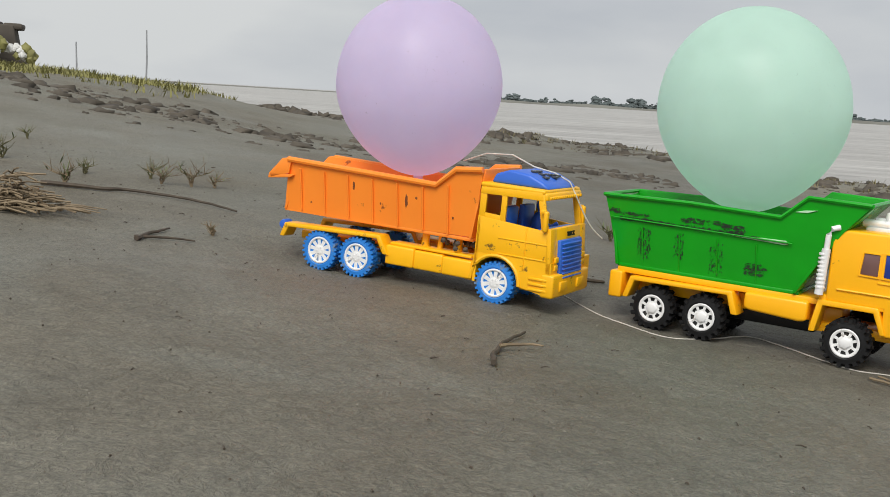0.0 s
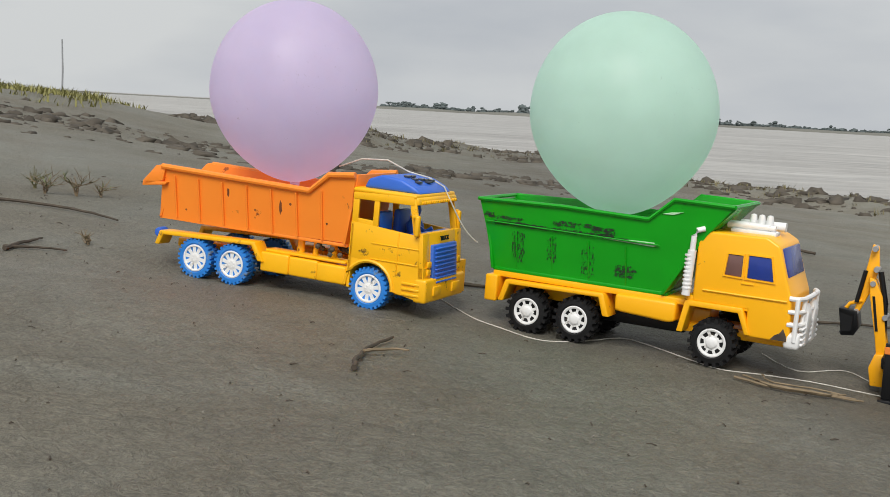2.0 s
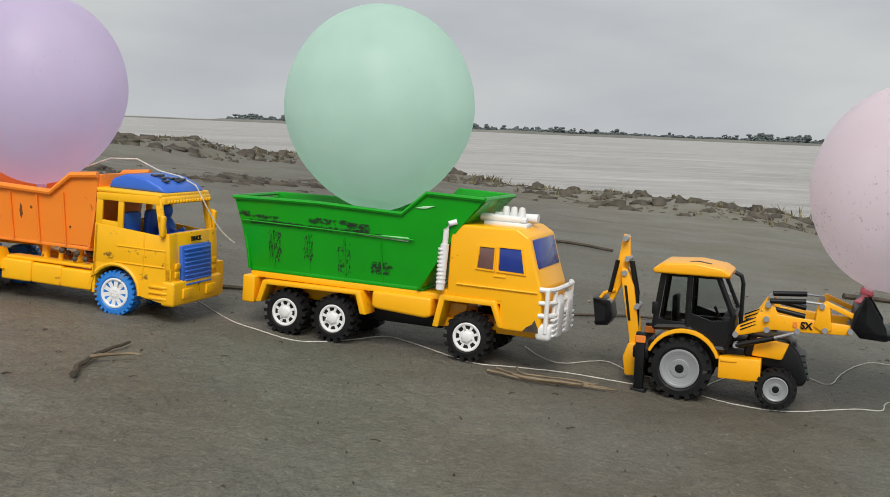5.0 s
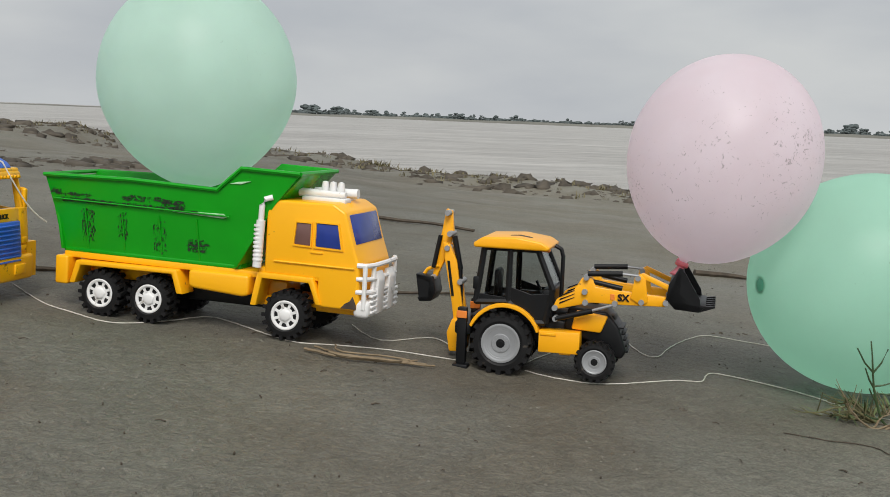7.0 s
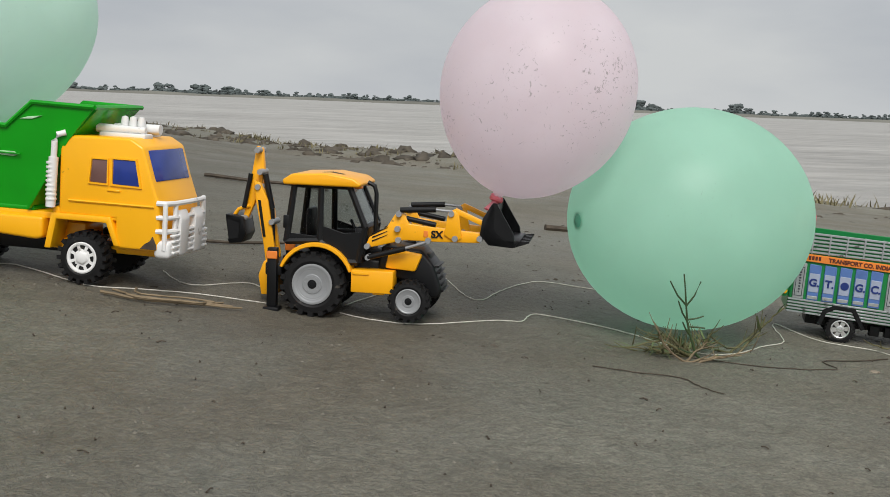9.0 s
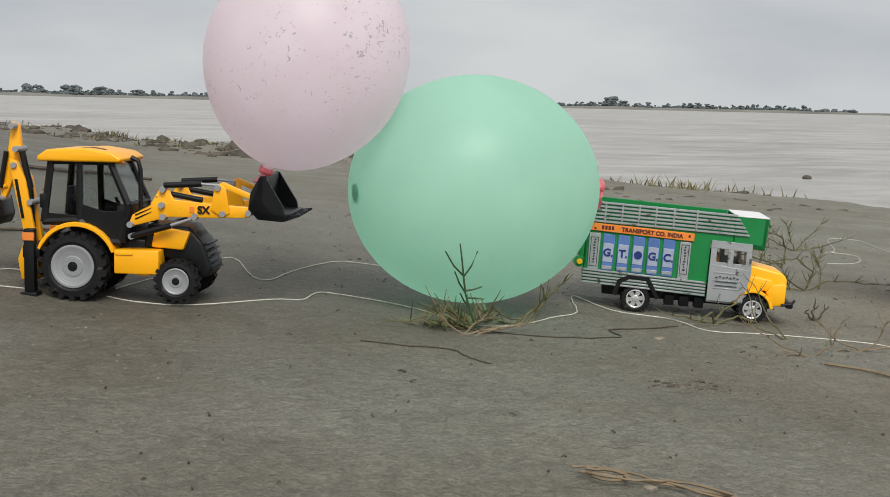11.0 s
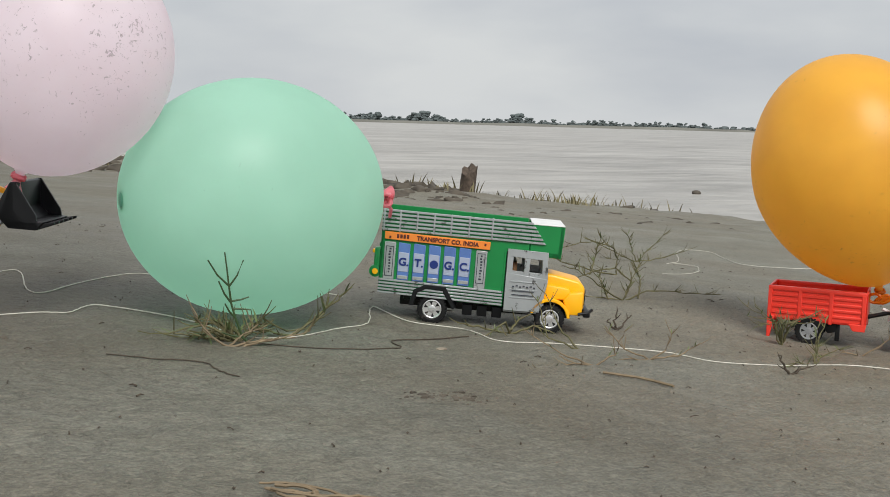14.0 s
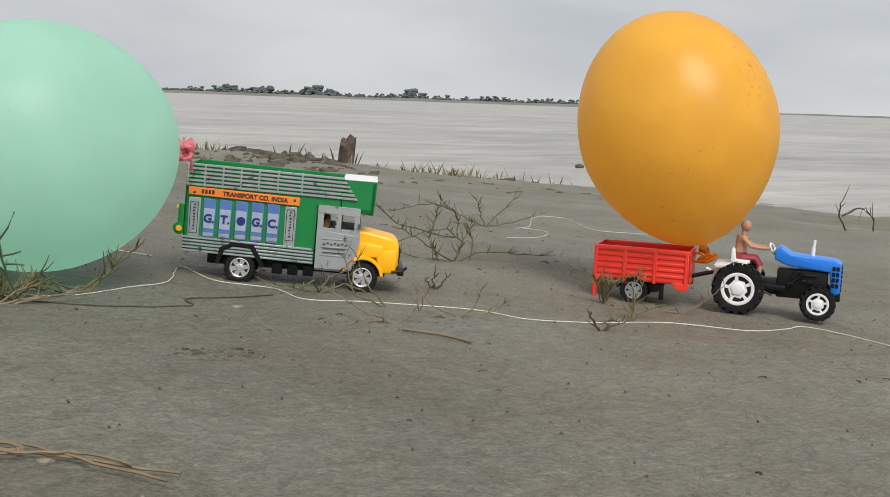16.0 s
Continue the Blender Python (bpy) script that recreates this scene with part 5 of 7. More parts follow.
    # letter panels
    for k, ch in enumerate(("G.", "T.", "", "G.", "C.")):
        x = -0.038 + 0.0152 * k
        bm = B()
        prism(bm, [(x, 0.0415 - 0.02 * (x + 0.05) * 0.5), (x + 0.0118, 0.0415 - 0.02 * (x + 0.06) * 0.5), (x + 0.0118, 0.0780), (x, 0.0790)], -0.0036, -0.0018, 0.0006, 1)
        pn = part("letter_panel", bm, M_panelb, t, "blue and lilac panel")
        bm = B()
        prism(bm, [(x + 0.0008, 0.0500), (x + 0.0110, 0.0498), (x + 0.0110, 0.0690), (x + 0.0008, 0.0695)], -0.0040, -0.0034, 0.0003, 1)
        part("panel_field", bm, M_panel, pn)
        bm = B()
        box(bm, x + 0.0008, x + 0.0110, -0.0040, -0.0034, 0.0425, 0.0460, 0.0003, 1)
        part("panel_band", bm, M_silver, pn)
        if ch:
            part("lettering", text_mesh(ch, 0.0108, 0.0003, M_navy), None, pn, "navy painted letter", pose(x + 0.0062, -0.0043, 0.0595, 90, 1.3, 0))
        else:
            bm = B()
            lathe(bm, [(0.0, -0.0004), (0.0042, -0.0004), (0.0042, 0.0002)], 20, centre=(x + 0.006, -0.0040, 0.0597))
            part("emblem", bm, M_navy, pn)
    for x in (-0.0520, 0.0395):
        bm = B()
        box(bm, x, x + 0.0112, -0.0036, -0.0018, 0.0415 if x < 0 else 0.0385, 0.0790 if x < 0 else 0.0775, 0.0006, 1)
        op = part("ornament_panel", bm, M_silver, t, "silver ornamental panel")
        bm = B()
        for q in ((x + 0.0016, x + 0.0022, 0.045, 0.0745), (x + 0.0088, x + 0.0094, 0.045, 0.0745), (x + 0.0016, x + 0.0094, 0.0445, 0.0451), (x + 0.0016, x + 0.0094, 0.0742, 0.0748)):
            box(bm, q[0], q[1], -0.0040, -0.0034, q[2], q[3], 0.0, 1)
        rr = random.Random(int(x * 1e4) + 900)
        for k in range(9):
            z = 0.048 + 0.0029 * k
            box(bm, x + 0.0042 + 0.001 * rr.random(), x + 0.0062 + 0.001 * rr.random(), -0.0040, -0.0034, z, z + 0.0017, 0.0, 1)
        part("ornament", bm, M_dark, op)
    # door and cab
    cab = B()
    for y in (-0.003, W + 0.001):
        prism(cab, [(0.071, 0.020), (0.107, 0.020), (0.113, 0.050), (0.113, 0.054), (0.071, 0.058)], y, y + 0.002, 0.0004, 1)
        prism(cab, [(0.071, 0.057), (0.077, 0.057), (0.077, 0.080), (0.071, 0.080)], y + 0.0003, y + 0.0017, 0.0002, 1)
        prism(cab, [(0.0885, 0.055), (0.094, 0.055), (0.094, 0.080), (0.0885, 0.080)], y + 0.0003, y + 0.0017, 0.0002, 1)
        prism(cab, [(0.107, 0.053), (0.113, 0.053), (0.111, 0.080), (0.106, 0.080)], y + 0.0003, y + 0.0017, 0.0002, 1)
        prism(cab, [(0.071, 0.0745), (0.112, 0.0725), (0.1115, 0.081), (0.071, 0.082)], y, y + 0.002, 0.0003, 1)
        prism(cab, [(0.0765, 0.056), (0.095, 0.055), (0.095, 0.0595), (0.0765, 0.0605)], y + 0.0005, y + 0.0015, 0.0002, 1)
        prism(cab, [(0.0935, 0.055), (0.108, 0.054), (0.108, 0.0595), (0.0935, 0.060)], y + 0.0005, y + 0.0015, 0.0002, 1)
    for z in (0.033, 0.041, 0.049):
        box(cab, 0.076, 0.103, -0.0036, -0.002, z, z + 0.0012, 0.0002, 1)
    box(cab, 0.108, 0.111, -0.001, W + 0.001, 0.018, 0.056, 0.0005, 1)
    box(cab, 0.071, 0.110, 0.0, W, 0.018, 0.022, 0.0005, 1)
    for y in (0.0, W - 0.002, W / 2):
        prism(cab, [(0.110, 0.055), (0.112, 0.055), (0.1115, 0.080), (0.1095, 0.080)], y, y + 0.002, 0.0, 1)
    part("cab", cab, M_silver, t, "silver cab with ornamented door")
    bm = B()
    for k in range(7):
        box(bm, 0.078 + 0.0035 * k, 0.080 + 0.0035 * k, -0.0042, -0.0034, 0.0440 + 0.001 * (k % 2), 0.0452 + 0.001 * (k % 2), 0.0, 1)
    box(bm, 0.078, 0.100, -0.0040, -0.0032, 0.036, 0.0368, 0.0, 1)
    box(bm, 0.078, 0.100, -0.0040, -0.0032, 0.0400, 0.0406, 0.0, 1)
    part("door_ornament", bm, M_dark, t)
    bm = B()
    box(bm, 0.080, 0.092, 0.012, W - 0.012, 0.028, 0.046, 0.002)
    box(bm, 0.076, 0.082, 0.010, W - 0.010, 0.040, 0.068, 0.002)
    part("seat", bm, mat("tan_seat", (0.30, 0.15, 0.06), 0.6), t)
    # yellow bonnet with front wings
    bm = B()
    prism(bm, [(0.109, 0.040), (0.109, 0.0585), (0.118, 0.0585), (0.146, 0.0535), (0.152, 0.047), (0.152, 0.024), (0.140, 0.022), (0.136, 0.040)], 0.010, W - 0.010, 0.003, 3)
    for y0, y1 in ((-0.003, 0.013), (W - 0.013, W + 0.003)):
        o = [(0.118 + 0.0205 * math.cos(a), 0.0148 + 0.0205 * math.sin(a)) for a in np.linspace(2.9, 0.1, 15)]
        i = [(0.118 + 0.0172 * math.cos(a), 0.0148 + 0.0172 * math.sin(a)) for a in np.linspace(0.1, 2.9, 15)]
        prism(bm, o + i, y0, y1, 0.0005, 1)
        prism(bm, [(0.136, 0.020), (0.150, 0.020), (0.150, 0.044), (0.136, 0.042), (0.130, 0.034)], y0 + 0.002, y1, 0.002)
        prism(bm, [(0.109, 0.034), (0.140, 0.034), (0.136, 0.046), (0.109, 0.049)], y0 + 0.006, y1 + 0.004 if y0 < 0 else y1, 0.002)
    part("bonnet", bm, M_amber, t, "yellow rounded bonnet and wings")
    bm = B()
    box(bm, 0.151, 0.158, -0.003, W + 0.003, 0.019, 0.0245, 0.0015)
    tube(bm, [(0.146, -0.003, 0.022), (0.156, -0.002, 0.024), (0.160, 0.006, 0.026)], 0.0016, 8)
    box(bm, 0.1505, 0.1535, 0.018, W - 0.018, 0.028, 0.044, 0.0008, 1)
    part("bumper", bm, M_blackp, t, "black front bumper and grille")
    # rear wheel arch, tail boards
    bm = B()
    for y0, y1 in ((-0.005, 0.010), (W - 0.010, W + 0.005)):
        prism(bm, [(-0.024, 0.017), (-0.020, 0.033), (-0.008, 0.039), (0.012, 0.038), (0.024, 0.018), (0.020, 0.016), (0.009, 0.034), (-0.007, 0.035), (-0.016, 0.030), (-0.019, 0.017)], y0, y1, 0.0006, 1)
    part("wheel_arch", bm, M_blackp, t)
    part("tail_board", box(B(), -0.062, -0.055, W - 0.010, W + 0.001, 0.045, 0.072, 0.002), M_tgreen, t)
    bm = B()
    box(bm, -0.062, -0.055, -0.001, 0.010, 0.045, 0.072, 0.002)
    lathe(bm, [(0.0, -0.002), (0.006, -0.001), (0.0065, 0.006), (0.0, 0.007)], 16, centre=(-0.060, 0.0, 0.048))
    part("tail_board", bm, M_tgreen, t)
    bm = B()
    box(bm, -0.064, -0.059, 0.000, 0.008, 0.066, 0.070, 0.001)
    lathe(bm, [(0.0, -0.0035), (0.003, -0.003), (0.0, 0.0)], 12, centre=(-0.060, 0.0, 0.048))
    part("tail_lamp", bm, M_amber, t)
    ty = tyre_mesh("tyre", 0.0150, 0.011, 0.0094, 24, 0.0008, M_black)
    rm = rim_mesh("rim", 0.0094, 0.011, 6, mat("chrome_rim", (0.7, 0.7, 0.7), 0.25, 0.06, 60, 0.02, metal=0.7), 0.22)
    bk = disc_mesh("slot_shade", 0.0088, 0.0021, M_blackp)
    for x in (0.0, 0.118):
        wheel(t, x, -0.003, 0.0146, ty, rm, spin=20 + x * 200, back=bk)
        wheel(t, x, W + 0.003, 0.0146, ty, rm, True)
        bm = B()
        tube(bm, [(x, 0.004, 0.0146), (x, W - 0.004, 0.0146)], 0.0022, 8)
        part("axle", bm, M_blackp, t)
    return t


# ---- tractor and its trailer ----
TM = pose(1.74, 1.06, -0.0862, 0, 0.7, -48)


def trailer():
    t = thing("farm_trailer", TM, "red plastic slatted toy farm trailer hitched behind the tractor", "toy trailer", "toy convoy")
    W = 0.060
    bm = B()
    x0, x1, z0, z1 = -0.011, 0.097, 0.026, 0.0645
    slats, posts = [], []
    for y in (0.0, W - 0.0025):
        box(bm, x0, x1, y, y + 0.0025, z0, z1 - 0.004, 0.0005, 1)
        for k in range(4):
            z = 0.0325 + 0.0068 * k
            slats.append((x0 + 0.004, x1 - 0.002, y - 0.0014 if y == 0 else y, y + 0.0025 if y == 0 else y + 0.0039, z, z + 0.0036, 0.0008, 1))
        for x in (x0, 0.022, 0.056, x1 - 0.006):
            posts.append((x, x + 0.0045, y - 0.0022 if y == 0 else y, y + 0.0025 if y == 0 else y + 0.0047, z0 - 0.001, z1 - 0.003, 0.0008, 1))
        box(bm, x0, x1, y - 0.002 if y == 0 else y, y + 0.0045, z1 - 0.005, z1, 0.001, 2)
    for x in (x0, x1 - 0.0025):
        box(bm, x, x + 0.0025, 0.0, W, z0, z1, 0.0005, 1)
    box(bm, x0, x1, 0.0, W, z0, z0 + 0.003, 0.0005, 1)
    for y in (-0.002, W - 0.003):
        prism(bm, [(x0, z0 + 0.004), (x0 + 0.008, z0 + 0.004), (x0 + 0.004, 0.004), (x0 + 0.0005, 0.004)], y, y + 0.005, 0.0006, 1)
        prism(bm, [(0.078, z0 + 0.002), (0.097, z0 + 0.002), (0.096, 0.020), (0.083, 0.020)], y, y + 0.004, 0.0006, 1)
    tb = part("trailer_box", bm, M_red, t, "red slatted trailer box")
    for q in slats:
        part("slat", box(B(), *q), M_red, tb)
    for q in posts:
        part("side_post", box(B(), *q), M_red, tb)
    bm = B()
    prism(bm, [(0.012, 0.026), (0.016, 0.016), (0.030, 0.0255), (0.048, 0.0255), (0.056, 0.014), (0.064, 0.016), (0.070, 0.026)], 0.004, W - 0.004, 0.001)
    box(bm, 0.064, 0.069, 0.004, 0.010, 0.006, 0.026, 0.001)
    tube(bm, [(0.085, W / 2, 0.030), (0.118, W / 2, 0.040), (0.128, W / 2, 0.040)], 0.0024, 8)
    part("undercarriage", bm, M_blackp, t)
    ty = tyre_mesh("tyre", 0.0158, 0.011, 0.0098, 22, 0.0008, M_black)
    rm = rim_mesh("rim", 0.0096, 0.011, 6, M_grey, 0.22)
    wheel(t, 0.036, -0.001, 0.0156, ty, rm)
    wheel(t, 0.036, W + 0.001, 0.0156, ty, rm, True)
    bm = B()
    tube(bm, [(0.036, 0.004, 0.0156), (0.036, W - 0.004, 0.0156)], 0.002, 8)
    part("axle", bm, M_blackp, t)


def tractor():
    t = thing("tractor", TM, "blue and white toy farm tractor on black treaded tyres", "toy tractor", "toy convoy")
    W = 0.062
    bm = B()
    box(bm, 0.150, 0.196, 0.022, 0.040, 0.022, 0.040, 0.002)
    box(bm, 0.190, 0.244, 0.020, 0.042, 0.020, 0.052, 0.002)
    box(bm, 0.170, 0.200, 0.012, 0.050, 0.028, 0.034, 0.001)
    rr = random.Random(8)
    for k in range(10):
        x, z = 0.200 + 0.034 * rr.random(), 0.028 + 0.02 * rr.random()
        box(bm, x, x + 0.006, 0.0165, 0.022, z, z + 0.004, 0.0006, 1)
    tube(bm, [(0.198, 0.018, 0.030), (0.216, 0.018, 0.046), (0.232, 0.018, 0.047)], 0.0014, 6)
    part("engine", bm, M_blackp, t, "black engine block")
    bm = B()
    prism(bm, [(0.186, 0.062), (0.186, 0.072), (0.192, 0.077), (0.204, 0.069), (0.250, 0.066), (0.257, 0.063), (0.257, 0.030), (0.252, 0.027), (0.247, 0.030), (0.245, 0.052), (0.200, 0.056)], 0.016, 0.046, 0.002, 3)
    part("bonnet", bm, M_tblue, t, "blue bonnet")
    bm = B()
    for k in range(4):
        for j in range(2):
            box(bm, 0.2475 + 0.0042 * j, 0.2508 + 0.0042 * j, 0.0152, 0.018, 0.036 + 0.0062 * k, 0.0405 + 0.0062 * k, 0.0003, 1)
    for k in range(6):
        box(bm, 0.2560, 0.2585, 0.019, 0.043, 0.032 + 0.005 * k, 0.035 + 0.005 * k, 0.0003, 1)
    part("grille", bm, M_blackp, t)
    bm = B()
    tube(bm, [(0.226, 0.031, 0.064), (0.226, 0.031, 0.076)], 0.0024, 10)
    tube(bm, [(0.226, 0.031, 0.075), (0.227, 0.031, 0.085)], 0.0018, 10)
    part("exhaust_pipe", bm, M_white, t, "white exhaust pipe")
    bm = B()
    prism(bm, [(0.122, 0.052), (0.140, 0.054), (0.156, 0.058), (0.158, 0.055), (0.142, 0.050), (0.124, 0.048)], 0.006, 0.056, 0.001)
    prism(bm, [(0.139, 0.055), (0.145, 0.055), (0.143, 0.070), (0.139, 0.070)], 0.018, 0.044, 0.0015)
    box(bm, 0.142, 0.160, 0.018, 0.044, 0.054, 0.058, 0.0015)
    prism(bm, [(0.118, 0.030), (0.136, 0.034), (0.130, 0.052), (0.124, 0.052)], 0.024, 0.038, 0.001)
    tube(bm, [(0.112, 0.031, 0.044), (0.130, 0.031, 0.036)], 0.0022, 6)
    part("seat", bm, M_white, t, "white seat and mudguard deck")
    bm = B()
    tube(bm, [(0.196, 0.031, 0.060), (0.184, 0.031, 0.071)], 0.0014, 8)
    ring = [(0.183 + 0.0015 * math.cos(a) - 0.004 * math.sin(a) * 0.7, 0.031 + 0.0085 * math.cos(a), 0.072 + 0.0055 * math.sin(a)) for a in np.linspace(0, 2 * math.pi, 17)]
    tube(bm, ring, 0.0013, 6)
    part("steering_wheel", bm, M_white, t, "white steering wheel")
    bm = B()
    box(bm, 0.228, 0.240, 0.006, 0.056, 0.014, 0.022, 0.001)
    box(bm, 0.246, 0.258, 0.022, 0.040, 0.020, 0.030, 0.001)
    tube(bm, [(0.150, 0.006, 0.0275), (0.150, 0.056, 0.0275)], 0.004, 8)
    tube(bm, [(0.170, 0.010, 0.030), (0.186, 0.012, 0.022), (0.186, 0.012, 0.030)], 0.0012, 6)
    part("axle", bm, M_blackp, t)
    ty = tyre_mesh("tyre", 0.0285, 0.018, 0.0175, 18, 0.0022, M_black, 0.5)
    rm = slot_rim("rim", 0.0178, 0.018, 5, M_white)
    ty2 = tyre_mesh("tyre", 0.0190, 0.013, 0.0115, 16, 0.0016, M_black, 0.5)
    rm2 = slot_rim("rim", 0.0118, 0.013, 5, M_white)
    bk, bk2 = disc_mesh("slot_shade", 0.0160, 0.0028, M_grey), disc_mesh("slot_shade", 0.0106, 0.0020, M_grey)
    for far, y in ((False, -0.002), (True, W + 0.002)):
        wheel(t, 0.150, y, 0.0278, ty, rm, far, 10, bk)
        wheel(t, 0.235, y + (0.003 if not far else -0.003), 0.0186, ty2, rm2, far, 24, bk2)


def driver_figure():
    """One plain moulded doll on the tractor's seat."""
    bm = B()
    c = (0.1495, 0.031)
    tube(bm, [(c[0], c[1], 0.058), (c[0] - 0.001, c[1], 0.066), (c[0], c[1], 0.076), (c[0] + 0.001, c[1], 0.084)], 0.0062, 12, 0.0074)
    bmesh.ops.create_uvsphere(bm, u_segments=14, v_segments=10, radius=0.0058, matrix=Matrix.Translation((c[0] + 0.003, c[1], 0.0955)) @ Matrix.Diagonal((1, 0.9, 1.15, 1)))
    tube(bm, [(c[0] + 0.001, c[1], 0.084), (c[0] + 0.002, c[1], 0.092)], 0.0030, 8)
    for s in (-1, 1):
        tube(bm, [(c[0] + 0.001, c[1] + s * 0.0085, 0.083), (c[0] + 0.010, c[1] + s * 0.011, 0.074), (c[0] + 0.022, c[1] + s * 0.009, 0.0725), (c[0] + 0.032, c[1] + s * 0.008, 0.073)], 0.0026, 8, 0.0018)
        tube(bm, [(c[0] + 0.001, c[1] + s * 0.0045, 0.060), (c[0] + 0.016, c[1] + s * 0.006, 0.060), (c[0] + 0.021, c[1] + s * 0.006, 0.052), (c[0] + 0.020, c[1] + s * 0.006, 0.041)], 0.0042, 8, 0.0026)
    for f in bm.faces:
        z = f.calc_center_median().z
        f.material_index = 1 if z < 0.0645 and z > 0.049 else (2 if z > 0.0985 else 0)
    me = finish(bm, "driver_figure", [M_skin, mat("figure_shorts", (0.30, 0.04, 0.06), 0.6), mat("figure_cap", (0.36, 0.27, 0.2), 0.7)])
    ob = new("driver_figure", me)
    ob.matrix_world = TM
    tagged(ob, "tan moulded plastic figure seated on the blue tractor", "toy figure")


orange_truck()
green_truck()
backhoe()
lorry()
trailer()
tractor()
driver_figure()


# ---- balloons ----
def balloon(name, centre, axis, length, width, neck, material, knot_material, label, blunt=0.62, cap=None):
    """An inflated balloon: axis points from its middle to the knot; the neck end is drawn out."""
    ax = Vector(axis).normalized()
    rot = Vector((0, 0, -1)).rotation_difference(ax).to_matrix().to_4x4()
    t = thing(name, Matrix.Translation(centre) @ rot, label, "balloon", "balloons of the convoy")
    bm = B()
    prof = []
    n = 40
    for i in range(n + 1):
        a = math.pi * i / n
        z = 0.5 * length * math.cos(a)
        s = math.sin(a)
        if a > math.pi / 2:
            q = (a - math.pi / 2) / (math.pi / 2)
            s = s * (1 - (1 - blunt) * 0.55 * q ** 1.6)
        prof.append((max(0.5 * width * s, 0.0), z))
    prof = [p for p in prof if not (p[1] < -0.45 * length and p[0] < 0.0045)]
    zl = prof[-1][1]
    prof += [(0.0042, zl - 0.2 * neck), (0.0032, zl - 0.7 * neck), (0.003, zl - neck)]
    lathe(bm, prof, 64, axis="z")
    part("skin", bm, material, t)
    bm = B()
    ring = [(0.0042 * math.cos(a), 0.0042 * math.sin(a), zl - neck * 0.75) for a in np.linspace(0, 2 * math.pi, 15)]
    tube(bm, ring, 0.0022, 8)
    ring = [(0.0045 * math.cos(a), 0.004 * math.sin(a), zl - neck * 0.55 + 0.002 * math.sin(a)) for a in np.linspace(0, 2 * math.pi, 15)]
    tube(bm, ring, 0.0018, 8)
    lathe(bm, [(0.0028, zl - neck), (0.0045, zl - neck - 0.004), (0.0075, zl - neck - 0.009), (0.0070, zl - neck - 0.0095), (0.002, zl - neck - 0.002)], 14, axis="z")
    part("knot", bm, knot_material, t, "rolled rubber knot")
    if cap:
        bm = B()
        lathe(bm, [(0.0, 0.5 * length + 0.0004), (0.004, 0.5 * length + 0.0002), (0.008, 0.5 * length - 0.0006), (0.0085, 0.5 * length - 0.002)], 18, axis="z")
        part("crown_spot", bm, cap, t, "dark thick spot at the crown")
    return t


M_cap = rubber("jade_thick", (0.16, 0.62, 0.40), (0.2, 0.7, 0.45), 0.0, lit=0.1)
balloon("balloon", (0.1185, 1.2640, 0.2565), (0.04, 0.02, -1), 0.198, 0.183, 0.038, M_bpurple, M_bpurple, "translucent pale purple balloon resting in an orange tipper", 0.55)
balloon("balloon", (0.4730, 1.2200, 0.2510), (0.02, 0.0, -1), 0.212, 0.196, 0.050, M_bmint, M_bmint, "translucent mint green balloon resting in a green tipper", 0.5)
balloon("balloon", (0.9530, 1.0320, 0.1970), (-0.036, -0.008, -0.0935), 0.196, 0.175, 0.008, M_bpink, M_bknot, "mud-speckled pale pink balloon held in a loader bucket", 0.75)
balloon("balloon", (1.1180, 1.0455, 0.0830), (0.137, 0.012, 0.002), 0.240, 0.212, 0.010, M_bjade, M_bknot, "large jade green balloon lying on the mud", 0.9, M_cap)
balloon("balloon", (1.8105, 1.0270, 0.1100), (0.035, -0.015, -0.13), 0.268, 0.223, 0.012, M_borange, M_bknoto, "bright orange balloon standing in a red trailer", 0.45)

# pink tie on the jade balloon and on the lorry's tail
bm = B()
rr = random.Random(21)
for k in range(6):
    a0 = rr.random() * 6
    c = Vector((1.2460 + 0.004 * rr.random(), 1.050 + 0.006 * rr.random(), 0.077 + 0.006 * rr.random()))
    tube(bm, [c + Vector((0.006 * math.cos(a0 + s), 0.004 * math.sin(2 * s), 0.006 * math.sin(a0 + s))) for s in np.linspace(0, 5, 12)], 0.0019, 6)
tube(bm, [(1.2480, 1.053, 0.078), (1.256, 1.056, 0.070), (1.258, 1.064, 0.062)], 0.0017, 6)
tagged(part("rubber_tie", bm, M_bknot), "pink rubber tie knotted at a lorry's tail", "tie")
# orange ties by the trailer hitch
bm = B()
for k in range(3):
    ring = [TM @ Vector((0.103 + 0.007 * k + 0.007 * math.cos(a), 0.026, 0.056 + 0.005 * math.sin(a + k))) for a in np.linspace(0, 2 * math.pi, 16)]
    tube(bm, ring, 0.0018, 6)
tagged(part("rubber_tie", bm, M_bknoto), "orange rubber ties looped over the trailer hitch", "tie")


# ---- threads, sticks and straw on the mud ----
def on_ground(pts, lift=0.001, step=8, wob=0.0, seed=1):
    """A smooth line through plan points, laid on the ground."""
    r = random.Random(seed)
    p = [Vector((x, y, 0)) for x, y in pts]
    out = []
    for i in range(len(p) - 1):
        a, b, c, d = p[max(i - 1, 0)], p[i], p[i + 1], p[min(i + 2, len(p) - 1)]
        for s in range(step):
            u = s / step
            q = 0.5 * ((2 * b) + (c - a) * u + (2 * a - 5 * b + 4 * c - d) * u * u + (3 * b - a - 3 * c + d) * u ** 3)
            q.x += wob * (r.random() - 0.5)
            q.y += wob * (r.random() - 0.5)
            out.append(q)
    out.append(p[-1].copy())
    for q in out:
        q.z = ground_at(q.x, q.y) + lift
    return out


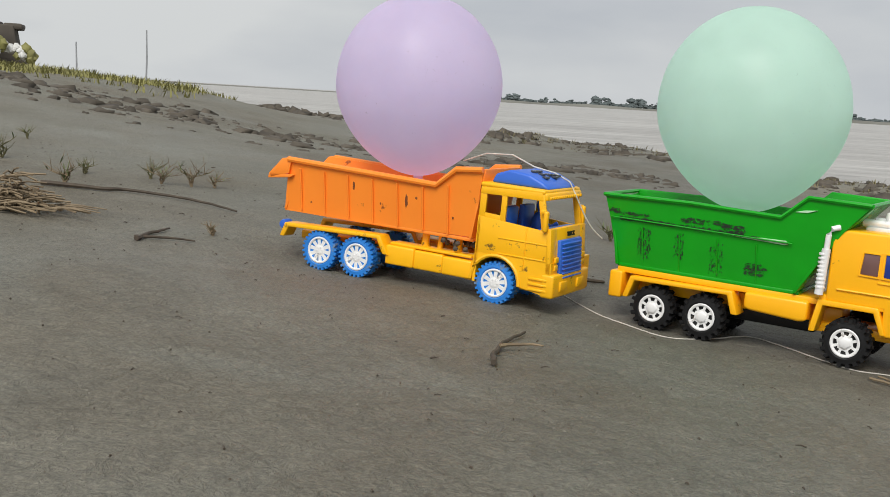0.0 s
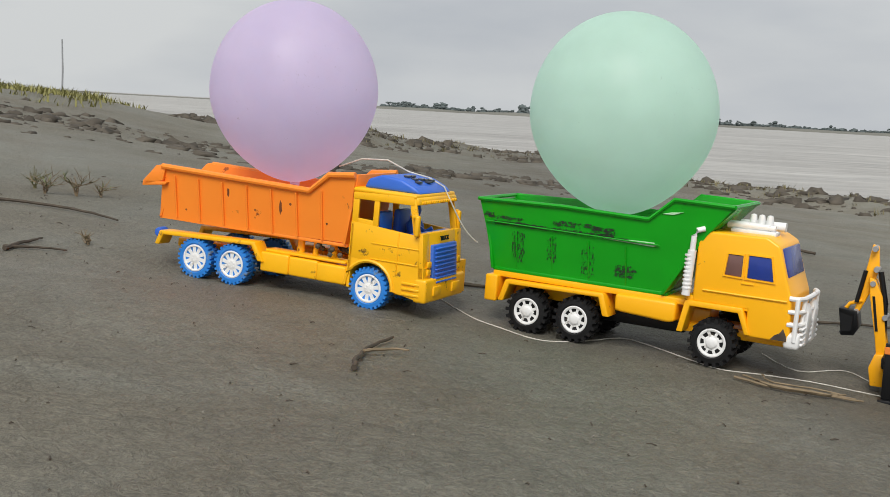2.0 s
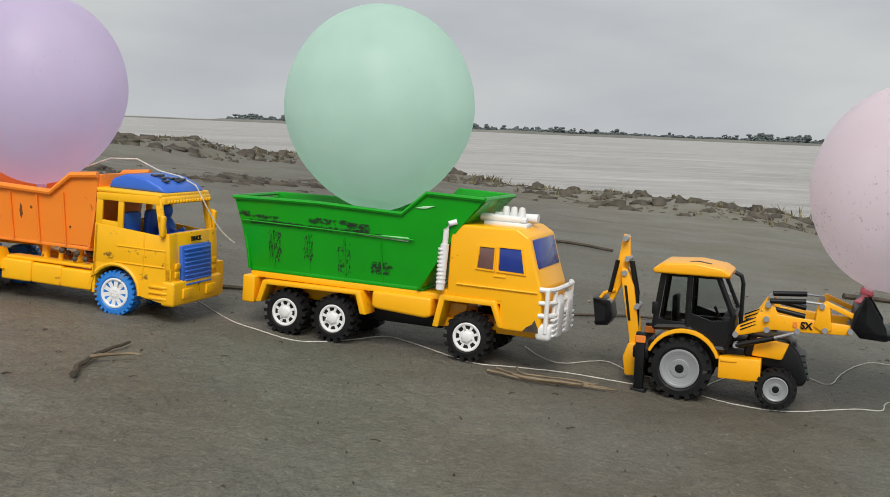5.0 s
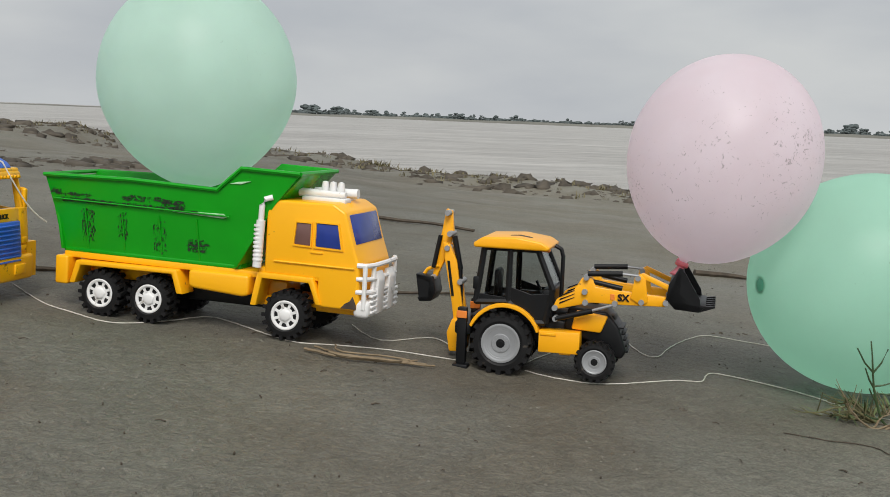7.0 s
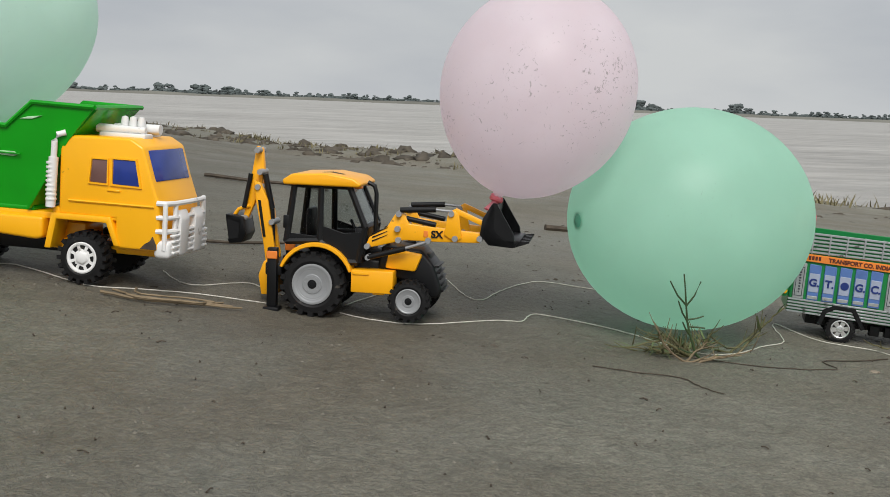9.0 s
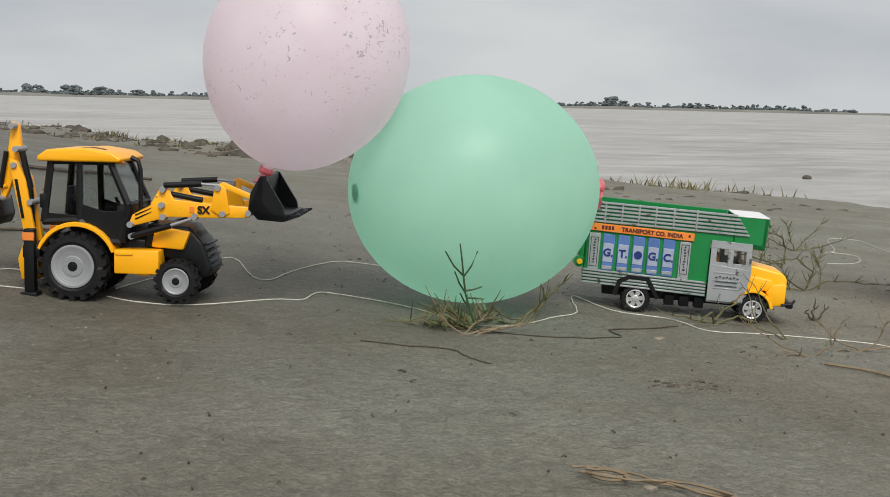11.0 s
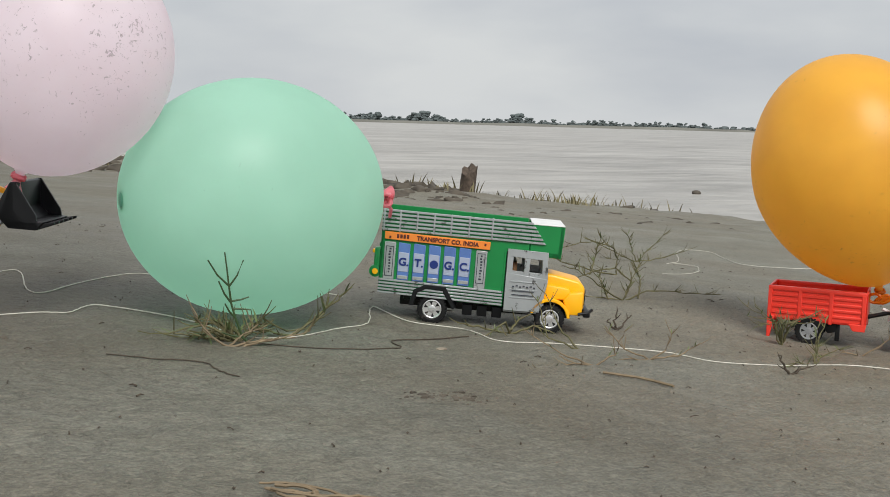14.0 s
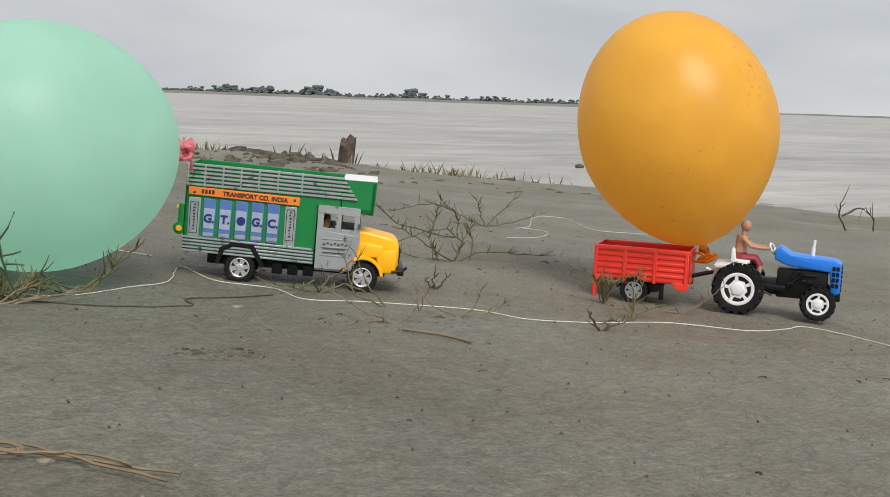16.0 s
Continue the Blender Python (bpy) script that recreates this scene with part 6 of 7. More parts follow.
def thread(pts, seed):
    bm = B()
    tube(bm, on_ground(pts, 0.0007, 8, 0.0012, seed), 0.0006, 6)
    tagged(part("thread", bm, M_string), "thin off-white thread trailing across the mud", "thread", "threads on the mud")


thread([(0.288, 1.268), (0.327, 1.207), (0.358, 1.183), (0.399, 1.152), (0.446, 1.179), (0.488, 1.203), (0.521, 1.163), (0.543, 1.13), (0.571, 1.102), (0.61, 1.106), (0.668, 1.112), (0.729, 1.108)], 1)
thread([(0.633, 1.202), (0.644, 1.162), (0.664, 1.149), (0.713, 1.18), (0.735, 1.151), (0.775, 1.13)], 2)
thread([(0.79, 1.089), (0.816, 1.059), (0.857, 1.04), (0.931, 1.062), (0.96, 1.066), (0.988, 1.105), (1.036, 1.07), (1.064, 1.03), (1.09, 0.975), (1.13, 0.975), (1.19, 1.02), (1.233, 1.054), (1.275, 1.145), (1.285, 1.075), (1.33, 1.038), (1.337, 0.979), (1.392, 0.968), (1.457, 0.95), (1.498, 0.932), (1.525, 0.896), (1.60, 0.885), (1.70, 0.893), (1.764, 0.855), (1.822, 0.86), (1.863, 0.872), (1.884, 0.835), (1.90, 0.75)], 3)
thread([(0.80, 1.12), (0.87, 1.20), (0.936, 1.294), (0.937, 1.181), (0.951, 1.165), (0.988, 1.223), (1.033, 1.28), (1.069, 1.305), (1.128, 1.275), (1.22, 1.24), (1.262, 1.20)], 4)
thread([(1.924, 1.536), (2.013, 1.573), (2.105, 1.684), (2.08, 1.72)], 5)
thread([(2.05, 1.70), (2.132, 1.776), (2.30, 2.00), (2.397, 2.019), (2.316, 1.825), (2.403, 1.793), (2.507, 1.811)], 6)
# thread thrown over the orange lorry's cab to the green tipper
OM, GM = pose(0.030, 1.235, 0.0485, 0, 2.6, -22), pose(0.384, 1.190, 0.0190, 0, 1.7, -25.5)
way = [OM @ Vector(q) for q in ((0.125, 0.060, 0.136), (0.150, 0.064, 0.147), (0.180, 0.066, 0.149), (0.206, 0.066, 0.1395), (0.230, 0.066, 0.136), (0.2475, 0.068, 0.1285), (0.2565, 0.070, 0.113))]
end = GM @ Vector((-0.066, 0.004, 0.086))
for k in range(1, 9):
    u = k / 8
    q = way[6].lerp(end, u)
    q.z -= 0.006 * math.sin(math.pi * u)
    way.append(q)
bm = B()
tube(bm, way, 0.0008, 6)
tagged(part("thread", bm, M_string), "thin off-white thread slung from cab roof to tipper", "thread", "threads on the mud")


def stick(name, pts, r, material, label, seed, r_end=None, lift=0.002):
    bm = B()
    tube(bm, on_ground(pts, lift, 5, 0.003, seed), r, 6, r_end)
    return tagged(part(name, bm, material), label, name.replace("_", " "), "sticks on the mud")


stick("twig", [(0.238, 0.902), (0.236, 0.942), (0.243, 0.984), (0.258, 1.026)], 0.0026, M_twig, "forked dark brown twig lying on the mud", 3, 0.0012, 0.004)
stick("twig", [(0.240, 0.955), (0.258, 0.972), (0.276, 0.978)], 0.0018, M_straw, "short pale twig end on the mud", 4, 0.0008, 0.006)
for k, (dy, r) in enumerate(((0, 0.0014), (0.008, 0.0011), (-0.007, 0.0010), (0.014, 0.0008))):
    stick("straw", [(0.577 + 0.01 * k, 1.068 + dy), (0.611, 1.049 + 0.6 * dy), (0.654, 1.053 + dy * 0.5), (0.697 - 0.008 * k, 1.063 - dy * 0.4)], r, M_straw, "bent dry straw lying beside the green truck", 10 + k, 0.001, 0.003 + 0.001 * k)
for k, (dy, r) in enumerate(((0, 0.0008), (0.012, 0.0006), (-0.010, 0.0006))):
    stick("straw", [(0.990, 0.577 + 0.5 * dy), (1.012, 0.566 + dy), (1.035, 0.550 - 0.3 * dy), (1.075 - 0.01 * k, 0.520 - dy)], r, M_straw, "dry bent straw lying on bare mud", 20 + k, 0.0008, 0.003 + 0.001 * k)
stick("straw", [(0.990, 0.574), (0.999, 0.560), (1.012, 0.563), (1.012, 0.574), (0.996, 0.580)], 0.0007, M_straw, "curled loop of dry straw on mud", 25, 0.001, 0.004)
stick("straw", [(1.364, 0.845), (1.388, 0.825), (1.402, 0.795)], 0.0012, M_straw, "thin pale straw on mud", 26)
stick("root", [(1.078, 0.949), (1.154, 0.93), (1.216, 0.939), (1.223, 0.968), (1.269, 0.983), (1.315, 1.0)], 0.0005, M_twig, "thin dark root half buried in mud", 27, 0.0006, 0.0008)
stick("root", [(0.965, 0.899), (0.995, 0.885), (1.031, 0.873), (1.036, 0.846), (1.046, 0.829)], 0.0005, M_twig, "thin dark root half buried in mud", 28, 0.0005, 0.0008)
stick("twig", [(-0.173, 1.195), (-0.171, 1.241), (-0.165, 1.28)], 0.0028, M_twig, "dark forked twig on the mud", 29, 0.001, 0.003)
stick("twig", [(-0.178, 1.205), (-0.150, 1.225), (-0.120, 1.236)], 0.0020, M_twig, "dark thin twig on the mud", 30, 0.001, 0.003)
stick("branch", [(-0.42, 1.50), (-0.339, 1.508), (-0.308, 1.531), (-0.201, 1.511), (-0.14, 1.47)], 0.0036, M_twig, "long dark driftwood branch on the mud", 31, 0.0012, 0.004)
stick("branch", [(0.74, 2.32), (0.811, 2.297), (0.889, 2.287), (0.962, 2.221)], 0.0042, M_twig, "dark waterlogged branch on the mud", 32, 0.003, 0.005)
stick("branch", [(1.268, 1.859), (1.327, 1.867), (1.36, 1.85)], 0.0060, M_twig, "short dark driftwood piece", 33, 0.003, 0.004)
stick("branch", [(0.655, 1.40), (0.722, 1.405), (0.80, 1.436), (0.86, 1.45)], 0.0022, M_twig, "thin dark branch behind the backhoe", 34, 0.0016, 0.003)
stick("branch", [(0.27, 1.33), (0.30, 1.35), (0.34, 1.36)], 0.004, M_twig, "thin dark branch between two trucks", 35, 0.002, 0.003)

# heap of reed straw
rr = random.Random(40)
heap = thing("straw_heap", pose(-0.350, 1.275, ground_at(-0.350, 1.275)), "heap of dry brown reed straw on mud", "straw")
bm = B()
for k in range(130):
    a = rr.random() * math.pi
    c = Vector((rr.gauss(0, 0.020), rr.gauss(0, 0.016), 0.0))
    c.z = max(0.002, 0.046 * math.exp(-(c.x ** 2 + c.y ** 2) / 0.0012) * rr.random())
    d = Vector((math.cos(a), math.sin(a) * 0.5, rr.gauss(0, 0.12))) * (0.012 + 0.024 * rr.random())
    p0, p1 = c - d, c + d
    p0.z, p1.z = max(p0.z, 0.001), max(p1.z, 0.001)
    tube(bm, [p0, (p0 + p1) / 2 + Vector((0, 0, 0.003)), p1], 0.0011, 5)
tagged(part("straw_pile", bm, M_straw, heap), kind="stuff")
for k in range(9):
    bm = B()
    a = rr.uniform(-0.7, 0.5)
    s = Vector((rr.uniform(0.02, 0.05), rr.uniform(-0.02, 0.03), 0.003))
    e = s + Vector((math.cos(a), math.sin(a), 0.05 * rr.random())) * rr.uniform(0.04, 0.09)
    tube(bm, [s, (s + e) / 2 + Vector((0, 0, 0.004)), e], 0.0014, 6, 0.0007)
    part("stalk", bm, M_straw, heap)


# ---- weeds ----
def blade(bm, p, d, length, width, droop=0.4):
    """A narrow leaf with a fold, from p along d."""
    d = Vector(d).normalized()
    side = d.cross(Vector((0, 0, 1)))
    side = side.normalized() if side.length > 1e-4 else Vector((1, 0, 0))
    rows = []
    for i in range(5):
        u = i / 4
        c = Vector(p) + d * length * u + Vector((0, 0, -droop * length * u * u))
        w = width * (1 - u ** 1.5) * (0.6 + 0.4 * min(1, 4 * u))
        rows.append([bm.verts.new(c + side * w), bm.verts.new(c + Vector((0, 0, -0.3 * w))), bm.verts.new(c - side * w)])
    for a, b in zip(rows, rows[1:]):
        for j in range(2):
            bm.faces.new((a[j], a[j + 1], b[j + 1], b[j]))


def branchy(name, x, y, stems, label, seed, leaf=0.02, leaves=8, mats=None, thick=0.0014, tall=1.0):
    """A weed: bent stems given as lists of points from its foot, with side shoots and narrow leaves."""
    r = random.Random(seed)
    t = thing(name, pose(x, y, ground_at(x, y) - 0.001), label, "weed", "weeds on the mud")
    lf, tw = B(), B()
    for s in stems:
        pts = [Vector((q[0], q[1], q[2] * tall)) for q in s]
        bm = B()
        fine = []
        for i in range(len(pts) - 1):
            for k in range(4):
                fine.append(pts[i].lerp(pts[i + 1], k / 4) + Vector((r.gauss(0, 0.0008), r.gauss(0, 0.0008), r.gauss(0, 0.0006))))
        fine.append(pts[-1])
        tube(bm, fine, thick, 6, thick * 0.4)
        total = sum((b - a).length for a, b in zip(pts, pts[1:]))
        for _ in range(leaves):
            i = r.randrange(len(fine) // 4, len(fine))
            d = (fine[min(i + 1, len(fine) - 1)] - fine[max(i - 1, 0)]).normalized()
            a = r.random() * 6.28
            d = d * 0.7 + Vector((math.cos(a), math.sin(a), r.uniform(-0.1, 0.7))) * 0.7
            ln = leaf * (0.5 + 0.8 * r.random())
            if r.random() < 0.5:
                tube(tw, [fine[i], fine[i] + d.normalized() * ln * 0.6, fine[i] + d.normalized() * ln + Vector((0, 0, 0.1 * ln))], thick * 0.5, 5, thick * 0.2)
            else:
                blade(lf, fine[i], d, ln, leaf * 0.055, 0.25)
        part("stem", bm, (mats or (M_stem, M_leaf))[0], t)
    if tw.faces:
        tagged(part("side_growth", tw, (mats or (M_stem, M_leaf))[0], t), kind="stuff")
    if lf.faces:
        tagged(part("leaves", lf, (mats or (M_stem, M_leaf))[1], t), kind="stuff")
    return t


# upright young weed in front of the jade balloon
fir = thing("weed", pose(1.085, 0.948, ground_at(1.085, 0.948) - 0.001), "thin leaning green weed with paired side shoots", "weed", "weeds on the mud")
bm = B()
M_shoot = mat("green_shoot", (0.035, 0.065, 0.02), 0.6, 0.25, 60, 0.1)
tube(bm, [Vector(q) * 1.22 for q in ((0.002, 0, 0), (-0.003, 0, 0.005), (-0.008, 0, 0.018), (-0.011, 0, 0.028), (-0.0128, 0, 0.0405), (-0.0142, 0, 0.052), (-0.0155, 0.001, 0.063))], 0.0012, 6, 0.0006)
part("stem", bm, M_shoot, fir)
for foot, dx, dz in (((-0.0128, 0.0405), -0.0157, 0.019), ((-0.0126, 0.040), 0.0095, 0.019), ((-0.0112, 0.029), -0.0097, 0.016), ((-0.0085, 0.019), -0.008, 0.0105),
                     ((-0.0106, 0.030), 0.0115, 0.003), ((-0.0098, 0.025), 0.0125, -0.001), ((-0.003, 0.005), -0.016, 0.005)):
    bm = B()
    q = Vector((foot[0], 0, foot[1])) * 1.22
    dx, dz = dx * 1.15, dz * 1.15
    tube(bm, [q, q + Vector((dx * 0.55, -0.002, dz * 0.42)), q + Vector((dx, -0.003, dz))], 0.0009, 6, 0.0006)
    part("side_shoot", bm, M_shoot, fir)
rr = random.Random(50)
stems = []
for k in range(13):
    a = rr.uniform(-0.5, 3.6)
    l1 = rr.uniform(0.025, 0.06)
    stems.append([(0, 0, 0), (0.5 * l1 * math.cos(a), 0.35 * l1 * math.sin(a), 0.35 * l1 * rr.random() + 0.003), (l1 * math.cos(a), 0.7 * l1 * math.sin(a), 0.2 * l1 * rr.random() + 0.002)])
branchy("weed", 1.080, 0.955, stems, "low spreading green and brown weed on mud", 51, 0.022, 10)
branchy("weed", 1.135, 0.985, [[(0, 0, 0), (0.02, 0.005, 0.012), (0.045, 0.01, 0.030), (0.06, 0.012, 0.040)], [(0, 0, 0), (-0.02, 0.0, 0.006), (-0.04, 0.005, 0.004)], [(0.01, 0, 0), (0.03, 0, 0.02), (0.034, 0, 0.034)]], "small dark drooping weed under a balloon", 52, 0.02, 7)
branchy("weed", 1.066, 0.935, [[(0, 0, 0), (0.03, 0.004, 0.004), (0.060, 0.012, 0.003)], [(0, 0, 0), (-0.016, 0.004, 0.012), (-0.024, 0.006, 0.026)], [(0, 0, 0), (0.012, 0.01, 0.006), (0.03, 0.02, 0.014)], [(0.01, 0, 0), (0.035, 0.002, 0.003), (0.075, 0.02, 0.006)]], "dead brown stalks round a green weed's foot", 65, 0.014, 8, (M_straw, M_leaf), 0.0012)
branchy("weed", 1.455, 0.905, [[(0, 0, 0), (-0.02, 0.012, 0.010), (-0.034, 0.024, 0.030)], [(0, 0, 0), (0.014, -0.006, 0.010), (0.020, -0.010, 0.030)], [(0, 0, 0), (0.024, -0.012, 0.006), (0.040, -0.020, 0.016)], [(0, 0, 0), (-0.024, -0.004, 0.004), (-0.050, 0.006, 0.002)]], "brown curled dead stalks lying across a thread", 66, 0.012, 7, (M_straw, M_leaf), 0.0010)
# straggling thorny weed beside the goods lorry
branchy("thorny_weed", 1.650, 1.240, [
    [(0, 0, 0), (0.02, 0.01, 0.03), (0.00, 0.02, 0.055), (-0.03, 0.02, 0.05), (-0.09, 0.0, 0.035), (-0.13, -0.02, 0.02)],
    [(0, 0, 0), (0.05, 0.02, 0.012), (0.10, 0.01, 0.006), (0.14, 0.0, 0.004)],
    [(0, 0, 0), (0.01, 0.0, 0.03), (0.03, 0.01, 0.065)],
    [(0, 0, 0), (-0.03, -0.01, 0.02), (-0.07, -0.03, 0.05), (-0.09, -0.03, 0.065)],
    [(0, 0, 0), (-0.05, 0.02, 0.01), (-0.09, 0.05, 0.03)],
    [(0.03, 0.01, 0.002), (0.04, 0.02, 0.03), (0.04, 0.03, 0.05)],
    [(-0.02, 0.0, 0.002), (-0.03, 0.01, 0.04)]], "straggling thorny weed with narrow leaves on mud", 53, 0.015, 30, thick=0.0011, tall=0.72)
branchy("thorny_weed", 1.800, 1.480, [
    [(0, 0, 0), (0.005, 0.01, 0.04), (-0.01, 0.0, 0.07), (-0.07, -0.03, 0.09), (-0.14, -0.06, 0.08)],
    [(0, 0, 0), (-0.06, -0.02, 0.02), (-0.13, -0.05, 0.05), (-0.18, -0.08, 0.10)],
    [(-0.06, -0.02, 0.0), (-0.04, 0.0, 0.05), (-0.03, 0.0, 0.09)]], "arching thorny weed stem rooted in mud", 54, 0.016, 30, thick=0.0013, tall=0.62)
branchy("thorny_weed", 2.000, 1.720, [[(0, 0, 0), (-0.04, 0.0, 0.03), (-0.10, 0, 0.07)], [(0, 0, 0), (0.03, 0.01, 0.03), (0.07, 0.02, 0.075)], [(0, 0, 0), (0.05, 0, 0.01), (0.13, 0.02, 0.03)], [(0, 0, 0), (-0.01, 0, 0.04), (-0.02, 0, 0.08)], [(0, 0, 0), (-0.06, 0.02, 0.01), (-0.16, 0.03, 0.02)]], "clump of dry thorny weed on mud", 55, 0.016, 28, thick=0.0011, tall=0.6)
branchy("weed", 1.513, 1.044, [[(0, 0, 0), (-0.006, 0, 0.02), (-0.002, 0, 0.04)], [(0, 0, 0), (0.006, 0, 0.015), (0.016, 0, 0.03)], [(0, 0, 0), (-0.01, 0, 0.012), (-0.014, 0, 0.022)]], "small bare upright weed stump", 56, 0.008, 3, (M_twig, M_leaf), 0.0014, 0.55)
branchy("weed", 1.370, 1.020, [[(0, 0, 0), (-0.03, 0.01, 0.008), (-0.05, 0.01, 0.012)], [(0, 0, 0), (0.02, -0.01, 0.01), (0.04, -0.02, 0.002)], [(0, 0, 0), (-0.01, -0.01, 0.014), (-0.035, -0.015, 0.003)], [(0, 0, 0), (0.01, 0.0, 0.014), (0.03, 0.01, 0.018)]], "flattened weed beneath a goods lorry", 57, 0.014, 6)
branchy("weed", 1.405, 0.945, [[(0, 0, 0), (-0.012, 0.02, 0.02), (-0.022, 0.03, 0.05)], [(0, 0, 0), (-0.03, 0.01, 0.012), (-0.036, 0.02, 0.045)]], "thin leaning green weed by a front wheel", 58, 0.016, 6, thick=0.0010)
branchy("weed", 1.380, 0.880, [[(0, 0, 0), (-0.03, 0.01, 0.012), (-0.055, 0.03, 0.03)], [(0, 0, 0), (0.02, 0, 0.01), (0.03, 0, 0.03)], [(0, 0, 0), (-0.02, 0, 0.004), (-0.06, -0.005, 0.003)]], "brown curled weed stalk on mud", 59, 0.014, 8, (M_straw, M_leaf), 0.0010)
branchy("weed", 1.705, 1.010, [[(0, 0, 0), (0.01 * math.cos(k), 0.01 * math.sin(k), 0.025), (0.04 * math.cos(1.3 * k), 0.02 * math.sin(k), 0.024 + 0.009 * (k % 3))] for k in range(11)], "bushy grassy weed against a trailer wheel", 60, 0.016, 10, thick=0.0009)
branchy("weed", 1.575, 0.850, [[(0, 0, 0), (-0.01, 0, 0.012), (-0.016, 0, 0.02)], [(0, 0, 0), (0.01, 0, 0.004), (0.02, 0, 0.006)]], "tiny dry weed on mud", 61, 0.012, 4, (M_twig, M_leaf))
branchy("weed", 1.640, 0.890, [[(0, 0, 0), (0.03, 0.03, 0.012), (0.06, 0.05, 0.035)], [(0, 0, 0), (0.03, 0.02, 0.004), (0.06, 0.03, 0.008)], [(0.02, 0.02, 0), (0.03, 0.03, 0.03)], [(0, 0, 0), (-0.02, 0, 0.006), (-0.04, -0.01, 0.004)]], "sprawling weed with narrow leaves on mud", 62, 0.017, 14, thick=0.0010)
branchy("weed", 1.770, 0.955, [[(0, 0, 0), (0.016, -0.014, 0.016), (0.032, -0.026, 0.034)], [(0, 0, 0), (-0.02, 0.012, 0.004)]], "pale dry stalk leaning by the trailer", 63, 0.012, 5, (M_straw, M_leaf), 0.0011)
branchy("thorny_weed", 3.300, 2.050, [[(0, 0, 0), (-0.02, 0.01, 0.04), (-0.03, 0, 0.07), (-0.02, 0, 0.085)], [(-0.02, 0, 0.04), (0.03, 0, 0.06), (0.06, 0, 0.055)], [(0.10, 0, 0), (0.10, 0, 0.03), (0.07, 0, 0.05)]], "bare dry weed standing on open mud", 64, 0.03, 6, (M_twig, M_leaf), 0.0025)
for k, (x, y, h) in enumerate(((-0.393, 1.51, 0.05), (-0.589, 1.725, 0.05), (-0.24, 1.703, 0.03), (-0.432, 1.671, 0.03), (-0.31, 1.66, 0.04), (-0.693, 2.031, 0.03), (-0.27, 1.68, 0.05), (-0.34, 1.70, 0.035), (0.17, 1.62, 0.035), (0.36, 1.72, 0.04), (0.45, 1.95, 0.03), (0.60, 1.85, 0.03), (-0.12, 1.30, 0.02))):
    r = random.Random(70 + k)
    h = 0.62 * h
    st = [[(0, 0, 0), (0.25 * h * r.uniform(-1, 1), 0.2 * h * r.uniform(-1, 1), 0.5 * h), (h * 0.8 * r.uniform(-1, 1), 0.4 * h * r.uniform(-1, 1), h * r.uniform(0.6, 1.1))] for _ in range(7)]
    branchy("grass_tuft", x, y, st, "small tuft of dry and green grass on mud", 90 + k, h * 0.7, 6, (M_stem if k % 2 else M_straw, M_leaf), 0.0011)


# ---- the bank's edge: clods, grass, a stump ----
def edge_y(x):
    return float(shore(x) + 0.35 * math.sin(2.7 * x) + 0.2 * math.sin(7.1 * x + 1))


rr = random.Random(77)
M_bankgrass = mat("bank_grass", (0.20, 0.19, 0.06), 0.7, 0.35, 3.0, 0.1)
clods = []
cv, cf = [], []
ico = bmesh.new()
bmesh.ops.create_icosphere(ico, subdivisions=2, radius=1.0)
iv = [v.co.copy() for v in ico.verts]
ix = [[v.index for v in f.verts] for f in ico.faces]
ico.free()


def add_clod(x, y, s, flat=0.5):
    o = len(cv)
    z = ground_at(x, y) - 0.18 * s
    seed = Vector((rr.random() * 50, rr.random() * 50, 0))
    sx, sy = s * rr.uniform(0.8, 1.9), s * rr.uniform(0.7, 1.2)
    for v in iv:
        k = 1 + 0.8 * noise.noise(v * 1.6 + seed) + 0.7 * noise.noise(v * 3.4 + seed) + 0.3 * noise.noise(v * 8 + seed)
        cv.append((x + v.x * sx * k, y + v.y * sy * k, z + v.z * s * flat * k))
    cf.extend([[o + i for i in f] for f in ix])


for k in range(1500):
    x = rr.uniform(-1.4, 3.4)
    y = edge_y(x) - abs(rr.gauss(0.0, 0.75)) - 0.05
    if noise.noise(Vector((x * 3.0, y * 1.6, 5.0))) > rr.uniform(-0.5, 0.25):
        add_clod(x, y, 0.007 + 0.034 * rr.random() ** 3, 0.75)
for k in range(520):
    x = rr.uniform(-1.8, 0.6)
    y = 3.1 + 0.35 * (x + 0.6) ** 2 * 0.3 + rr.gauss(0, 0.22) + 0.5 * (x > -0.2) * (x + 0.2)
    add_clod(x, y, 0.006 + 0.022 * rr.random() ** 3, 0.6)
for k in range(60):
    x = rr.uniform(4.4, 6.6)
    y = edge_y(x) - abs(rr.gauss(0.2, 0.5))
    add_clod(x, y, 0.010 + 0.03 * rr.random() ** 2, 0.5)
for k in range(40):
    x, y = rr.uniform(2.4, 3.6), rr.uniform(3.0, 4.2)
    add_clod(x, y, 0.005 + 0.012 * rr.random() ** 2, 0.5)
me = bpy.data.meshes.new("mud_clods")
me.from_pydata(cv, [], cf)
me.materials.append(M_clod)
me.shade_smooth()
tagged(new("mud_clods", me), "broken dark clods of mud along the bank edge", "mud clods", kind="stuff")


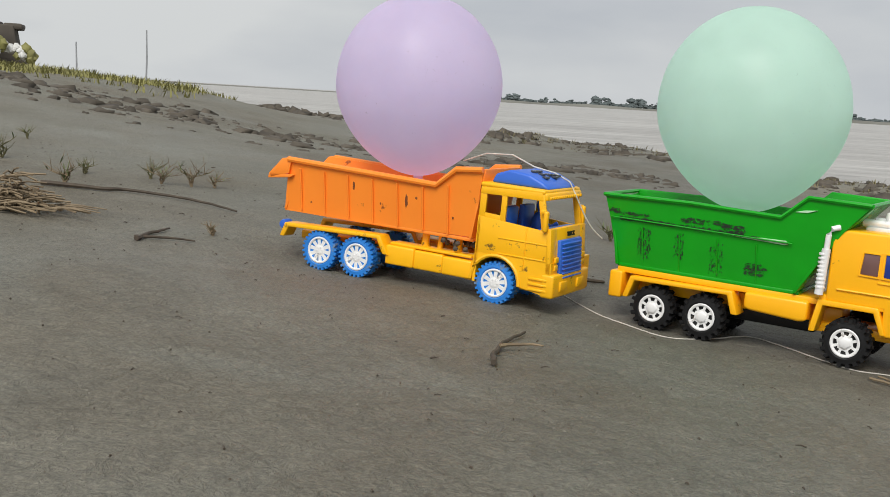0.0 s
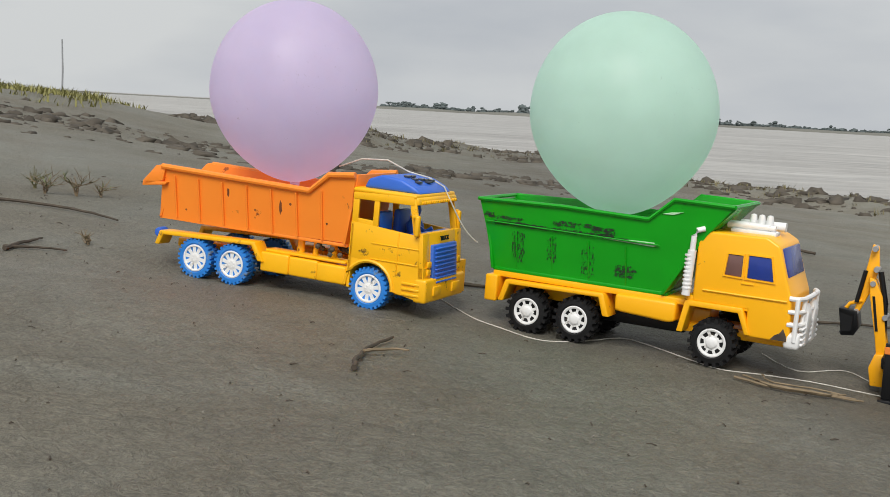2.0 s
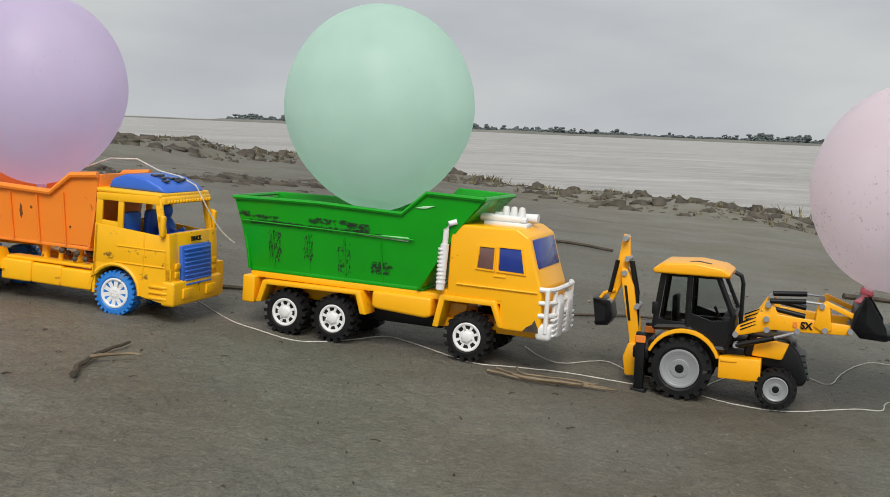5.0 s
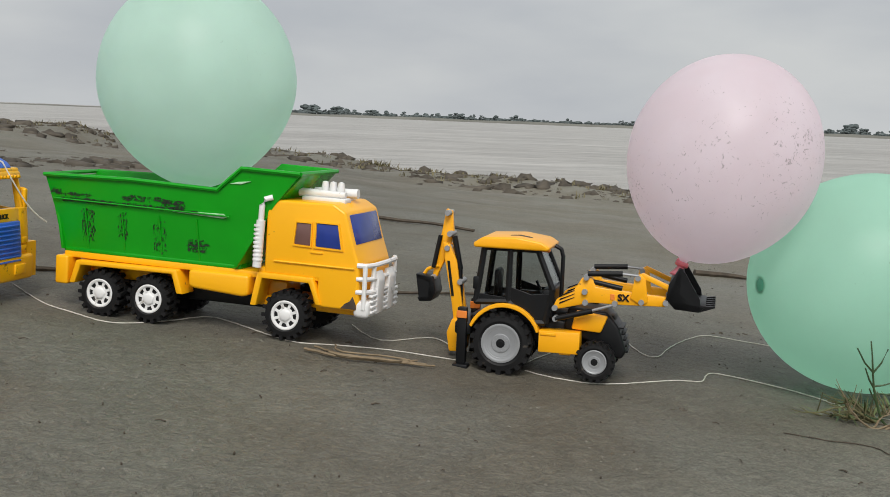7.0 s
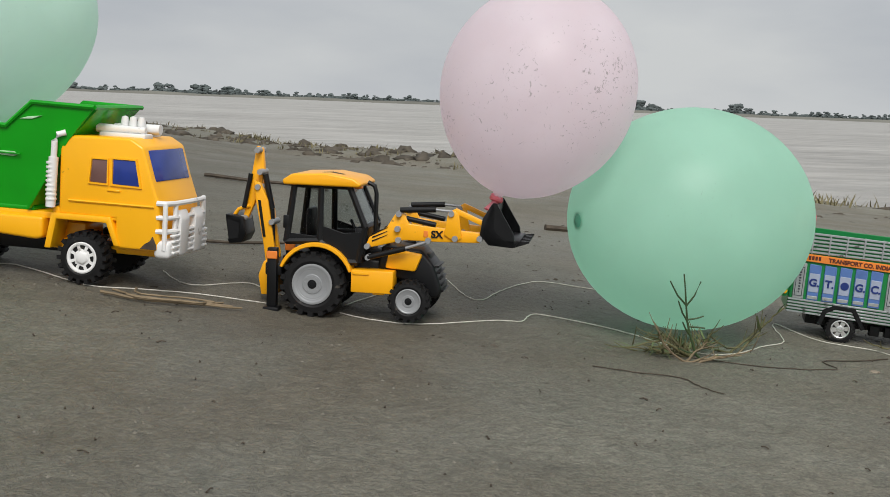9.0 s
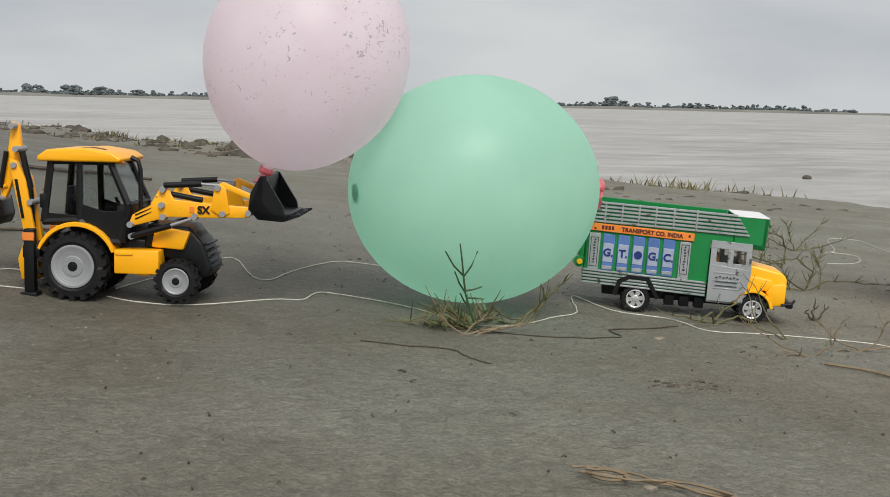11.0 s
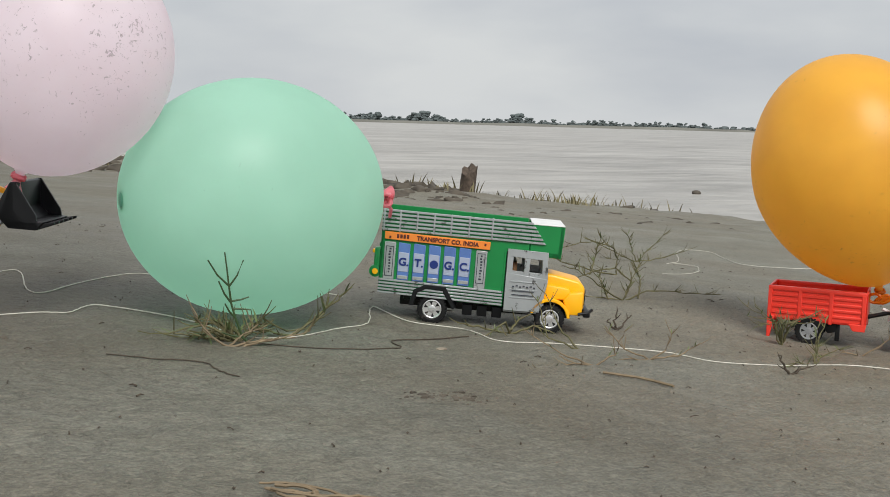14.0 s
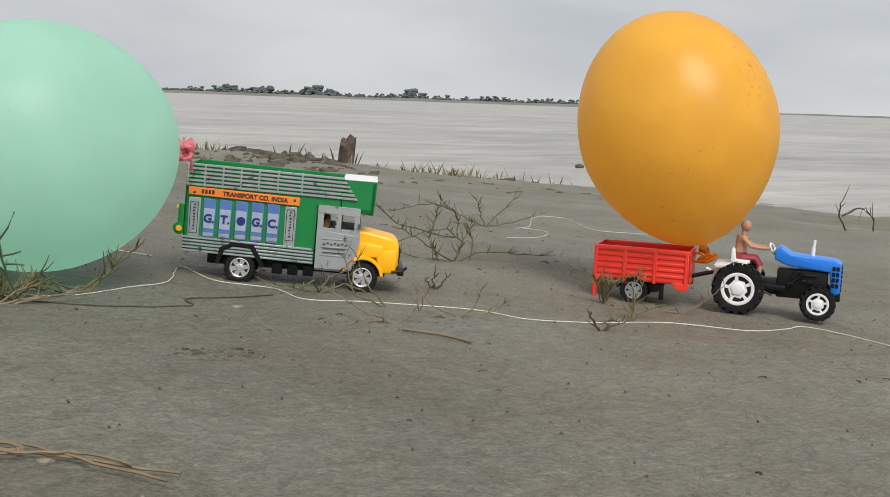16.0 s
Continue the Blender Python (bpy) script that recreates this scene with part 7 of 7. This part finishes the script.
bm = B()
for k in range(520):
    x = rr.uniform(-1.6, 2.6)
    y = edge_y(x) - abs(rr.gauss(0.05, 0.5))
    a, ln = rr.gauss(0, 0.5), 0.010 + 0.032 * rr.random() ** 2
    p = [Vector((x + ln * u * math.cos(a + 0.5 * u), y + ln * u * math.sin(a + 0.5 * u), 0)) for u in (-1, -0.3, 0.4, 1)]
    for q in p:
        q.z = ground_at(q.x, q.y) + 0.002 + 0.008 * rr.random() ** 2
    tube(bm, p, 0.0011 + 0.0014 * rr.random(), 5, 0.0008)
tagged(part("washed_up_stalks", bm, M_twig), "dark roots and stalks washed up along the bank", "debris", kind="stuff")


def grass_stuff(name, spots, label, material):
    bm = B()
    for x, y, h, n in spots:
        z = ground_at(x, y)
        for k in range(n):
            a = rr.random() * 6.28
            p = (x + rr.gauss(0, 0.35 * h), y + rr.gauss(0, 0.35 * h), z - 0.004)
            blade(bm, p, (0.6 * math.cos(a), 0.6 * math.sin(a), 1.0 + 0.5 * rr.random()), h * rr.uniform(0.5, 1.15), 0.035 * h + 0.0012, 0.25)
    tagged(part(name, bm, material), label, "grass", kind="stuff")


spots = []
for k in range(2600):
    x = rr.uniform(-3.6, -1.0)
    y = 4.2 + 0.12 * math.sin(3 * x) + rr.gauss(0, 0.25) + 0.2 * (-x - 1)
    fade = min(1.0, (-x - 0.95) / 0.6)
    if rr.random() < fade:
        spots.append((x, y, rr.uniform(0.030, 0.056), 7))
grass_stuff("bank_grass", spots, "yellow-green grass strip along the rising bank", M_bankgrass)
spots = []
for k in range(420):
    x = rr.uniform(-0.8, 2.9)
    spots.append((x, edge_y(x) - abs(rr.gauss(0.05, 0.6)), rr.uniform(0.018, 0.06), 7))
for k in range(26):
    spots.append((1.35 + rr.gauss(0, 0.05), edge_y(1.35) - 0.4 + rr.gauss(0, 0.05), rr.uniform(0.04, 0.09), 6))
for k in range(90):
    x = rr.uniform(2.7, 5.6)
    spots.append((x, edge_y(x) - 0.15 - abs(rr.gauss(0.0, 0.25)), rr.uniform(0.05, 0.14), 5))
grass_stuff("sparse_grass", spots, "sparse dry grass along the bank's edge", mat("dry_grass", (0.16, 0.14, 0.07), 0.75, 0.35, 4.0, 0.1))

# broken stump near the water
sx, sy = 3.644, 5.70
bm = B()
prof = []
zs = ground_at(sx, sy)
rings = []
for i, z in enumerate((-0.05, 0.0, 0.06, 0.10, 0.130)):
    ring = []
    for j in range(14):
        a = 2 * math.pi * j / 14
        k = 0.042 * (1 + 0.12 * math.sin(3 * a + i) + 0.06 * math.sin(7 * a))
        top = 0.028 * math.cos(a - 0.2) + 0.012 * math.sin(5 * a) if i == 4 else 0
        ring.append(bm.verts.new((k * math.cos(a), k * math.sin(a), z + top)))
    rings.append(ring)
for a, b in zip(rings, rings[1:]):
    for j in range(14):
        bm.faces.new((a[j], a[(j + 1) % 14], b[(j + 1) % 14], b[j]))
bm.faces.new(rings[0][::-1])
c = bm.verts.new((0, 0, 0.118))
for j in range(14):
    bm.faces.new((rings[-1][j], rings[-1][(j + 1) % 14], c))
tagged(part("wooden_stump", bm, M_post, m=pose(sx, sy, zs, 0, 2, 20)), "broken weathered wooden stump standing in the bank", "stump")

# stone embankment with rubble, up on the far left of the bank
t = thing("embankment_wall", pose(-5.10, 10.9, ground_at(-5.10, 10.9) - 0.22, 0, 0, 20), "dark stone embankment wall with pale rubble at its foot", "wall")
for j in range(6):
    for k in range(9 - j // 3):
        bm = B()
        x0 = -1.50 + 0.195 * k + 0.09 * (j % 2)
        w, d = 0.19 * rr.uniform(0.85, 1.0), 0.05 * j
        top = 0.14 * (j + 1) - 0.012 * k * (j == 5) + 0.02 * rr.random()
        box(bm, x0, x0 + w, -0.2 + d * 0.4 + 0.03 * rr.random(), 0.25, 0.14 * j, top - 0.006, 0.022, 2)
        seed = Vector((k * 3.1, j * 7.7, 0))
        for v in bm.verts:
            v.co += 0.012 * noise.noise_vector(v.co * 9 + seed)
        part("stone", bm, M_stone, t)
part("wall_core", prism(B(), [(-1.52, 0.0), (0.20, 0.0), (0.06, 0.74), (-1.52, 0.80)], -0.12, 0.24, 0.02), M_stone, t)
for k in range(110):
    bm = B()
    bmesh.ops.create_icosphere(bm, subdivisions=2, radius=1.0)
    s = rr.uniform(0.02, 0.06)
    u = rr.random()
    seed = Vector((rr.random() * 9, k, 0))
    for v in bm.verts:
        v.co = v.co * s * (1 + 0.5 * noise.noise(v.co * 1.5 + seed))
    part("rubble", bm, M_pale if k % 2 else M_bankgrass, t, m=pose(-1.0 + 1.25 * u, -0.28 - 0.1 * rr.random(), 0.74 - 0.34 * u + 0.1 * rr.random(), 0, 0, k * 40))
for k, x in enumerate((-0.62, -0.55, -0.49)):
    bm = B()
    tube(bm, [(x, 0.0, 0.7), (x + 0.02, 0.0, 1.6 + 0.1 * k)], 0.008, 6, 0.005)
    part("reinforcing_rod", bm, M_grey, t)
for x, y, top in ((-3.84, 11.2, 0.72), (-4.55, 11.2, 0.57)):
    bm = B()
    tube(bm, [(0, 0, -0.9), (0.01, 0, top * 0.6), (0.0, 0, top)], 0.011, 8, 0.007)
    tagged(part("marker_pole", bm, M_grey, m=pose(x, y, 0, 0, 0, 0)), "thin grey pole standing by the river", "pole", "poles by the river")

# half-sunk rock in the river
bm = B()
bmesh.ops.create_icosphere(bm, subdivisions=2, radius=0.035)
for v in bm.verts:
    v.co = Vector((v.co.x * 1.3, v.co.y, v.co.z * 0.7)) * (1 + 0.4 * noise.noise(v.co * 9))
tagged(part("rock", bm, M_stone, m=pose(7.3, 8.5, WATER + 0.01)), "dark rock breaking the river surface", "rock")

# crumbs of dirt, bits of stalk and shell over the mud
bm = B()
for k in range(1100):
    x, y = rr.uniform(-0.7, 2.3), rr.uniform(0.3, 2.0)
    z = ground_at(x, y)
    a, l1 = rr.random() * 3.14, 0.0007 + 0.0036 * rr.random() ** 4
    d = Vector((math.cos(a) * l1, math.sin(a) * l1, 0))
    tube(bm, [Vector((x, y, z + 0.0006)) - d, Vector((x, y, z + 0.0014)), Vector((x, y, z + 0.0006)) + d], 0.0004 + 0.0005 * rr.random(), 4, 0.0003)
tagged(part("debris", bm, M_twig), "dark bits of stalk scattered on the mud", "debris", kind="stuff")
bm = B()
for k in range(9):
    x, y = rr.uniform(-0.5, 2.2), rr.uniform(0.5, 1.8)
    s = 0.0012 + 0.003 * rr.random() ** 2
    bmesh.ops.create_icosphere(bm, subdivisions=1, radius=s, matrix=Matrix.Translation((x, y, ground_at(x, y))) @ Matrix.Diagonal((1.6, 1, 0.6, 1)))
tagged(part("pebbles", bm, mat("pale_pebble", (0.25, 0.21, 0.16), 0.8, 0.3, 60)), "small pale pebbles and shell bits on mud", "pebbles", kind="stuff")
gv, gf = [], []
octa = ((1, 0, 0), (0, 1, 0), (-1, 0, 0), (0, -1, 0), (0, 0, 1))
for k in range(17000):
    x, y = rr.uniform(-0.35, 2.1), 0.28 + 0.95 * rr.random() ** 1.3
    if noise.noise(Vector((x * 2.2, y * 3.0, 0))) + 0.35 * (x - 0.8) < rr.uniform(-0.6, 0.5):
        continue
    s = 0.0004 + 0.0010 * rr.random() ** 3
    z = ground_at(x, y)
    a = rr.random() * 6.28
    o = len(gv)
    for u, v, w in octa:
        gv.append((x + s * (u * math.cos(a) - v * math.sin(a)) * rr.uniform(0.7, 1.7), y + s * (u * math.sin(a) + v * math.cos(a)) * rr.uniform(0.7, 1.5), z + s * 0.8 * w))
    gf.extend([[o, o + 1, o + 4], [o + 1, o + 2, o + 4], [o + 2, o + 3, o + 4], [o + 3, o, o + 4]])
me = bpy.data.meshes.new("mud_grains")
me.from_pydata(gv, [], gf)
me.materials.append(mat("drying_mud_grain", (0.15, 0.14, 0.114), 0.85, 0.4, 60))
tagged(new("mud_grains", me), "tiny drying crumbs strewn over the mud", "mud grains", kind="stuff")
bm = B()
for cx, cy, sp, n in ((1.180, 0.772, 0.013, 70), (0.885, 0.953, 0.006, 5), (0.848, 0.985, 0.004, 4), (1.10, 1.33, 0.012, 12)):
    for k in range(n):
        x, y = cx + rr.gauss(0, sp * 1.4), cy + rr.gauss(0, sp * 0.7)
        s = 0.0007 + 0.0018 * rr.random() ** 2
        bmesh.ops.create_icosphere(bm, subdivisions=1, radius=s, matrix=Matrix.Translation((x, y, ground_at(x, y))) @ Matrix.Rotation(k, 4, "X") @ Matrix.Diagonal((1.5, 1, 0.6, 1)))
tagged(part("mud_crumbs", bm, M_clod), "dark crumbs of turned mud", "mud crumbs", kind="stuff")

# ---- the far shore ----
rr = random.Random(123)
R = 400.0
bm = B()
rows = []
for k in range(161):
    az = radians(-30 + 0.62 * k)
    deg = -30 + 0.62 * k
    top = 0.55 + 0.5 * noise.noise(Vector((deg * 0.4, 0, 0))) + (0.5 if -6 < deg < 40 else 0.0)
    if deg < -7:
        top *= 0.6
    q = [(R + 60, -3), (R + 60, WATER + max(0.3, top)), (R, WATER + max(0.2, top * 0.8)), (R - 4, -3)]
    rows.append([bm.verts.new((r * math.sin(az), r * math.cos(az), z)) for r, z in q])
for a, b in zip(rows, rows[1:]):
    for j in range(3):
        bm.faces.new((a[j], a[j + 1], b[j + 1], b[j]))
tagged(part("far_bank", bm, mat("far_bank_soil", (0.16, 0.16, 0.14), 0.9, 0.2, 0.05, 0.0)), "low dim far bank of the river", "river bank", kind="structure")
tv, tf = [], []
ico = bmesh.new()
bmesh.ops.create_icosphere(ico, subdivisions=1, radius=1.0)
iv = [v.co.copy() for v in ico.verts]
ix = [[v.index for v in f.verts] for f in ico.faces]
ico.free()


def far_tree(deg, h):
    a = radians(deg)
    r0 = R + rr.uniform(4, 40)
    cx, cy = r0 * math.sin(a), r0 * math.cos(a)
    n = 13 if h < 2.5 else 26
    for k in range(n):
        u = rr.random()
        rad = h * ((0.06 if h > 1.3 else 0.16) + 0.12 * rr.random())
        sp = h * 0.42 * (1 - 0.5 * u)
        c = (cx + rr.gauss(0, sp * 0.6) * math.cos(a), cy - rr.gauss(0, sp * 0.6) * math.sin(a) + rr.gauss(0, sp * 0.3), WATER + 0.5 + h * (0.18 + 0.72 * u))
        seed = Vector((rr.random() * 60, k, 0))
        o = len(tv)
        for v in iv:
            q = v * rad * (1 + 0.6 * noise.noise(v * 1.6 + seed))
            tv.append((c[0] + q.x * (1.9 if h > 1.3 else 3.4), c[1] + q.y, c[2] + q.z))
        tf.extend([[o + i for i in f] for f in ix])
    o = len(tv)
    for z, w in ((WATER, 0.10), (WATER + 0.5 + h * 0.5, 0.05)):
        for dx, dy in ((-1, 0), (0, -1), (1, 0), (0, 1)):
            tv.append((cx + dx * w * h * 0.3, cy + dy * w * h * 0.3, z))
    tf.extend([[o + j, o + (j + 1) % 4, o + 4 + (j + 1) % 4, o + 4 + j] for j in range(4)])


for k in range(620):
    deg = rr.uniform(-5.5, 40)
    far_tree(deg, rr.uniform(0.6, 1.25))
for k in range(330):
    deg = rr.uniform(-5.5, 38)
    dens = 0.55 + 0.6 * noise.noise(Vector((deg * 0.35, 3.3, 0))) + 0.35 * noise.noise(Vector((deg * 1.3, 9.1, 0)))
    if deg > 30:
        dens -= 0.03 * (deg - 30)
    if rr.random() < dens:
        far_tree(deg, rr.uniform(1.0, 2.3) + max(0, dens - 0.5) * 2.2 * rr.random())
for deg, h, n in ((-4.2, 2.6, 4), (-2.6, 3.2, 3), (1.5, 3.4, 5), (3.3, 3.8, 6), (4.6, 3.4, 5), (6.2, 2.8, 5), (10.5, 2.6, 3), (20.0, 3.6, 4), (21.8, 3.2, 3), (24.0, 4.0, 3), (25.0, 3.4, 2), (28.9, 4.4, 3), (29.4, 3.0, 2), (33.0, 2.6, 2)):
    for k in range(n):
        far_tree(deg + rr.gauss(0, 0.25), h * rr.uniform(0.75, 1.05))
me = bpy.data.meshes.new("far_trees")
me.from_pydata(tv, [], tf)
me.materials.append(M_tree)
me.shade_smooth()
tagged(new("far_trees", me), "dark hazy line of trees on the far bank", "trees", kind="stuff")
